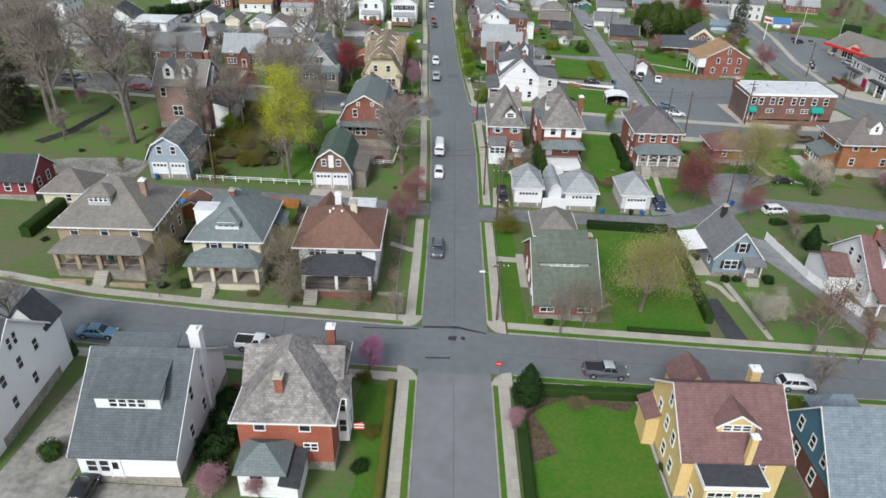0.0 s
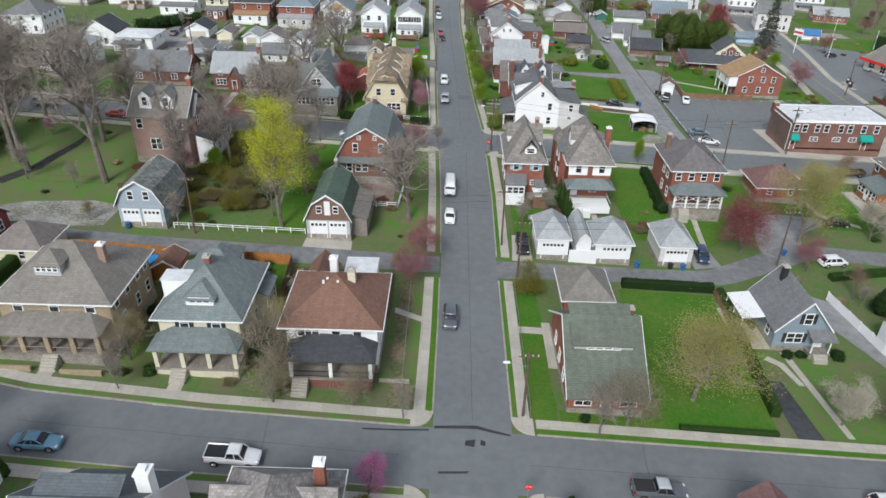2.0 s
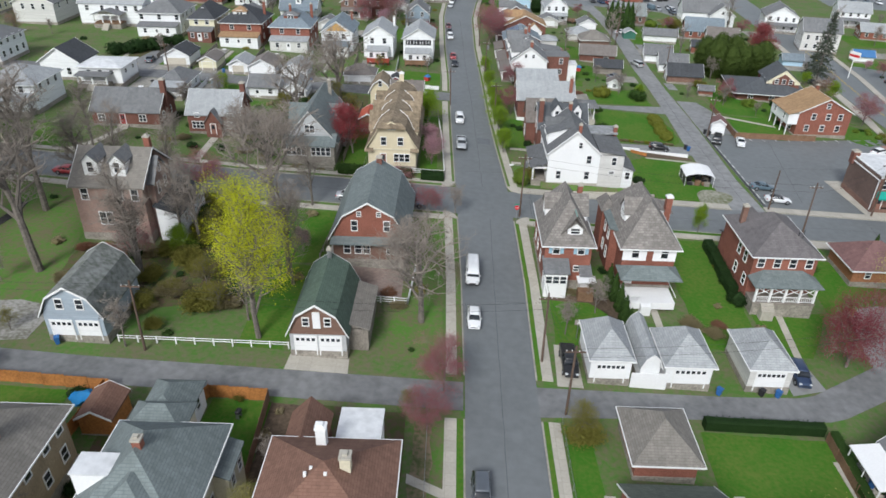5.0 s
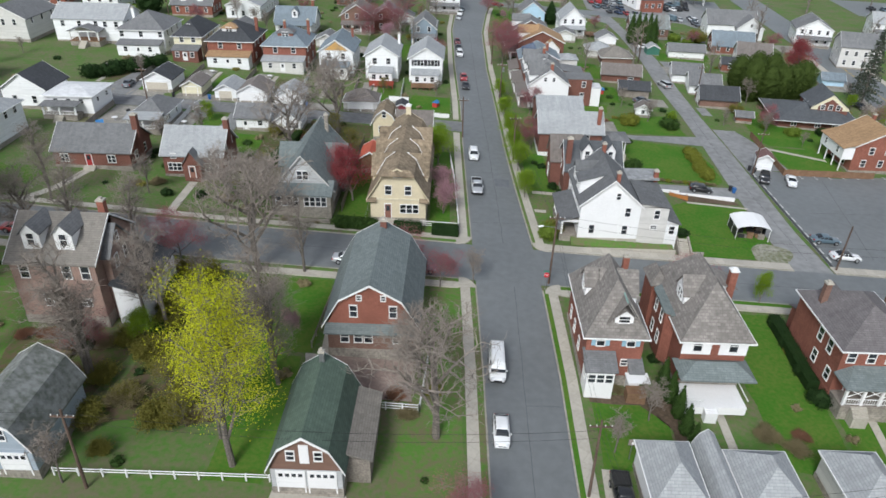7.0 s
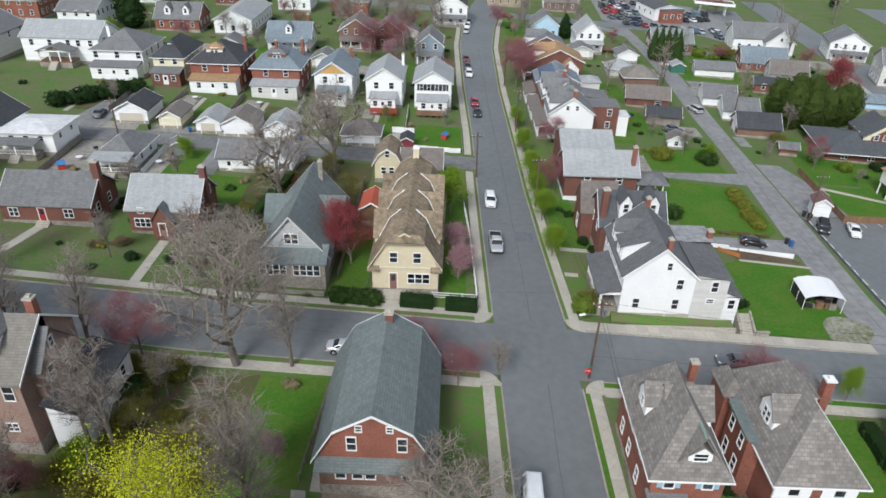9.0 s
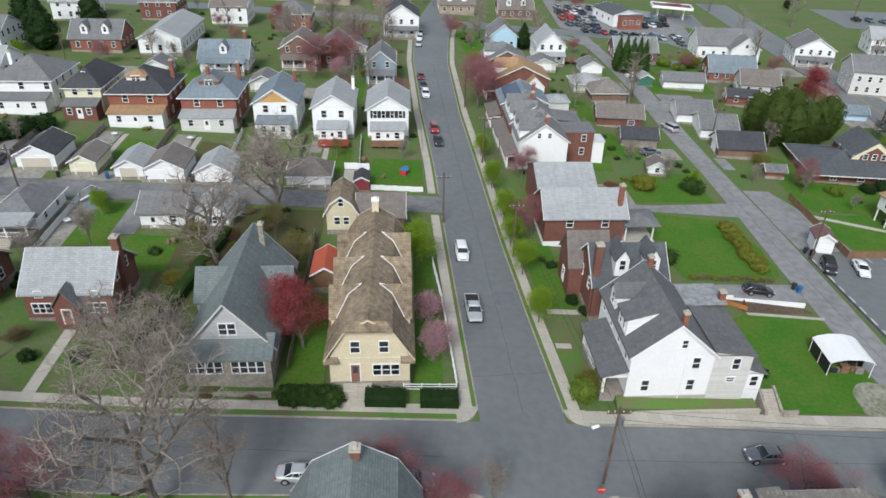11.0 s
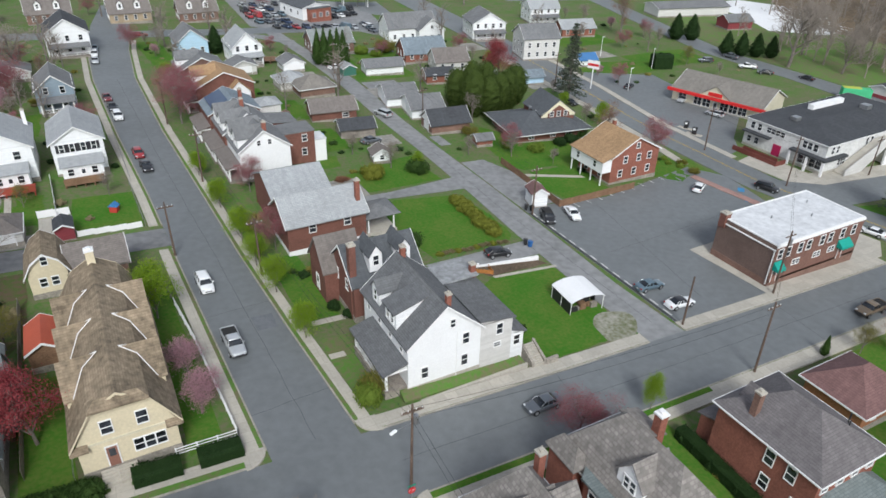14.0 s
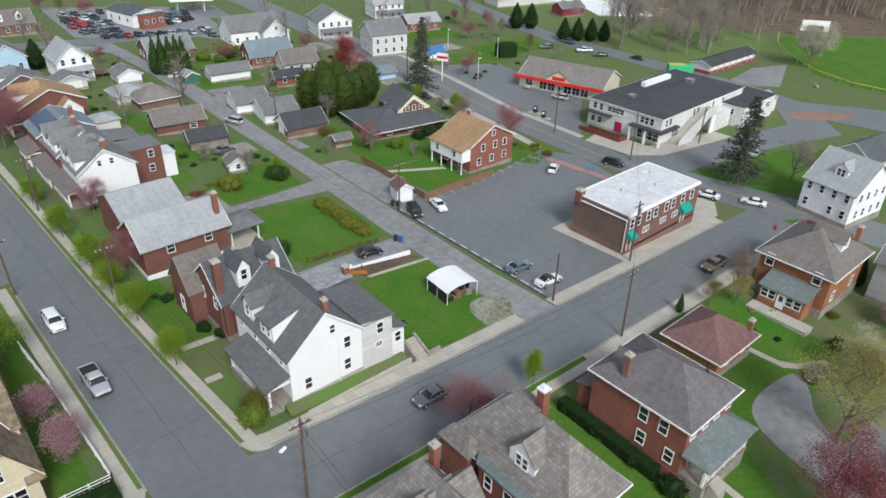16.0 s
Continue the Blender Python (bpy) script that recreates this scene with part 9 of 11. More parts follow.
for x, y, s in ((10.3, 59.4, 0.95), (26.0, 322.0, 1.3), (188, 296, 1.5), (193, 293, 1.5), (188, 272, 1.3), (192, 269, 1.3), (196, 266, 1.3), (200, 263, 1.2), (-106, 292, 2.2), (-118, 310, 2.2), (-101, 312, 2.0), (-49.5, 128.8, 0.5)):
    tree("arborvitae", x, y, s)
for x, y, s in ((-87, 126, 1.1), (-92, 120, 1.1), (-88, 134, 1.2), (-95, 130, 1.2), (-98, 160, 1.1), (-106, 154, 1.2), (-112, 160, 1.1)):
    tree("hemlock", x, y, s)
for x, y, s in ((19.6, 120.4, 0.95), (19.4, 122.6, 1.05), (19.2, 125.0, 1.1), (18.9, 127.4, 1.1), (18.6, 129.8, 1.05), (-44.6, 61.6, 0.6), (-43.2, 62.4, 0.55), (-45.8, 61.0, 0.5), (66.7, 147.0, 0.75), (98.0, 134.0, 1.2), (51.0, 302.4, 2.3), (52.6, 301.0, 2.4), (54.2, 299.6, 2.4), (55.8, 298.6, 2.5), (57.2, 297.6, 2.4)):
    tree("column", x, y, s)
for kind, x, y, s in (("bare_broad", 195.6, 252.4, 1.7), ("bare_broad", 206, 240, 1.1), ("white", 228, 200, 2.2), ("orange", 169.5, 305.5, 2.1), ("bare_broad", 130, 160, 0.75), ("bare_tall", 215, 262, 1.0), ("bare_broad", 224, 246, 1.1), ("bare_tall", 236, 238, 1.1), ("bare_split", 244, 255, 1.1), ("bare_broad", 232, 272, 1.2)):
    tree(kind, x, y, s)
def woods(places, label):
    """Far woodland in which no tree can be told from the next."""
    src = TREES["bare_far"][0]
    verts, faces = [], []
    for x, y, s in places:
        m = pose(x, y, G(x, y), 0, 0, (x * 37 + y * 91) % 360) @ Matrix.Scale(s, 4)
        for ch in src.children:
            base = len(verts)
            verts += [m @ v.co for v in ch.data.vertices]
            faces += [[base + i for i in p.vertices] for p in ch.data.polygons]
    me = bpy.data.meshes.new("woodland")
    me.from_pydata(verts, [], faces)
    me.materials.append(TWIG)
    tagged(new("woodland", me), label, "woodland", "", "stuff")


rng = random.Random(77)
rows = []
for k in range(150):
    a = rng.uniform(0, 1)
    rows.append((258 + 70 * a + rng.uniform(0, 75), 262 - 80 * a + rng.uniform(0, 80), rng.uniform(0.85, 1.25)))
woods(rows, "dense bare woodland beyond the playing field")
woods([(rng.uniform(206, 262), rng.uniform(226, 300), rng.uniform(0.7, 1.15)) for k in range(34)], "thin bare wood between the park road and the field")
shrub("lime", 68.5, 312.0, 2.4)
shrub("lime", 72.0, 308.0, 2.0)
shrub("olive", 76.5, 312.0, 3.0)
hedge(150.6, 268.6, 156.6, 266.8, 4.0, 4.4, L_DARK, "tall square dark hedge beyond the forecourt", n=60, size=0.3)
tree("bare_far", 254, 268, 1.0)
for k in range(26):
    tree(("bare_far", "arborvitae", "redbud", "bare_far", "olive")[k % 5], rng.uniform(-150, 200), rng.uniform(378, 430), rng.uniform(0.8, 1.2), label="tree standing at the far edge of town")
SX = ((-82.0, 236.0, "dark", 2.4), (-84.5, 233.6, "dark", 2.6), (-86.5, 231.0, "dark", 2.5), (-89.0, 228.6, "dark", 2.6), (-91.0, 226.4, "dark", 2.3), (-93.6, 224.6, "dark", 2.4), (10.6, 54.6, "tan", 0.8), (16.4, 60.0, "tan", 1.4), (44.2, 89.8, "dark", 0.8), (51.2, 90.2, "dark", 1.0), (46.2, 90.0, "dark", 0.7), (9.6, 165.6, "lime", 1.3), (31.4, 167.4, "dark", 1.1), (28.4, 194.2, "yew", 1.7), (20.0, 171.0, "dark", 0.6), (30.8, 208.6, "yew", 0.9), (27.4, 221.6, "redbrown", 1.4), (72.8, 222.4, "lime", 1.9), (80.3, 223.6, "dark", 1.5), (84.0, 224.2, "dark", 1.7), (87.7, 226.4, "yew", 1.8), (97.3, 208.1, "lime", 0.8), (97.5, 203.4, "lime", 0.9), (97.8, 199.8, "olive", 1.0), (33.6, 221.4, "gold", 2.2), (42.9, 220.5, "yew", 2.0), (64.0, 236.0, "olive", 1.6), (67.6, 226.0, "lime", 0.9), (70.4, 229.6, "lime", 0.9), (93.8, 207.2, "lime", 0.8), (96.4, 205.8, "lime", 0.8), (99.0, 204.4, "olive", 0.9), (107.6, 167.6, "dark", 0.9), (78.4, 129.0, "dark", 1.2), (-27.6, 103.2, "olive", 0.6), (-38.6, 77.6, "dark", 0.7), (-35.6, 78.0, "yew", 0.8), (-26.2, 77.4, "tan", 0.9), (-21.5, 83.0, "tan", 1.5), (-21.8, 87.0, "tan", 1.2), (-20.4, 77.2, "tan", 1.2), (-39.6, 84.0, "tan", 1.0), (-55.4, 131.0, "redbrown", 1.2), (-52.0, 130.2, "redbrown", 1.4), (-48.0, 130.0, "tan", 1.4), (-33.0, 131.0, "olive", 1.4), (-36.4, 119.2, "olive", 1.3), (-40.0, 127.0, "olive", 1.4), (-36.0, 135.0, "olive", 1.5), (-32.8, 124.0, "tan", 1.3), (-44.0, 118.0, "tan", 1.4), (-41.6, 114.4, "olive", 1.0), (-13.0, 125.2, "redbrown", 1.2), (-17.4, 125.0, "redbrown", 1.0), (-11.4, 122.6, "tan", 1.2), (-9.0, 61.6, "olive", 0.8), (-7.2, 52.8, "olive", 0.8), (-8.0, 48.2, "dark", 0.9), (-23.0, 55.6, "dark", 1.7), (-22.6, 52.4, "dark", 2.0), (-22.8, 49.2, "dark", 1.9), (-22.2, 46.2, "dark", 1.6), (-23.2, 58.2, "redbrown", 1.0), (-38.6, 47.4, "yew", 1.1), (24.4, 50.6, "yew", 0.8), (24.6, 53.2, "yew", 0.7), (43.2, 60.8, "lime", 1.6), (29.0, 123.4, "tan", 1.5), (31.6, 121.6, "tan", 1.4), (33.0, 123.6, "redbrown", 1.1), (11.2, 182.0, "dark", 1.0), (12.4, 179.6, "dark", 0.9), (-44.4, 167.0, "tan", 1.5), (-40.4, 165.0, "tan", 1.2), (-33.6, 162.2, "tan", 0.9), (-28.8, 162.0, "tan", 0.8), (-48.8, 167.4, "dark", 1.0), (-54.4, 167.4, "dark", 1.0), (-61.0, 170.4, "tan", 1.2), (-57.6, 171.4, "tan", 1.4))
rng = random.Random(5)
for k in range(26):
    x, y = rng.uniform(-47, -33), rng.uniform(117, 146)
    shrub(rng.choice(("olive", "olive", "tan", "yew", "olive")), x, y, rng.uniform(1.1, 2.0))
for x, y, kind, s in SX:
    shrub(kind, x, y, s, s * (0.62 if kind in ("tan", "redbrown") else 1.0))

rng = random.Random(14)
for k in range(22):
    shrub(rng.choice(("tan", "tan", "redbrown", "olive")), rng.uniform(-44, -27), rng.uniform(180, 205), rng.uniform(0.8, 1.5))
for k in range(12):
    shrub(rng.choice(("tan", "redbrown", "redbrown", "olive")), rng.uniform(-58, -45), rng.uniform(122, 131), rng.uniform(0.7, 1.3))
shrub("olive", 10.6, 100.6, 1.7, 2.0)
shrub("lime", 8.3, 163.0, 1.6, 2.6)
shrub("olive", 9.3, 164.2, 1.3, 2.2)
for args in ((-10.4, 161.5, -6.2, 161.5, 1.9, 1.5), (-16.4, 161.5, -12.0, 161.5, 1.9, 1.5)):
    hedge(*args, n=150, size=0.2)
hedge(-25.6, 161.6, -19.6, 161.6, 2.4, 1.2, L_YEW, "loose green hedge by the front steps", n=160, size=0.26)
for k in range(6):
    shrub("yew", -25.0 + 1.0 * k, 161.5 + 0.35 * (-1) ** k, 0.95 + 0.12 * (k % 3), 1.25)
hedge(39.6, 103.6, 37.9, 78.0, 1.1, 1.5, L_YEW, "long dark hedge dividing two gardens")
hedge(25.6, 75.0, 37.0, 74.9, 0.6, 0.6, L_YEW, "low clipped hedge before a lawn")
hedge(25.0, 104.2, 39.0, 104.6, 1.1, 1.4, L_DARK, "dark hedge along the alley")
hedge(11.0, 61.2, 25.4, 61.6, 1.3, 1.2, L_YEW, "low green hedge round a lawn")
hedge(9.3, 61.0, 9.3, 40.0, 1.1, 1.1, L_YEW, "low green hedge beside the pavement")
hedge(37.6, 144.4, 37.5, 131.4, 1.5, 1.5, L_DARK, "tall dark hedge beside the brick house", n=150, size=0.17)
for k in range(7):
    shrub("dark", 37.6 + 0.3 * math.sin(k * 2.3), 143.6 - 1.9 * k, 0.95 + 0.12 * math.sin(k * 1.7), 1.25)
shrub("dark", 37.3, 129.2, 1.4)
for k in range(9):
    shrub("gold", 43.5 + 0.3 * math.sin(k * 2.1), 205.6 - 1.65 * k, 1.3 + 0.15 * math.sin(k * 1.3), 1.3)
for k in range(12):
    shrub("tan" if k % 3 else "gold", 31.5 + 1.1 * k, 189.6 + 0.2 * math.sin(k), 0.6, 0.5)
hedge(60.0, 110.5, 72.0, 113.6, 1.2, 1.1, L_YEW, "green hedge on a bank")
hedge(-5.7, 61.0, -5.7, 40, 0.8, 0.9, L_OLIVE, "thin hedge beside the pavement")
hedge(-62.6, 88.0, -62.0, 99.0, 1.6, 1.8, L_YEW, "overgrown green garden hedge", n=120)
hedge(-42.5, 172.0, -38.8, 197.0, 1.6, 1.4, L_YEW, "garden hedge between two lots")


# ---- vehicles ----
TYRE = plain("tyre_rubber", (0.022, 0.022, 0.024), 0.85)
RIM = plain("alloy_rim", (0.45, 0.46, 0.47), 0.35, metal=0.8)
CARGLASS = mat("car_glass", (0.02, 0.024, 0.03), 0.08, 0.2, 0.6, 1.0, 0.0, spec=0.6)
LAMP = plain("headlamp_glass", (0.62, 0.64, 0.66), 0.15)
TAIL = plain("tail_lamp_red", (0.35, 0.01, 0.01), 0.25)
BEDMAT = plain("truck_bed_liner", (0.03, 0.03, 0.03), 0.8)


def paint(name, col, metal=0.0):
    return mat("paint_" + name, col, 0.28, 0.04, 0.5, 1.0, 0.0, metal=metal, coat=0.6, spec=0.5)


P_WHITE, P_SILVER, P_GREY = paint("white", (0.78, 0.79, 0.80)), paint("silver", (0.50, 0.52, 0.54), 0.3), paint("grey", (0.13, 0.145, 0.165), 0.3)
P_BLACK, P_BLUE, P_NAVY = paint("black", (0.018, 0.018, 0.02)), paint("pale_blue", (0.14, 0.29, 0.40), 0.2), paint("navy", (0.03, 0.05, 0.10))
P_RED, P_DKRED, P_BROWN, P_STEEL = paint("red", (0.33, 0.03, 0.035)), paint("dark_red", (0.14, 0.02, 0.025)), paint("brown", (0.16, 0.12, 0.08)), paint("steel_blue", (0.12, 0.18, 0.22), 0.3)

# length, width, sill, bonnet, belt and roof heights, then the shares of the length, from the nose, where the windscreen starts, the roof starts, the roof ends and the rear glass ends
CARS = {"sedan": (4.75, 1.82, 0.26, 0.86, 0.98, 1.46, 0.27, 0.43, 0.68, 0.86), "suv": (4.75, 1.9, 0.32, 1.02, 1.12, 1.74, 0.24, 0.36, 0.87, 0.985),
        "hatch": (4.3, 1.8, 0.28, 0.92, 1.02, 1.52, 0.24, 0.39, 0.80, 0.975), "pickup": (5.6, 1.98, 0.42, 1.12, 1.2, 1.86, 0.26, 0.35, 0.56, 0.60),
        "van": (5.6, 2.0, 0.36, 1.2, 1.35, 2.3, 0.14, 0.27, 0.97, 0.995)}
MADE = {}


def made(key, name, build, material, smooth=False):
    """One mesh for all parts that are alike."""
    if key not in MADE:
        MADE[key] = to_mesh(name, build(), material, smooth)
    return MADE[key]


def loft(rings, close=True):
    """A skin over rings of equally many points."""
    bm = bmesh.new()
    vs = [[bm.verts.new(p) for p in r] for r in rings]
    n = len(vs[0])
    for p, q in zip(vs, vs[1:]):
        for k in range(n if close else n - 1):
            bm.faces.new((p[k], p[(k + 1) % n], q[(k + 1) % n], q[k]))
    if close:
        bm.faces.new(vs[0]), bm.faces.new(vs[-1][::-1])
    return bm


def car_body(kind):
    L, W, sill, hood, belt, roof, a, b, c, d = CARS[kind]
    boot = {"sedan": belt + 0.02, "pickup": belt - 0.02}.get(kind, belt)
    # share of the length, half width, height of the top
    line = [(0.0, 0.66, hood * 0.66), (0.012, 0.80, hood * 0.78), (0.05, 0.90, hood * 0.88), (0.12, 0.97, hood * 0.95), (a * 0.75, 1.0, hood * 0.985), (a, 1.0, belt - 0.04),
            (0.5, 1.0, belt), (max(d - 0.02, 0.62), 1.0, boot), (0.955, 0.96, boot - 0.01), (0.985, 0.90, boot - 0.06), (1.0, 0.82, boot * 0.78)]
    rings = []
    for s, k, top in line:
        y, h = L / 2 - L * s, W / 2 * k
        low = sill + (0.16 if s < 0.01 or s > 0.99 else 0.06 if s < 0.03 or s > 0.97 else 0.0)
        mid = low + (top - low) * 0.58
        half = [(h * 0.86, low), (h * 0.965, low + 0.1), (h, mid), (h * 0.97, top - 0.1), (h * 0.88, top - 0.025), (h * 0.45, top + 0.012)]
        rings.append([(u, y, z) for u, z in half] + [(-u, y, z) for u, z in half[::-1]])
    return loft(rings)


def car_cabin(kind, grow=0.0, glass=True):
    """The glazed upper part, or the skin of the roof over it."""
    L, W, sill, hood, belt, roof, a, b, c, d = CARS[kind]
    g0, g1 = W / 2 - 0.09, W / 2 - 0.27
    rise = roof - belt
    rings = []
    if glass:
        for s, z in ((a + 0.005, 0.0), ((a + b) / 2, 0.55), (b, 0.93), ((b + c) / 2, 0.965), (c, 0.93), ((c * 0.45 + d * 0.55), 0.52), (d - 0.005, 0.0)):
            y, h = L / 2 - L * s, g0 + (g1 - g0) * z
            t = belt - 0.06 + (rise + 0.04) * z
            rings.append([(g0, y, belt - 0.12), (h, y, t - 0.05 * z), (h * 0.86, y, t), (-h * 0.86, y, t), (-h, y, t - 0.05 * z), (-g0, y, belt - 0.12)])
        return loft(rings)
    for s, z in ((b - 0.012, 0.90), (b + 0.03, 0.985), ((b + c) / 2, 1.0), (c - 0.03, 0.98), (c + 0.012, 0.90)):
        y, t = L / 2 - L * s, belt - 0.06 + (rise + 0.06) * z
        h = g1 + 0.035
        rings.append([(h, y, t - 0.11), (h * 0.97, y, t - 0.03), (h * 0.6, y, t + 0.005), (-h * 0.6, y, t + 0.005), (-h * 0.97, y, t - 0.03), (-h, y, t - 0.11)])
    return loft(rings)


def wheel_meshes():
    def tyre():
        return bevelled(tube(bmesh.new(), (-0.12, 0, 0), (0.12, 0, 0), 0.35, 0.35, 18), 0.03)

    def rim():
        bm = tube(bmesh.new(), (-0.128, 0, 0), (0.128, 0, 0), 0.23, 0.23, 14)
        for k in range(5):
            q = k * 1.2566
            tube(bm, (-0.14, math.cos(q) * 0.06, math.sin(q) * 0.06), (-0.14, math.cos(q) * 0.2, math.sin(q) * 0.2), 0.03, 0.03, 4)
        return bm
    return made("tyre", "tyre", tyre, TYRE), made("rim", "rim", rim, RIM)


def car(kind, pnt, x, y, turn, label, cap=None):
    """A car whose nose points to +y turned by turn."""
    L, W, sill, hood, belt, roof, a, b, c, d = CARS[kind]
    e = thing({"pickup": "pickup_truck", "van": "van"}.get(kind, "car"), label, {"pickup": "pickup truck", "van": "van"}.get(kind, "car"), slope_pose(x, y, turn, 0.05))
    f = L / 2
    tail = -f
    key = (kind, pnt.name)
    body = share("body", made(("body",) + key, "body", lambda: car_body(kind), pnt, True), e, Matrix())
    glazing = CARGLASS if kind != "van" else pnt
    share("glazing", made(("glazing",) + key, "glazing", lambda: car_cabin(kind), glazing, True), body, Matrix())
    top = cap or pnt
    share("roof", made(("roof", kind, top.name), "roof", lambda: car_cabin(kind, glass=False), top, True), body, Matrix())
    g0, g1 = W / 2 - 0.09, W / 2 - 0.27
    lo, hi = belt - 0.06, roof - 0.09
    ya, yb, yc, yd = (f - L * v for v in (a, b, c, d))

    near = y < 205 and x < 75
    if near:
        for s in (-1, 1):
            for t in (0.0, 0.45, 1.0) if kind == "pickup" else (0.0, 0.38, 0.72, 1.0):
                p, q = ya + (yd - ya) * (t if t in (0.0, 1.0) else t * 0.9 + 0.06), yb + (yc - yb) * t
                share("pillar", made(("pillar", s, t) + key, "pillar", lambda: tube(bmesh.new(), (s * (g0 + 0.005), p, lo), (s * (g1 + 0.015), q, hi), 0.055, 0.045, 4), pnt), body, Matrix())
    for s in (-1, 1) if y < 300 else ():
        share("mirror", made(("mirror", kind, s, pnt.name), "mirror", lambda: bevelled(boxes((s * (W / 2 + 0.06) - 0.1, s * (W / 2 + 0.06) + 0.1, ya - 0.42, ya - 0.28, belt - 0.06, belt + 0.1)), 0.03), pnt), body, Matrix())
        share("headlamp", made(("headlamp", kind, s), "headlamp", lambda: bevelled(boxes((s * W * 0.33 - 0.18, s * W * 0.33 + 0.18, f - 0.34, f - 0.05, hood * 0.70, hood * 0.86)), 0.04), LAMP), body, Matrix())
        share("tail_lamp", made(("tail_lamp", kind, s), "tail_lamp", lambda: boxes((s * W * 0.40 - 0.13, s * W * 0.40 + 0.13, tail - 0.01, tail + 0.16, belt * 0.72, belt * 0.90)), TAIL), body, Matrix())
    if y < 300:
        share("grille", made(("grille", kind), "grille", lambda: bevelled(boxes((-W * 0.24, W * 0.24, f - 0.06, f + 0.012, hood * 0.46, hood * 0.68)), 0.03), BLACK), body, Matrix())
    for y0, y1 in ((f - 0.1, f + 0.03), (tail - 0.04, tail + 0.1)) if y < 300 else ():
        share("bumper", made(("bumper", kind, y0, pnt.name), "bumper", lambda: bevelled(boxes((-W * 0.42, W * 0.42, y0, y1, sill + 0.04, sill + 0.24)), 0.04), BLACK if kind in ("pickup", "van") else pnt), body, Matrix())
    if y < 300:
        share("number_plate", made(("plate", kind), "number_plate", lambda: boxes((-0.2, 0.2, tail - 0.055, tail - 0.04, sill + 0.26, sill + 0.38)), TRIM), body, Matrix())
    if kind == "pickup":
        share("bed_liner", made("bed_liner", "bed_liner", lambda: boxes((-W / 2 + 0.14, W / 2 - 0.14, tail + 0.16, yd - 0.04, belt - 0.06, belt + 0.012)), BEDMAT), body, Matrix())
        share("bed_rail", made(("bed_rail", pnt.name), "bed_rail", lambda: bevelled(boxes((-W / 2 + 0.03, -W / 2 + 0.13, tail + 0.12, yd, belt - 0.1, belt + 0.14), (W / 2 - 0.13, W / 2 - 0.03, tail + 0.12, yd, belt - 0.1, belt + 0.14), (-W / 2 + 0.13, W / 2 - 0.13, tail + 0.06, tail + 0.15, belt - 0.1, belt + 0.14)), 0.03), pnt), body, Matrix())
    if kind == "van":
        share("windscreen", made("windscreen", "windscreen", lambda: loft([[(u, ya + 0.05 - 0.02, lo + 0.1), (u * 0.9, yb + 0.03, hi - 0.15)] for u in (-g0 * 0.95, 0.0, g0 * 0.95)], False), CARGLASS), body, Matrix())
        share("side_glass", made("side_glass", "side_glass", lambda: boxes((-g0 - 0.02, g0 + 0.02, yb - 1.0, yb - 0.2, belt + 0.2, roof - 0.6)), CARGLASS), body, Matrix())
    tyre, rim = wheel_meshes()
    for s in (-1, 1):
        for yy in (f - L * 0.18, tail + L * 0.2):
            if y < 300:
                share("wheel_arch", made("wheel_arch", "wheel_arch", lambda: tube(bmesh.new(), (-0.06, 0, 0), (0.06, 0, 0), 0.42, 0.42, 16), BLACK), body, pose(s * (W / 2 - 0.055), yy, 0.37))
            w = share("wheel", tyre, e, pose(s * (W / 2 - 0.1), yy, 0.35, 0, 0, 0 if s < 0 else 180))
            if y < 300:
                share("rim", rim, w, Matrix())
    return e


car("sedan", P_BLUE, -42.3, 66.3, -88, "pale blue sedan parked by the kerb")
car("pickup", P_WHITE, -22.6, 66.0, -90, "white pickup truck with an empty bed")
car("pickup", P_GREY, 20.6, 65.4, -90, "dark silver pickup truck parked beside a hedge", P_SILVER)
car("suv", P_WHITE, 44.8, 65.4, -90, "white four-door truck parked beside the kerb")
car("suv", P_BLACK, -33.2, 43.0, 0, "black car under the eaves of a white house")
car("sedan", P_GREY, -83.0, 220.0, 10, "dark grey car in a back yard")
car("suv", P_GREY, -0.9, 92.2, 180, "dark grey sport utility car parked at the kerb")
car("hatch", P_WHITE, -1.2, 120.6, 180, "white compact car parked at the kerb")
car("van", P_WHITE, -1.3, 130.8, 180, "white delivery van parked at the kerb")
car("pickup", P_SILVER, -3.0, 178.7, 182, "silver pickup truck with a dark bed", P_SILVER)
car("suv", P_WHITE, -3.4, 193.6, 182, "white car parked on the street")
car("sedan", P_BLACK, -4.9, 238.5, 183, "black car parked on the street")
car("hatch", P_RED, -5.4, 245.5, 183, "red car parked on the street")
car("suv", P_WHITE, -6.6, 269.0, 183, "white car parked in a line")
car("sedan", P_BLACK, -7.0, 276.0, 183, "black car parked in a line")
car("sedan", P_DKRED, -7.4, 283.5, 183, "dark red car parked in a line")
car("sedan", P_SILVER, -7.2, 318, 178, "silver car parked far along the street")
car("suv", P_WHITE, -6.8, 325, 176, "white car parked far along the street")
car("sedan", P_STEEL, -6.2, 332, 174, "blue-grey car parked far along the street")
car("sedan", P_RED, 8.0, 347.6, -90, "red car on the far cross street")
car("pickup", P_BLACK, 10.6, 113.2, 180, "black pickup truck beside a garage")
car("suv", P_NAVY, 40.2, 114.2, 176, "dark blue car parked beside a garage")
car("suv", P_WHITE, 62.4, 115.0, -80, "white sport utility car in a drive", P_WHITE)
car("sedan", P_BLACK, 69.4, 128.4, -86, "black sedan parked on a bank")
car("hatch", P_BLACK, 40.0, 186.0, -98, "black car parked in a short drive")
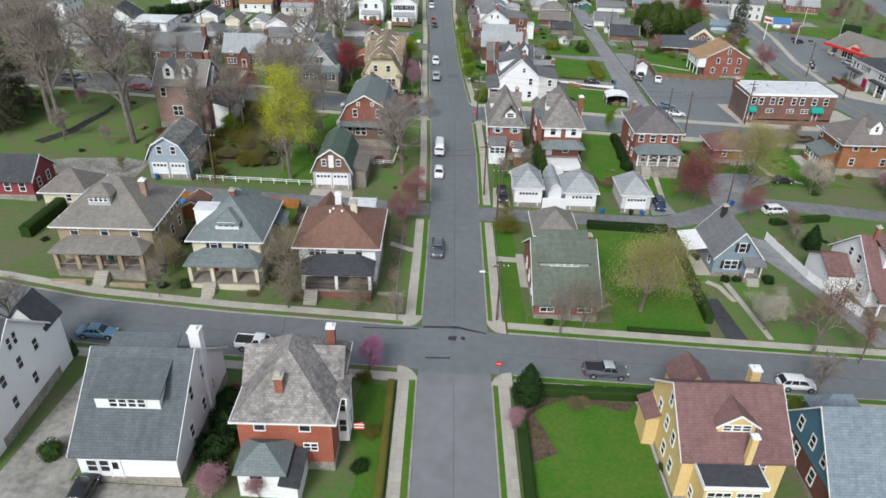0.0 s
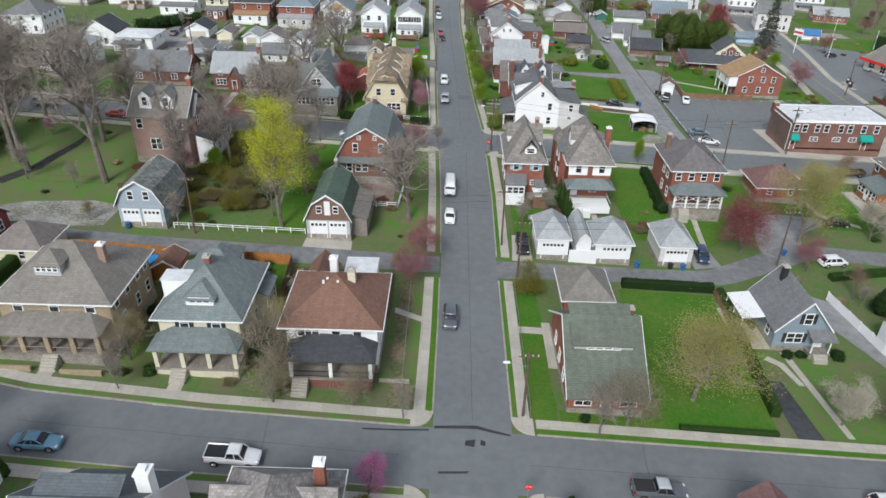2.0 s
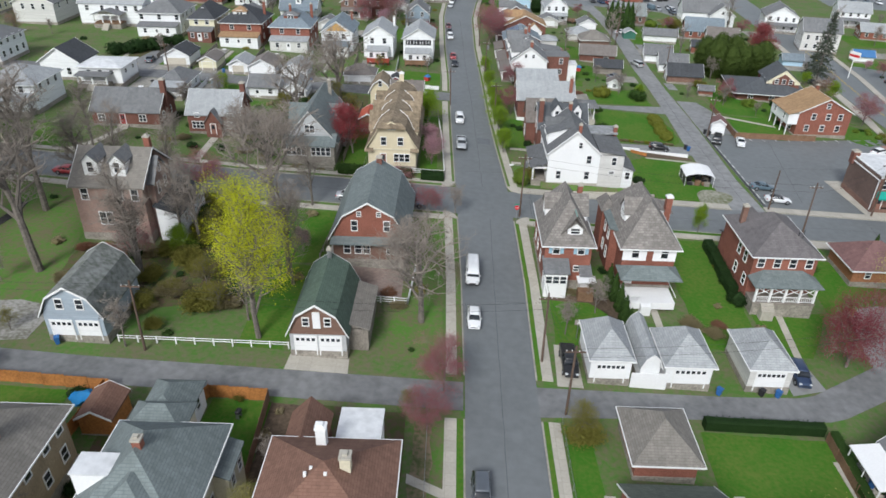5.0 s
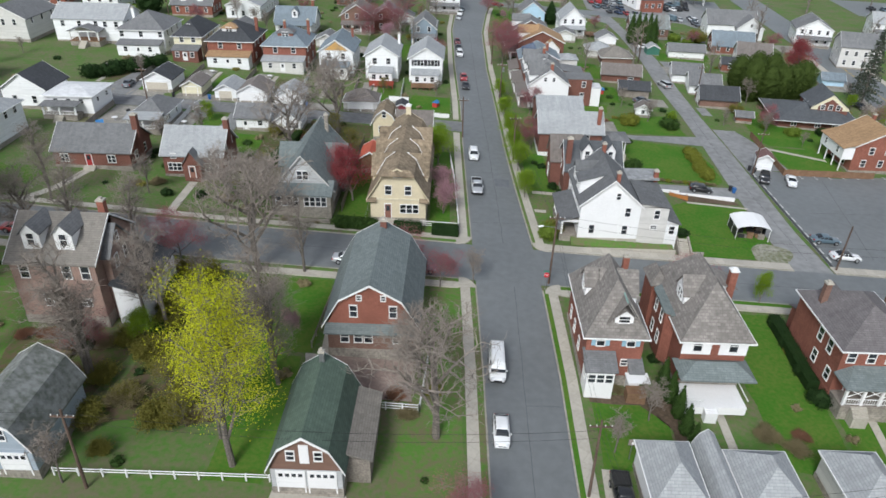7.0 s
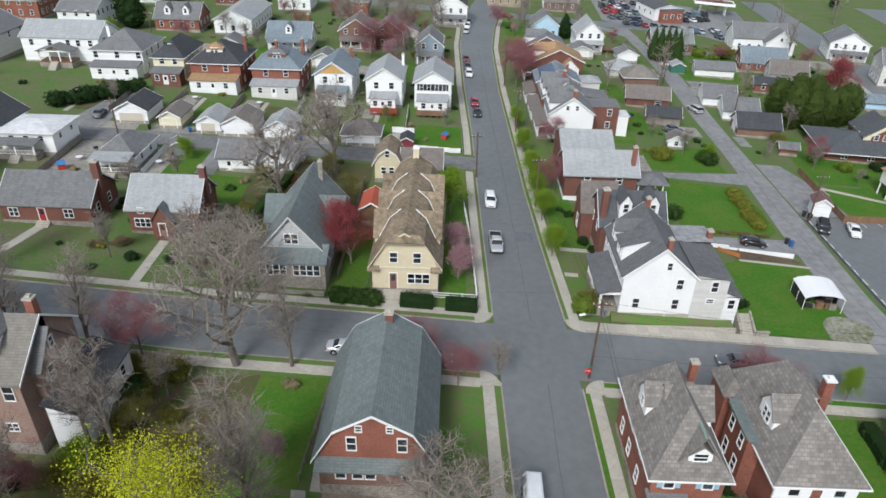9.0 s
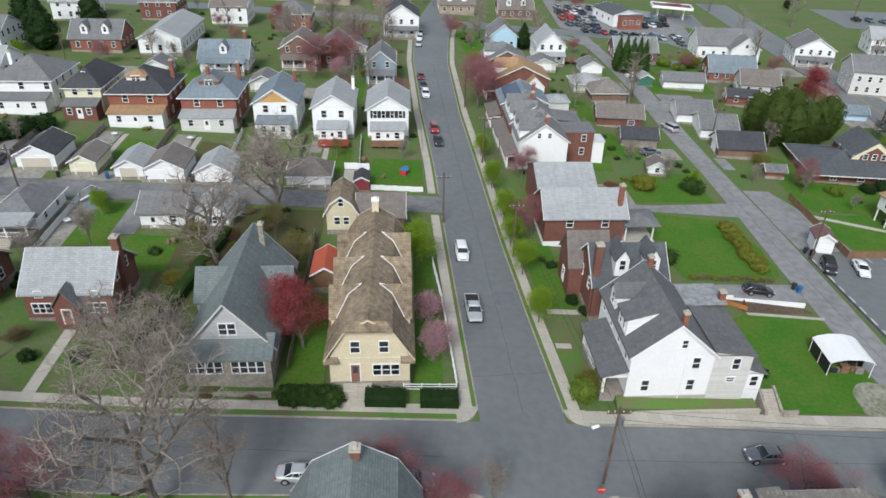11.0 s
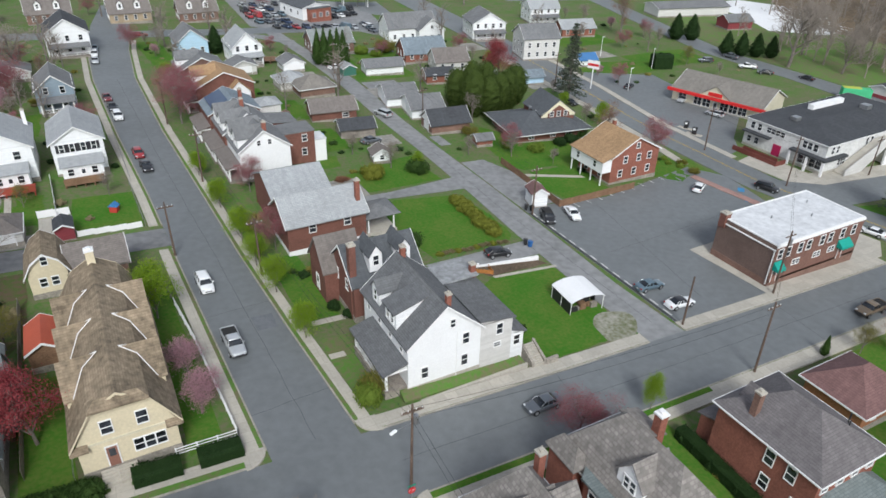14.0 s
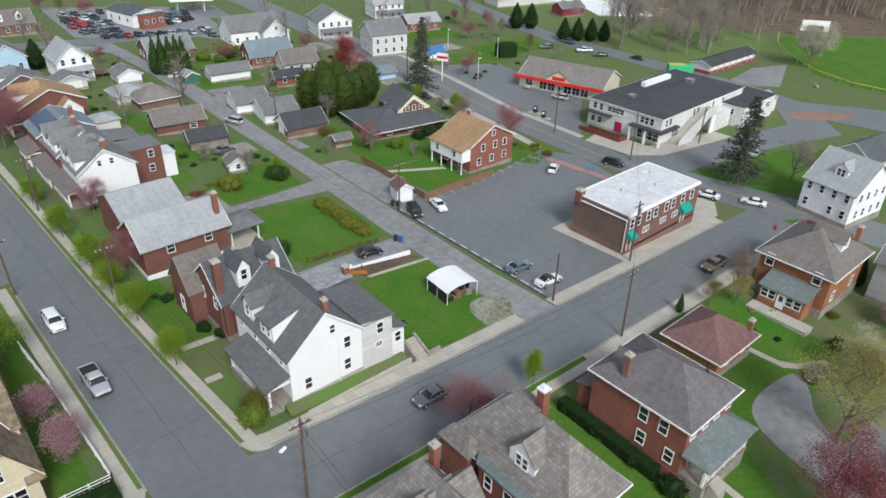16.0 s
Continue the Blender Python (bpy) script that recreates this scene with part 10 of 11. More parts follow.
car("suv", P_BLACK, 55.2, 193.6, 160, "black open-backed off-road car", BEDMAT)
car("sedan", P_WHITE, 60.4, 193.2, 165, "white coupe in the car park")
car("sedan", P_STEEL, 56.2, 169.0, -92, "blue-grey sedan in the car park")
car("sedan", P_WHITE, 57.0, 163.6, -92, "white sedan with a dark roof in the car park", P_BLACK)
car("hatch", P_WHITE, 92.0, 193.0, -60, "white car by the main road")
car("suv", P_BLACK, 105.6, 187.6, 200, "black car driving on the main road")
car("sedan", P_WHITE, 107.6, 166.4, 15, "white car on the main road beside the shop")
car("sedan", P_WHITE, 112.0, 159.0, 20, "white sedan driving on the main road")
car("sedan", P_DKRED, 111.5, 147.0, 195, "dark red car at the road junction")
car("pickup", P_BROWN, 82.8, 150.8, 90, "old brown pickup truck at the kerb")
car("sedan", P_SILVER, -22.0, 151.0, -90, "silver sedan parked under a bare tree")
car("sedan", P_STEEL, -11.6, 150.4, -90, "blue sedan parked beside a red-budded tree")
car("sedan", P_GREY, 26.0, 154.2, 90, "grey sedan driving on the cross street")
car("suv", P_SILVER, 50.4, 254.4, 20, "silver car in the back lane")
car("sedan", P_GREY, 40.6, 238.6, -80, "old grey car beside a shed")
car("sedan", P_WHITE, 54.4, 297.0, -80, "white car beside a shed")
car("pickup", P_GREY, -87.0, 155.8, -92, "grey pickup truck parked at the kerb")
car("sedan", P_RED, -70.5, 152.6, -92, "red car parked on the cross street")
car("sedan", P_SILVER, 138.0, 172.0, -80, "silver car on the side road")
car("suv", P_SILVER, 132.5, 226.0, 15, "silver car at the petrol station")
car("sedan", P_BLACK, 128.0, 254.0, -60, "black car on the forecourt")
car("pickup", P_GREY, 186.0, 268.0, 4, "dark pickup truck on the park road")
car("suv", P_GREY, 173.6, 267.5, 60, "dark car parked by the park road")
car("pickup", P_WHITE, 181.0, 256.6, 50, "white pickup truck parked by the park road")
car("sedan", P_BLACK, 181.0, 249.6, 50, "black car parked by the park road")
car("suv", P_SILVER, 133.8, 238.4, 110, "silver car in front of the petrol station shop")
car("sedan", P_BLACK, 188.4, 240.0, 4, "black car on the park road")
car("sedan", P_BLACK, 101.6, 247.5, 190, "black car on the main road")
rng = random.Random(31)
kinds, paints = ("sedan", "suv", "hatch", "pickup", "van"), (P_WHITE, P_SILVER, P_GREY, P_BLACK, P_NAVY, P_RED, P_STEEL)
words = {P_WHITE: "white", P_SILVER: "silver", P_GREY: "dark grey", P_BLACK: "black", P_NAVY: "navy blue", P_RED: "red", P_STEEL: "blue-grey"}
ROWS = [(53.5 + 3.3 * k, 353.0 - 0.9 * k) for k in range(9)] + [(84.5 + 0.3 * k, 340.0 + 3.6 * k) for k in range(4)] + [(49.5 + 3.1 * k, 361.6 - 0.6 * k) for k in range(4)] + [(48.5 + 3.2 * k, 371.0 + 0.4 * k) for k in range(5)] + [(49.0 + 3.3 * k, 381.0 + k) for k in range(4)] + [(51.0 + 4.4 * k, 392.0 + 0.6 * k) for k in range(4)] + [(79.0 + 3.2 * k, 366.0 + 1.2 * k) for k in range(4)] + [(80.0 + 3.4 * k, 376.0 + 0.8 * k) for k in range(4)]
for x, y in ROWS:
    kd, pt = kinds[rng.randrange(5)], paints[rng.randrange(7)]
    ob = car(kd, pt, x + rng.uniform(-0.3, 0.3), y + rng.uniform(-0.5, 0.5), rng.choice((0, 180)) + 10 + rng.uniform(-9, 9), words[pt] + " vehicle stored in a crowded yard")
    ob["group"] = "vehicles in the yard"
for k in range(8):
    kd, pt = kinds[rng.randrange(4)], paints[rng.randrange(7)]
    ob = car(kd, pt, 180 + 5.4 * k, 394 - 1.2 * k, rng.choice((0, 180)), words[pt] + " car in a far car park")
    ob["group"] = "cars in the far car park"


# ---- poles, wires, fences and clutter ----
POLEWOOD = mat("pole_wood", (0.13, 0.09, 0.07), 0.95, 0.2, 0.6, 5.0, 0.2)
WIRE = plain("wire_black", (0.03, 0.03, 0.03), 0.6)
FENCEWOOD = mat("orange_fence_wood", (0.40, 0.165, 0.05), 0.8, 0.18, 0.5, 4.0, 0.15)
SIGNRED = plain("sign_red", (0.55, 0.02, 0.03), 0.5)


def pole(x, y, h=10.5, lean=0.0, arm=True, pot=False, lamp=None, label="brown wooden utility pole with cross-arms"):
    e = thing("utility_pole", label, "pole", pose(x, y, G(x, y), 0, lean, 0), "utility poles")
    part("shaft", tube(bmesh.new(), (0, 0, -0.5), (0, 0, h), 0.17, 0.11, 8), POLEWOOD, e)
    if arm:
        part("cross_arm", boxes((-1.1, 1.1, -0.08, 0.08, h - 0.9, h - 0.74)), POLEWOOD, e)
        for u in (-1.0, -0.4, 0.4, 1.0):
            part("insulator", tube(bmesh.new(), (u, 0, h - 0.74), (u, 0, h - 0.55), 0.05, 0.03, 6), TRIM, e)
    if pot:
        part("transformer", tube(bmesh.new(), (0.35, 0, h - 2.4), (0.35, 0, h - 1.4), 0.26, 0.26, 10), METAL, e)
    if lamp is not None:
        a = new("street_lamp")
        a.parent = e
        a.matrix_basis = pose(0, 0, h - 2.2, 0, 0, lamp)
        part("bracket", tube(bmesh.new(), (0, 0, 0), (2.2, 0, 0.5), 0.04, 0.03, 6), METAL, a)
        part("lamp_head", bevelled(boxes((2.0, 2.75, -0.16, 0.16, 0.42, 0.6)), 0.05), WHITE, a, "white lamp head")
    return e


POLES = [(7.0, 149.6, 11.5), (7.3, 113.4, 10.5), (9.2, 104.6, 10.0), (4.6, 193.6, 9.5), (3.4, 229.0, 10.0), (-5.6, 203.6, 9.0), (53.9, 196.4, 9.5), (54.8, 149.4 - 1.0, 11.0), (53.8, 159.8, 8.0), (73.2, 160.2, 11.0), (111.4, 187.4, 11.0), (110.6, 208.8, 10.5), (-41.0, 110.2, 10.0), (52.6, 113.6, 10.5), (2.6, 262.0, 10.0), (57.0, 246.0, 9.0), (52.0, 292.0, 9.0), (-73.0, 206.6, 9.0), (-94.0, 276.0, 9.0), (107.5, 262.0, 10.0), (48.4, 278.0, 9.0), (134.0, 184.0, 9.0), (178.0, 158.0, 9.0)]
for k, (x, y, h) in enumerate(POLES):
    pole(x, y, h, (0.8, -0.6, 0.3, -1.0)[k % 4], k not in (8,), k in (0, 4, 9), 200 if k == 0 else None)
e = pole(7.6, 75.2, 9.6, 0, True, False, 180)


def wire(p, q, sag=0.9, drops=1):
    (x0, y0, z0), (x1, y1, z1) = p, q
    bm = bmesh.new()
    pts = [(x0 + (x1 - x0) * t / 8, y0 + (y1 - y0) * t / 8, z0 + (z1 - z0) * t / 8 - 4 * sag * (t / 8) * (1 - t / 8)) for t in range(9)]
    way = Vector((x1 - x0, y1 - y0, 0)).normalized()
    side = Vector((-way.y, way.x, 0))
    rings = [[bm.verts.new(Vector(p) + (side * math.cos(2.0944 * k) + Vector((0, 0, 1)) * math.sin(2.0944 * k)) * 0.018) for k in range(3)] for p in pts]
    for a, b in zip(rings, rings[1:]):
        for k in range(3):
            bm.faces.new((a[k], a[(k + 1) % 3], b[(k + 1) % 3], b[k]))
    return single("overhead_wire", bm, WIRE, "thin black overhead wire", "wire", group="overhead wires")


def top(k, off=0.3):
    x, y, h = POLES[k]
    return (x, y, G(x, y) + h - off)


for a, b in ((0, 1), (0, 7), (7, 9), (0, 3), (3, 4), (4, 14), (1, 2), (2, 13), (10, 11), (6, 15), (15, 16), (9, 10)):
    for off in (0.4, 1.6):
        wire(top(a, off), top(b, off))
x, y, h = POLES[12]
for off in (0.4, 1.4):
    wire((x, y, G(x, y) + h - off), (7.3, 113.4, G(7.3, 113.4) + 9.6 - off), 1.4)
    wire((x, y, G(x, y) + h - off), (-90.0, 111.0, G(-90, 111) + 9.4 - off), 1.2)


def board_fence(x0, y0, x1, y1, h=1.7, m=FENCEWOOD, label="orange-stained wooden board fence", step=2.4):
    L = math.hypot(x1 - x0, y1 - y0)
    n = max(1, round(L / step))
    a = math.degrees(math.atan2(y1 - y0, x1 - x0))
    e = thing("fence", label, "fence", pose(x0, y0, G(x0, y0)), "garden fences")
    for k in range(n):
        t0, t1 = k / n, (k + 1) / n
        ax, ay = (x1 - x0) * t0, (y1 - y0) * t0
        g = G(x0 + (x1 - x0) * (t0 + t1) / 2, y0 + (y1 - y0) * (t0 + t1) / 2) - G(x0, y0)
        s = L / n
        c = int(s / 0.16)
        rim = [(0, 0.02)]
        for i in range(c):
            zt = h + 0.03 * math.sin(i * 2.1 + k)
            rim += [(s * i / c, zt), (s * (i + 1) / c - 0.02, zt), (s * (i + 1) / c - 0.01, zt - 0.05)]
        bm = bmesh.new()
        lo = [bm.verts.new((u, -0.015, z)) for u, z in rim + [(s, 0.02)]]
        hi = [bm.verts.new((v.co.x, 0.015, v.co.z)) for v in lo]
        bm.faces.new(lo), bm.faces.new(hi[::-1])
        for i in range(len(lo)):
            j = (i + 1) % len(lo)
            bm.faces.new((lo[i], hi[i], hi[j], lo[j]))
        ob = part("panel", bm, m, e)
        ob.matrix_basis = pose(ax, ay, g, 0, 0, a)
        ob = part("post", boxes((-0.06, 0.06, -0.06, 0.06, -0.6, h + 0.12)), m, e)
        ob.matrix_basis = pose(ax, ay, g, 0, 0, a)
    return e


def rail_fence(x0, y0, x1, y1, h=1.1, rails=3, m=WHITE, label="white post and rail fence", step=2.2, r=0.055, pr=0.07):
    L = math.hypot(x1 - x0, y1 - y0)
    n = max(1, round(L / step))
    e = thing("fence", label, "fence", pose(x0, y0, G(x0, y0)), "garden fences")
    base = G(x0, y0)
    for k in range(n + 1):
        t = k / n
        px, py = (x1 - x0) * t, (y1 - y0) * t
        g = G(x0 + px, y0 + py) - base
        part("post", boxes((px - pr, px + pr, py - pr, py + pr, g - 0.5, g + h)), m, e)
        if k < n:
            qx, qy = (x1 - x0) * (k + 1) / n, (y1 - y0) * (k + 1) / n
            gq = G(x0 + qx, y0 + qy) - base
            for level in range(rails):
                z = h * (0.92 - 0.33 * level)
                part("rail", tube(bmesh.new(), (px, py, g + z), (qx, qy, gq + z), r, r, 4), m, e)
    return e


def wire_fence(x0, y0, x1, y1, h=1.2, label="thin chain-link garden fence"):
    return rail_fence(x0, y0, x1, y1, h, 2, METAL, label, 3.0, 0.018, 0.03)


board_fence(-57, 103.4, -41.8, 103.0, 1.7)
board_fence(-42.4, 103.0, -43.4, 91.0, 1.7)
board_fence(-32.6, 99.5, -31.0, 103.2, 1.8)
board_fence(-31.0, 103.2, -24.4, 103.2, 1.8)
board_fence(-24.4, 103.2, -23.9, 92.0, 1.7, WOOD, "dark wooden fence beside a house")
board_fence(-58.8, 90.4, -57.0, 102.8, 1.6)
rail_fence(-44.6, 111.4, -24.2, 112.4, 1.0, 2)
rail_fence(-15.8, 123.0, -10.2, 123.0, 1.1, 3)
rail_fence(-10.2, 123.0, -9.6, 131.0, 1.1, 3)
rail_fence(-23.8, 132.0, -22.6, 147.4, 1.1, 2, GREYWOOD, "pale weathered wooden garden fence")
rail_fence(-12.2, 163.4, -6.1, 163.6, 1.1, 3)
rail_fence(-6.1, 163.6, -7.0, 181.0, 1.1, 3)
rail_fence(-7.0, 181.0, -7.9, 190.5, 1.3, 4)
rail_fence(-7.9, 190.5, -8.4, 197.0, 1.2, 2, GREYWOOD, "weathered wooden fence along the pavement")
board_fence(-17.8, 214.8, -8.6, 214.8, 1.0, WHITE, "white vinyl garden fence")
board_fence(-23.0, 223.2, -18.4, 223.2, 1.3, WHITE, "white vinyl garden fence")
wire_fence(-8.6, 232, -8.2, 215)
wire_fence(8.5, 102.8, 8.5, 75.6)
wire_fence(-6.6, 102.5, -6.4, 75.5)
board_fence(38.9, 103.4, 38.2, 88.5, 1.3, WOOD, "dark wooden fence beside a patio")
board_fence(56.6, 104.5, 58.4, 92.0, 1.5, WHITE, "white panel fence beside a drive")
board_fence(58.4, 92.0, 62.0, 82.0, 1.5, WHITE, "white panel fence beside a drive")
board_fence(60.6, 197.2, 80.0, 198.6, 1.4, WOOD, "dark board fence behind the car park")
wire_fence(-21.2, 164, -21.2, 183)
board_fence(-25.6, 197, -25.4, 166, 1.5, GREYWOOD, "weathered board fence between gardens")
wire_fence(-8.6, 262, -8.2, 234)
for x in (-20.7, -32.0, -44.6, -58.2, -71.4, -82.6):
    board_fence(x, 238.0, x + 0.4, 222.5, 1.2, WHITE if x in (-20.7, -44.6) else GREYWOOD, "white panel fence between back yards" if x in (-20.7, -44.6) else "weathered board fence between back yards", 3.9)
board_fence(-80.5, 206.6, -80.0, 191.0, 1.2, GREYWOOD, "weathered board fence between back yards", 3.9)
board_fence(-64.0, 206.4, -63.6, 190.0, 1.1, WHITE, "white panel fence between back yards", 3.9)
board_fence(33.4, 183.4, 36.2, 181.4, 0.7, FENCEWOOD, "low orange timber edging of a garden bed", 3.0)
board_fence(36.2, 181.4, 36.6, 183.4, 0.7, FENCEWOOD, "low orange timber edging of a garden bed", 3.0)
board_fence(60.6, 197.4, 61.6, 219.0, 1.4, WOOD, "dark wooden fence behind the parking bay", 3.6)


def stop_sign(x, y, turn):
    e = thing("stop_sign", "red octagonal road sign on a steel post", "road sign", pose(x, y, G(x, y), 0, 0, turn))
    part("post", boxes((-0.03, 0.03, -0.03, 0.03, -0.4, 2.9)), METAL, e)
    bm = bmesh.new()
    prism(bm, [(0.42 * math.cos(radians(22.5 + 45 * k)), 2.5 + 0.42 * math.sin(radians(22.5 + 45 * k))) for k in range(8)], -0.05, -0.03, "y")
    plate = part("plate", bm, SIGNRED, e, "red octagonal plate")
    txt = bpy.data.curves.new("lettering", "FONT")
    txt.body, txt.size, txt.align_x, txt.align_y, txt.extrude = "STOP", 0.28, "CENTER", "CENTER", 0.003
    txt.materials.append(TRIM)
    ob = new("lettering", txt)
    ob.parent = plate
    ob.matrix_basis = pose(0, -0.056, 2.5, 90, 0, 0)
    part("street_name_blade", boxes((-0.4, 0.4, -0.015, 0.015, 3.0, 3.18)), plain("sign_green", (0.02, 0.22, 0.14)), e)


stop_sign(7.0, 63.2, 0)
stop_sign(6.3, 148.0, 0)
stop_sign(100.5, 149.6, -90)


def canopy():
    e = thing("canopy_shelter", "white vaulted canopy on thin posts over a wood store", "shelter", pose(43.4, 170.2, G(43.4, 170.2), 0, 0, -4))
    bm = bmesh.new()
    pts = [(-2.8, 2.2), (-2.2, 2.55), (-0.9, 2.85), (0.9, 2.85), (2.2, 2.55), (2.8, 2.2)]
    prism(bm, pts + [(u, z - 0.08) for u, z in pts[::-1]], -2.6, 2.6, "y")
    part("canopy_roof", bm, WHITE, e, "white vaulted sheet roof")
    for px in (-2.7, 2.7):
        for py in (-2.4, 0, 2.4):
            part("post", tube(bmesh.new(), (px, py, -0.6), (px, py, 2.25), 0.05, 0.05, 6), TRIM, e)
    for row in ((-2.7, -2.6, -2.4, 2.4, -0.6, 1.7), (-2.6, 2.6, 2.35, 2.45, -0.6, 1.9), (2.6, 2.7, -0.6, 2.4, -0.6, 1.6)):
        part("side_board", boxes(row), BLACK, e, "dark tarred boarding round the store")
    rng = random.Random(4)
    for k in range(16):
        cx, cy = rng.uniform(-2.3, 2.3), rng.uniform(-1.9, 1.9)
        part("stacked_timber", boxes((cx - 0.5, cx + 0.5, cy - 0.25, cy + 0.25, -0.4, rng.uniform(0.3, 1.1))), (GREYWOOD, BLACK, WOOD, BLACK)[k % 4], e)


def bin_thing(x, y, m, label, turn=0):
    e = thing("wheelie_bin", label, "bin", slope_pose(x, y, turn), "rubbish bins")
    bm = bmesh.new()
    v = [bm.verts.new(c) for c in ((-0.22, -0.24, 0.05), (0.22, -0.24, 0.05), (0.22, 0.24, 0.05), (-0.22, 0.24, 0.05), (-0.29, -0.32, 1.0), (0.29, -0.32, 1.0), (0.29, 0.34, 1.0), (-0.29, 0.34, 1.0))]
    for q in ((0, 3, 2, 1), (4, 5, 6, 7), (0, 1, 5, 4), (1, 2, 6, 5), (2, 3, 7, 6), (3, 0, 4, 7)):
        bm.faces.new([v[i] for i in q])
    part("bin_body", bm, m, e)
    part("lid", boxes((-0.31, 0.31, -0.35, 0.38, 1.0, 1.07)), m, e)


BINBLUE, BINBLACK = plain("bin_blue", (0.03, 0.12, 0.32)), plain("bin_black", (0.025, 0.025, 0.028))
for x, y, m, lab in ((34.0, 110.3, BINBLACK, "black wheeled bin by a garage"), (36.0, 110.2, BINBLUE, "blue wheeled bin by a garage"), (28.6, 109.9, BINBLUE, "blue wheeled bin by a garage"), (46.6, 186.6, BINBLUE, "blue wheeled bin by the lane"), (46.2, 187.4, BINBLACK, "black wheeled bin by the lane"), (-51.4, 110.2, BINBLUE, "blue wheeled bin beside the barn garage"), (55.0, 117.0, BINBLUE, "blue wheeled bin by the drive"), (53.9, 198.4, BINBLACK, "black wheeled bin by a pole"), (54.6, 197.6, BINBLACK, "black wheeled bin by a pole"), (40.6, 97.0, BINBLUE, "blue bin on the patio"), (41.6, 95.4, BINBLACK, "black bin on the patio")):
    bin_thing(x, y, m, lab, (x * 31) % 60)
canopy()
bin_thing(-33.6, 44.4, plain("bin_teal", (0.02, 0.16, 0.14)), "teal wheeled bin beside a house", 20)


def garden_table(x, y, turn):
    e = thing("garden_table", "round white garden table in a yard", "table", slope_pose(x, y, turn), "garden tables")
    part("tabletop", tube(bmesh.new(), (0, 0, 0.7), (0, 0, 0.75), 0.6, 0.6, 12), WHITE, e)
    part("stem", tube(bmesh.new(), (0, 0, 0), (0, 0, 0.7), 0.05, 0.05, 6), METAL, e)
    part("foot", tube(bmesh.new(), (0, 0, 0), (0, 0, 0.05), 0.3, 0.3, 8), METAL, e)


def barbecue(x, y, turn):
    e = thing("barbecue", "black kettle barbecue on legs", "barbecue", slope_pose(x, y, turn), "barbecues")
    part("bowl", bevelled(boxes((-0.4, 0.4, -0.28, 0.28, 0.7, 1.1)), 0.1), BLACK, e)
    for u in (-0.3, 0.3):
        part("leg", boxes((u - 0.03, u + 0.03, -0.2, 0.2, 0, 0.7)), METAL, e)


def play_set(x, y, turn):
    e = thing("play_house", "small coloured plastic play house", "toy", slope_pose(x, y, turn), "garden toys")
    part("cabin", boxes((-0.6, 0.6, -0.6, 0.6, 0, 1.1)), plain("toy_red", (0.45, 0.05, 0.04)), e)
    part("roof", prism(bmesh.new(), [(-0.75, 1.05), (0, 1.6), (0.75, 1.05)], -0.7, 0.7, "x"), plain("toy_blue", (0.05, 0.2, 0.45)), e)


for x, y in ((-76.5, 198.0), (-62.6, 198.5), (-27.8, 232.8), (-53.6, 233.0), (-68.0, 233.4), (24.0, 128.4), (22.4, 243.0)):
    garden_table(x, y, (x * 17) % 90)
for x, y in ((-75.4, 202.0), (-40.6, 233.6), (-79.4, 233.0), (26.6, 128.2), (-27.0, 100.4)):
    barbecue(x, y, (x * 17) % 90)
for x, y in ((-77.6, 194.0), (-12.0, 222.0), (31.0, 243.6)):
    play_set(x, y, (x * 17) % 90)
for x, y, m, lab in ((-70.6, 214.4, BINBLACK, "black wheeled bin beside a garage"), (-62.6, 214.6, BINBLUE, "blue wheeled bin beside a garage"), (-55.8, 214.4, BINBLACK, "black wheeled bin beside a garage"), (-48.6, 214.5, BINBLACK, "black wheeled bin beside a garage"), (-40.6, 214.4, BINBLUE, "blue wheeled bin beside a garage"), (-71.6, 206.0, BINBLACK, "black wheeled bin by the alley")):
    bin_thing(x, y, m, lab, (x * 31) % 60)


def wall_run(x0, y0, x1, y1, h, m, label, w=0.3):
    L, a = math.hypot(x1 - x0, y1 - y0), math.degrees(math.atan2(y1 - y0, x1 - x0))
    ob = single("retaining_wall", boxes((0, L, -w / 2, w / 2, -1.5, h)), m, label, "wall", pose(x0, y0, G((x0 + x1) / 2, (y0 + y1) / 2), 0, 0, a))
    return ob


wall_run(12.4, 160.9, 28.4, 160.9, 0.35, CONCRETE, "low concrete retaining wall")
def bank(x0, x1, y0, y1, h):
    """A grass bank that rises from the pavement to a house wall."""
    bm = bmesh.new()
    n = 9
    rows = []
    for k in range(n):
        x = x0 + (x1 - x0) * k / (n - 1)
        rows.append([bm.verts.new((x, y, G(x, y) + z)) for y, z in ((y0, 0.0), (y0, 0.3), ((y0 + y1) / 2, h * 0.75 + 0.1 * math.sin(k * 1.9)), (y1, h), (y1, 0.0))])
    for a, b in zip(rows, rows[1:]):
        for k in range(5):
            bm.faces.new((a[k], a[(k + 1) % 5], b[(k + 1) % 5], b[k]))
    bm.faces.new(rows[0]), bm.faces.new(rows[-1][::-1])
    single("grass_bank", bm, WEEDY, "worn grass bank below the white house", "bank", kind="structure")


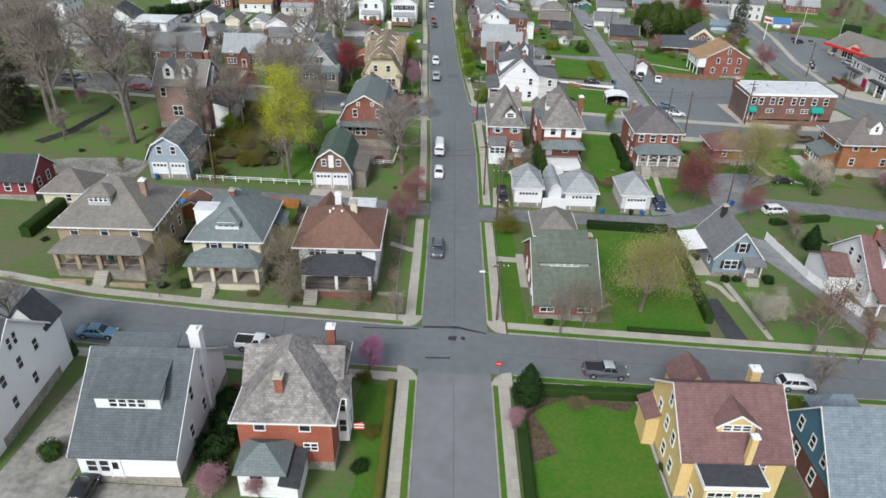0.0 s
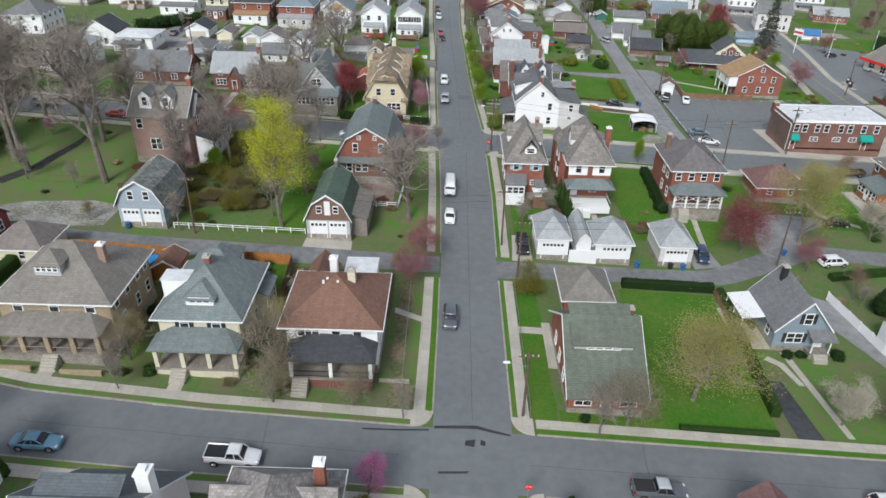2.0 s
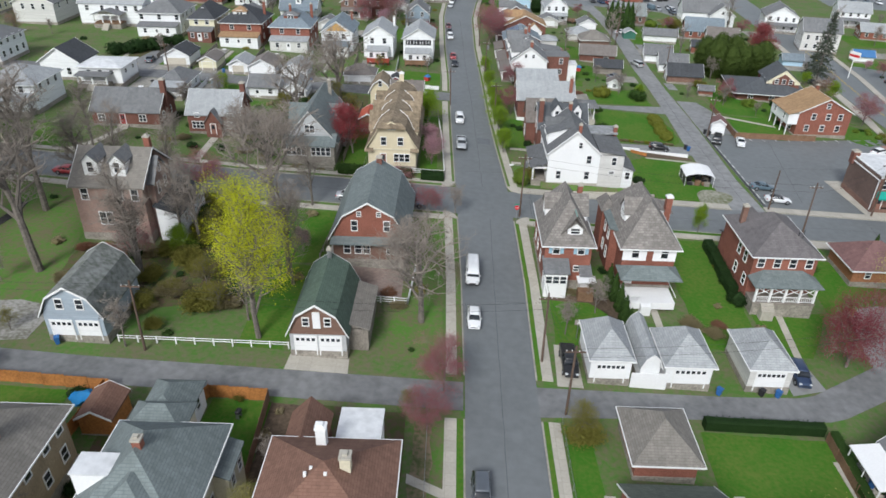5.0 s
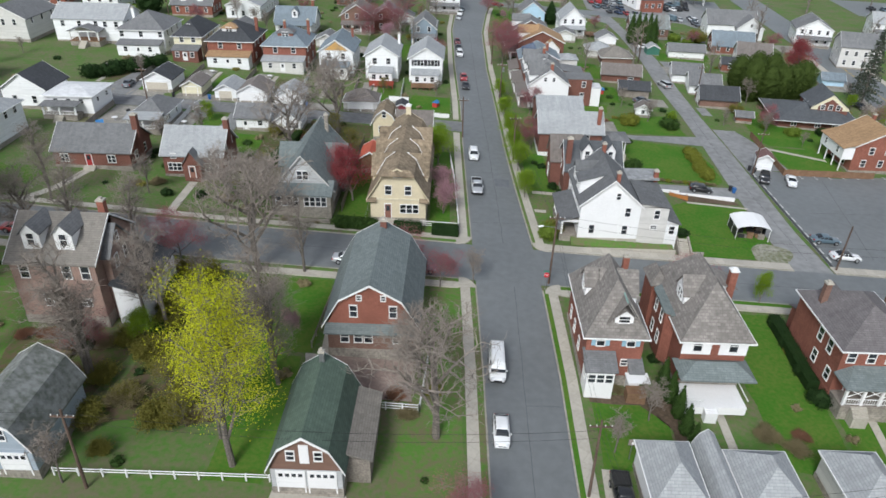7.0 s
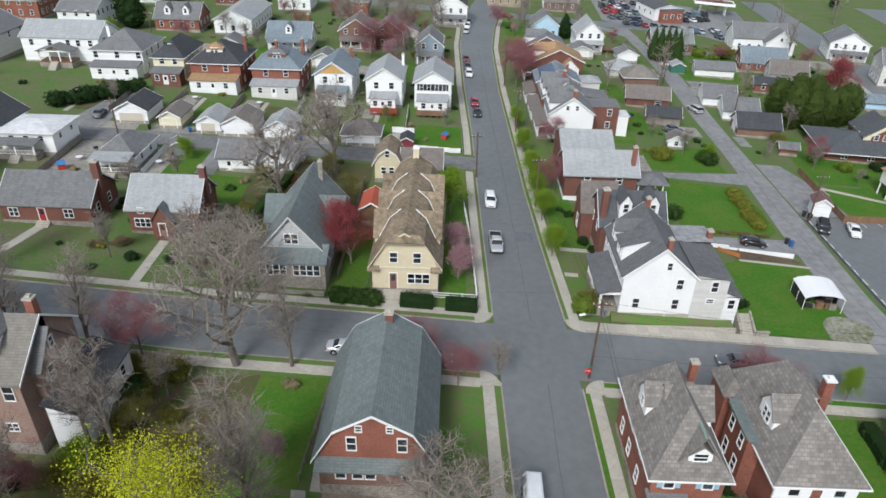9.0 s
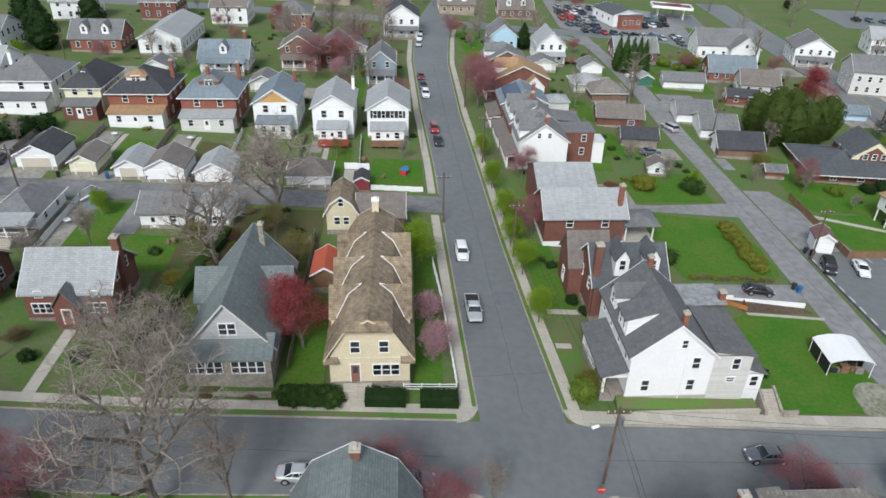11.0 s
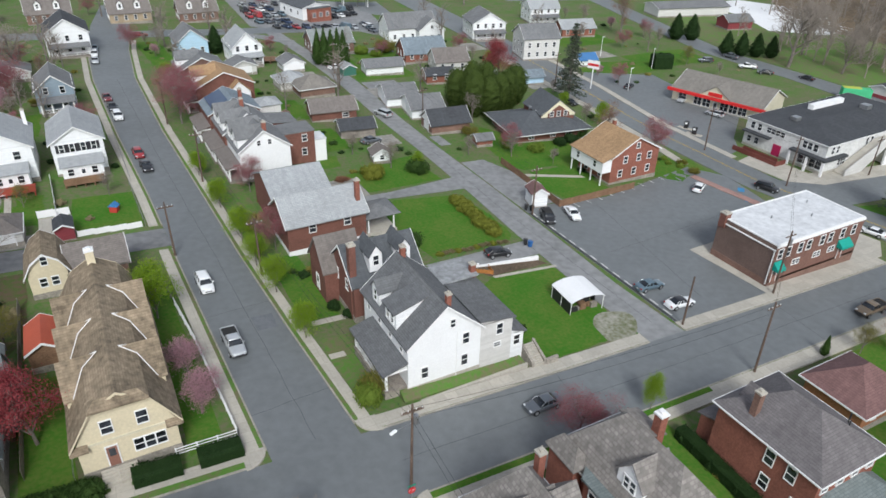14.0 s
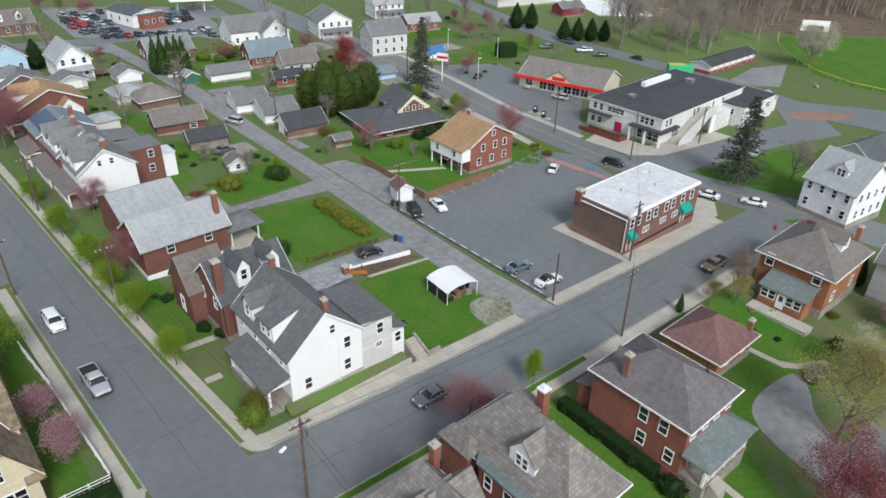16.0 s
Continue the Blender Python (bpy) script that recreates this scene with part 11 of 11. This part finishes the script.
bank(11.8, 28.2, 161.1, 162.4, 1.0)
wall_run(30.4, 185.0, 35.4, 184.2, 0.5, WHITE, "low white-capped garden wall")
wall_run(35.4, 184.2, 45.4, 182.6, 0.5, WHITE, "low white-capped garden wall")
wall_run(-53.4, 77.0, -48.6, 77.0, 0.6, BRICK_TAN, "low stone garden wall")
wall_run(-45.4, 77.0, -40.6, 77.0, 0.6, BRICK_TAN, "low stone garden wall")
wall_run(-36.5, 162.2, -26.6, 162.0, 0.4, STONE, "low stone garden wall")
wall_run(-9.2, 79.4, -5.6, 79.4, 0.4, STONE, "low stone garden wall")


def pool_deck():
    e = thing("raised_bed", "orange timber raised deck beside a house", "deck", pose(27.6, 182.0, G(27.6, 182.0), 0, 0, -20))
    part("timber_frame", boxes((-1.4, 1.4, -2.4, -2.2, -0.5, 0.8), (-1.4, 1.4, 2.2, 2.4, -0.5, 0.8), (-1.4, -1.2, -2.2, 2.2, -0.5, 0.8), (1.2, 1.4, -2.2, 2.2, -0.5, 0.8)), FENCEWOOD, e)
    part("deck_boards", boxes(*[(-1.2, 1.2, -2.2 + 0.4 * k, -1.84 + 0.4 * k, 0.3, 0.36) for k in range(11)]), FENCEWOOD, e)


pool_deck()


def shed_small(label, x, y, w, d, h, wall, roofm, rot=0):
    return house(label, x, y, w, d, h, wall, roofm, "gable", w * 0.25, "y", rot, ov=0.15, found=0.1, category="shed", name="shed")


s = shed_small("tan wooden garden shed with a brown roof", -40.2, 98.4, 3.6, 3.8, 2.2, FENCEWOOD, R_BROWN)
s = shed_small("small dark shed with a barrel roof", -19.4, 211.0 + 4.8, 2.6, 3.4, 2.2, SIDE_RED, R_DARK)
s = shed_small("small dark shed by the alley", -61.2, 204.6, 2.4, 2.8, 2.1, SIDE_BLUEGREY, R_GREY, 15)
s = shed_small("small white hut with a red roof by the bins", 57.2, 200.0, 3.0, 3.4, 2.2, SIDE_WHITE, R_MAROON, -15)
s = shed_small("green shed with a pale roof", 55.6, 291.0, 4.0, 3.6, 2.3, GREENDOOR, R_LIGHT)


def tarp():
    bm = bmesh.new()
    blob(bm, (0, 0, 0.5), 1.6, 1.1, 0.7, 3, 0.3)
    single("tarpaulin", bm, plain("blue_tarpaulin", (0.02, 0.22, 0.50)), "crumpled blue tarpaulin over garden things", "tarpaulin", pose(-44.0, 101.2, G(-44.0, 101.2)))


tarp()


def station_sign(x, y, h):
    e = thing("pylon_sign", "red and white sign on a tall post", "sign", pose(x, y, G(x, y), 0, 0, -60))
    part("post", tube(bmesh.new(), (0, 0, -0.5), (0, 0, h), 0.14, 0.14, 8), TRIM, e)
    part("sign_face", boxes((-1.7, 1.7, -0.15, 0.15, h - 2.2, h)), TRIM, e)
    part("sign_band", boxes((-1.6, 1.6, -0.17, 0.17, h - 1.5, h - 0.8)), SIGNRED, e, "plain red band")


station_sign(116.6, 257.3, 8.0)


def lamp_post(x, y, h=6.4):
    e = thing("lamp_post", "pale steel lamp post with one arm", "lamp", pose(x, y, G(x, y), 0, 0, (x * 40) % 360), "lamp posts")
    part("shaft", tube(bmesh.new(), (0, 0, -0.4), (0, 0, h), 0.1, 0.06, 8), TRIM, e)
    part("lamp_head", boxes((-0.1, 0.9, -0.15, 0.15, h - 0.05, h + 0.08)), TRIM, e)


for x, y in ((126.0, 252.0), (150, 268.0), (144, 286)):
    lamp_post(x, y)


def pump(x, y):
    e = thing("fuel_pump", "dark fuel pump on a concrete island", "pump", pose(x, y, G(x, y), 0, 0, 20), "fuel pumps")
    part("island", bevelled(boxes((-0.7, 0.7, -2.0, 2.0, -0.2, 0.16)), 0.04), CONCRETE, e)
    part("cabinet", bevelled(boxes((-0.35, 0.35, -0.5, 0.5, 0.16, 1.9)), 0.04), BLACK, e)
    part("display", boxes((-0.37, 0.37, -0.3, 0.3, 1.2, 1.7)), TRIM, e)


for x, y in ((116.4, 217.6), (117.8, 221.6)):
    pump(x, y)


def hoop():
    e = thing("basketball_hoop", "grey basketball hoop on a post", "basketball hoop", pose(12.4, 118.6, G(12.4, 118.6)))
    part("post", tube(bmesh.new(), (0, 0, -0.4), (0, 0, 3.0), 0.06, 0.06, 6), METAL, e)
    part("backboard", boxes((-0.6, 0.6, -0.5, -0.44, 2.6, 3.4)), GREYWOOD, e)
    part("backboard_mark", boxes((-0.25, 0.25, -0.52, -0.5, 2.75, 3.1)), TRIM, e)


hoop()


def flag():
    e = thing("flag", "faded red and white flag on a house-side staff", "flag", pose(-9.2, 50.0, G(-9.2, 50.0) + 3.6, 0, 0, 0))
    part("staff", tube(bmesh.new(), (0, 0, 0), (1.5, -0.2, 1.2), 0.025, 0.02, 6), TRIM, e)
    for k in range(5):
        bm = bmesh.new()
        box(bm, 0.6 + 0.02 * k, 1.7, -0.15 - 0.02 * k, -0.13 - 0.02 * k, 0.9 - 0.16 * k, 1.05 - 0.16 * k)
        part("stripe", bm, SIGNRED if k % 2 == 0 else WHITE, e)


flag()


def bus():
    e = thing("food_truck", "bright green and yellow box truck", "truck", slope_pose(184.0, 221.0, -128))
    part("body", bevelled(boxes((-1.2, 1.2, -4.0, 4.0, 0.7, 3.3)), 0.12), plain("bright_green", (0.06, 0.42, 0.20)), e)
    part("roof_panel", boxes((-1.1, 1.1, -3.8, 1.0, 3.3, 3.4)), plain("lime_yellow", (0.45, 0.5, 0.08)), e)
    part("windscreen", boxes((-1.0, 1.0, 3.95, 4.05, 1.9, 2.9)), CARGLASS, e)
    for s in (-1, 1):
        for yy in (-2.6, 2.8):
            part("wheel", tube(bmesh.new(), (s * 1.05, yy, 0.45), (s * 1.22, yy, 0.45), 0.45, 0.45, 12), TYRE, e)


bus()


def board():
    e = thing("scoreboard", "white scoreboard on posts beyond the field", "scoreboard", pose(274, 219, G(274, 219), 0, 0, -52))
    part("panel", boxes((-5, 5, -0.2, 0.2, 2.5, 6.5)), TRIM, e)
    part("dark_bar", boxes((-3, 3, -0.26, -0.2, 3.0, 4.6)), BLACK, e)
    for u in (-3.5, 3.5):
        part("post", boxes((u - 0.15, u + 0.15, -0.15, 0.15, -0.5, 2.5)), METAL, e)


board()
PADDING = plain("yellow_fence_cap", (0.55, 0.50, 0.16), 0.6)
LOOP = [(268, 229.5), (251, 222), (235, 209), (223, 195), (218, 182), (219, 170), (238, 156)]
for (xa, ya), (xb, yb) in zip(LOOP, LOOP[1:]):
    rail_fence(xa, ya, xb, yb, 1.3, 1, PADDING, "low field fence with a yellow cap", 5.0, 0.1, 0.05)
e = thing("park_bench", "white bench on the grass by the field", "bench", slope_pose(207.6, 188.2, 40))
part("seat", boxes((-1.2, 1.2, -0.25, 0.25, 0.42, 0.5)), TRIM, e)
part("backrest", boxes((-1.2, 1.2, 0.25, 0.32, 0.5, 1.0)), TRIM, e)
for u in (-1.0, 1.0):
    part("leg", boxes((u - 0.06, u + 0.06, -0.22, 0.22, -0.1, 0.42)), METAL, e)


# ---- loose planting and clutter of the back gardens ----
def free(x, y, r):
    return all((x - a) ** 2 + (y - b) ** 2 > (r + c) ** 2 for a, b, c in OCC)


LITTER = mat("leaf_litter", (0.155, 0.115, 0.075), 0.95, 0.25, 0.3, 2.0, 0.4)
patch("woodland_floor", [(256, 300), (262, 240), (300, 205), (345, 165), (420, 200), (400, 300), (300, 345)], 0.03, LITTER, "brown leaf-strewn floor of a bare wood", "woodland")
OCC.extend(((36, 198, 9), (41, 205, 5), (42, 196, 6), (38, 170, 8), (41, 165, 5)))
rng = random.Random(2024)
PLACES = ((-80, -8, 162, 206, 46), (-84, -10, 214, 345, 90), (-100, -8, 110, 148, 40), (-60, -8, 76, 103, 16), (6, 46, 176, 345, 70), (54, 104, 202, 340, 60), (50, 96, 76, 146, 34), (120, 180, 250, 340, 30), (-150, -90, 160, 345, 44), (8, 40, 110, 146, 8))
mass = []
for x0, x1, y0, y1, n in PLACES:
    for _ in range(n):
        for _ in range(6):
            x, y = rng.uniform(x0, x1), rng.uniform(y0, y1)
            if free(x, y, 1.2):
                break
        else:
            continue
        OCC.append((x, y, 0.8))
        f = rng.random()
        if f < 0.72:
            mass.append((rng.choice(("dark", "yew", "olive", "olive", "tan", "tan", "tan", "dark", "yew")), x, y, rng.uniform(0.5, 1.2)))
        elif f < 0.9:
            tree(rng.choice(("bare_small", "bare_small", "redbud", "olive", "orange", "palepink", "green")), x, y, rng.uniform(0.6, 1.1))
        else:
            tree(rng.choice(("bare_small", "bare_small", "bare_far")), x, y, rng.uniform(0.5, 0.8))

for x0, x1, y0, y1, n in ((-90, -12, 246, 345, 14), (8, 46, 262, 350, 8), (54, 110, 262, 350, 9), (125, 180, 280, 350, 4)):
    for _ in range(n):
        for _ in range(12):
            x, y = rng.uniform(x0, x1), rng.uniform(y0, y1)
            if free(x, y, 1.6):
                tree(rng.choice(("bare_far", "bare_far", "bare_far", "redbud")), x, y, rng.uniform(0.6, 0.95), label="grey-brown tree among the far gardens")
                OCC.append((x, y, 2.0))
                break


def light_shrub(seed):
    """A small shrub of few leaves, for the far gardens."""
    rng = random.Random(seed)
    bm = bmesh.new()
    for k in range(4):
        a, q = k * 1.6 + seed, rng.uniform(0.4, 0.7)
        c = Vector((math.cos(a) * 0.5, math.sin(a) * 0.5, 0.7 * q))
        blob(bm, c, q * 0.8, q * 0.8, q * 0.8, seed + k, 0.35, 1)
        for _ in range(40):
            v = Vector((rng.gauss(0, 1), rng.gauss(0, 1), rng.gauss(0, 1))).normalized()
            leaf(bm, c + v * q * rng.uniform(0.8, 1.15), 0.2, rng)
    me = bpy.data.meshes.new("light_shrub")
    bm.to_mesh(me)
    bm.free()
    return me


def shrub_mass(rows, label):
    """The many small shrubs of the far gardens, in one mesh."""
    kinds = sorted(SHRUBS)
    LIGHT = {k: light_shrub(n) for n, k in enumerate(kinds)}
    me = bpy.data.meshes.new("garden_shrubbery")
    verts, faces, slots = [], [], []
    for kind, x, y, s in rows:
        src = SHRUBS[kind][0].data if s > 1.3 else LIGHT[kind]
        m = pose(x, y, G(x, y) - 0.08, 0, 0, (x * 53 + y * 29) % 360) @ Matrix.Diagonal((s, s, s * 0.8, 1))
        base = len(verts)
        verts += [m @ v.co for v in src.vertices]
        faces += [[base + i for i in p.vertices] for p in src.polygons]
        slots += [kinds.index(kind)] * len(src.polygons)
    me.from_pydata(verts, [], faces)
    for k in kinds:
        me.materials.append(SHRUBS[k][0].data.materials[0])
    me.polygons.foreach_set("material_index", slots)
    tagged(new("garden_shrubbery", me), label, "shrubbery", "", "stuff")


shrub_mass(mass, "scattered low garden shrubs of many kinds")

# foundation planting along house walls
rng = random.Random(99)
for x, y, w, d, rot, category in LOTS:
    if category not in ("house", "building") or y > 330 or abs(x) > 110:
        continue
    for _ in range(3):
        side, u = rng.choice((-1, 1)), rng.uniform(-0.45, 0.45)
        lx, ly = (side * (w / 2 + 1.0), u * d) if rng.random() < 0.65 else (u * w, -d / 2 - 1.2)
        a = radians(rot)
        px, py = x + lx * math.cos(a) - ly * math.sin(a), y + lx * math.sin(a) + ly * math.cos(a)
        if rng.random() < 0.8 and all((px - q[0]) ** 2 + (py - q[1]) ** 2 > 2.2 for q in OCC if q[2] < 3.2):
            shrub(rng.choice(("dark", "dark", "yew", "tan", "olive")), px, py, rng.uniform(0.5, 0.9))
            OCC.append((px, py, 0.6))
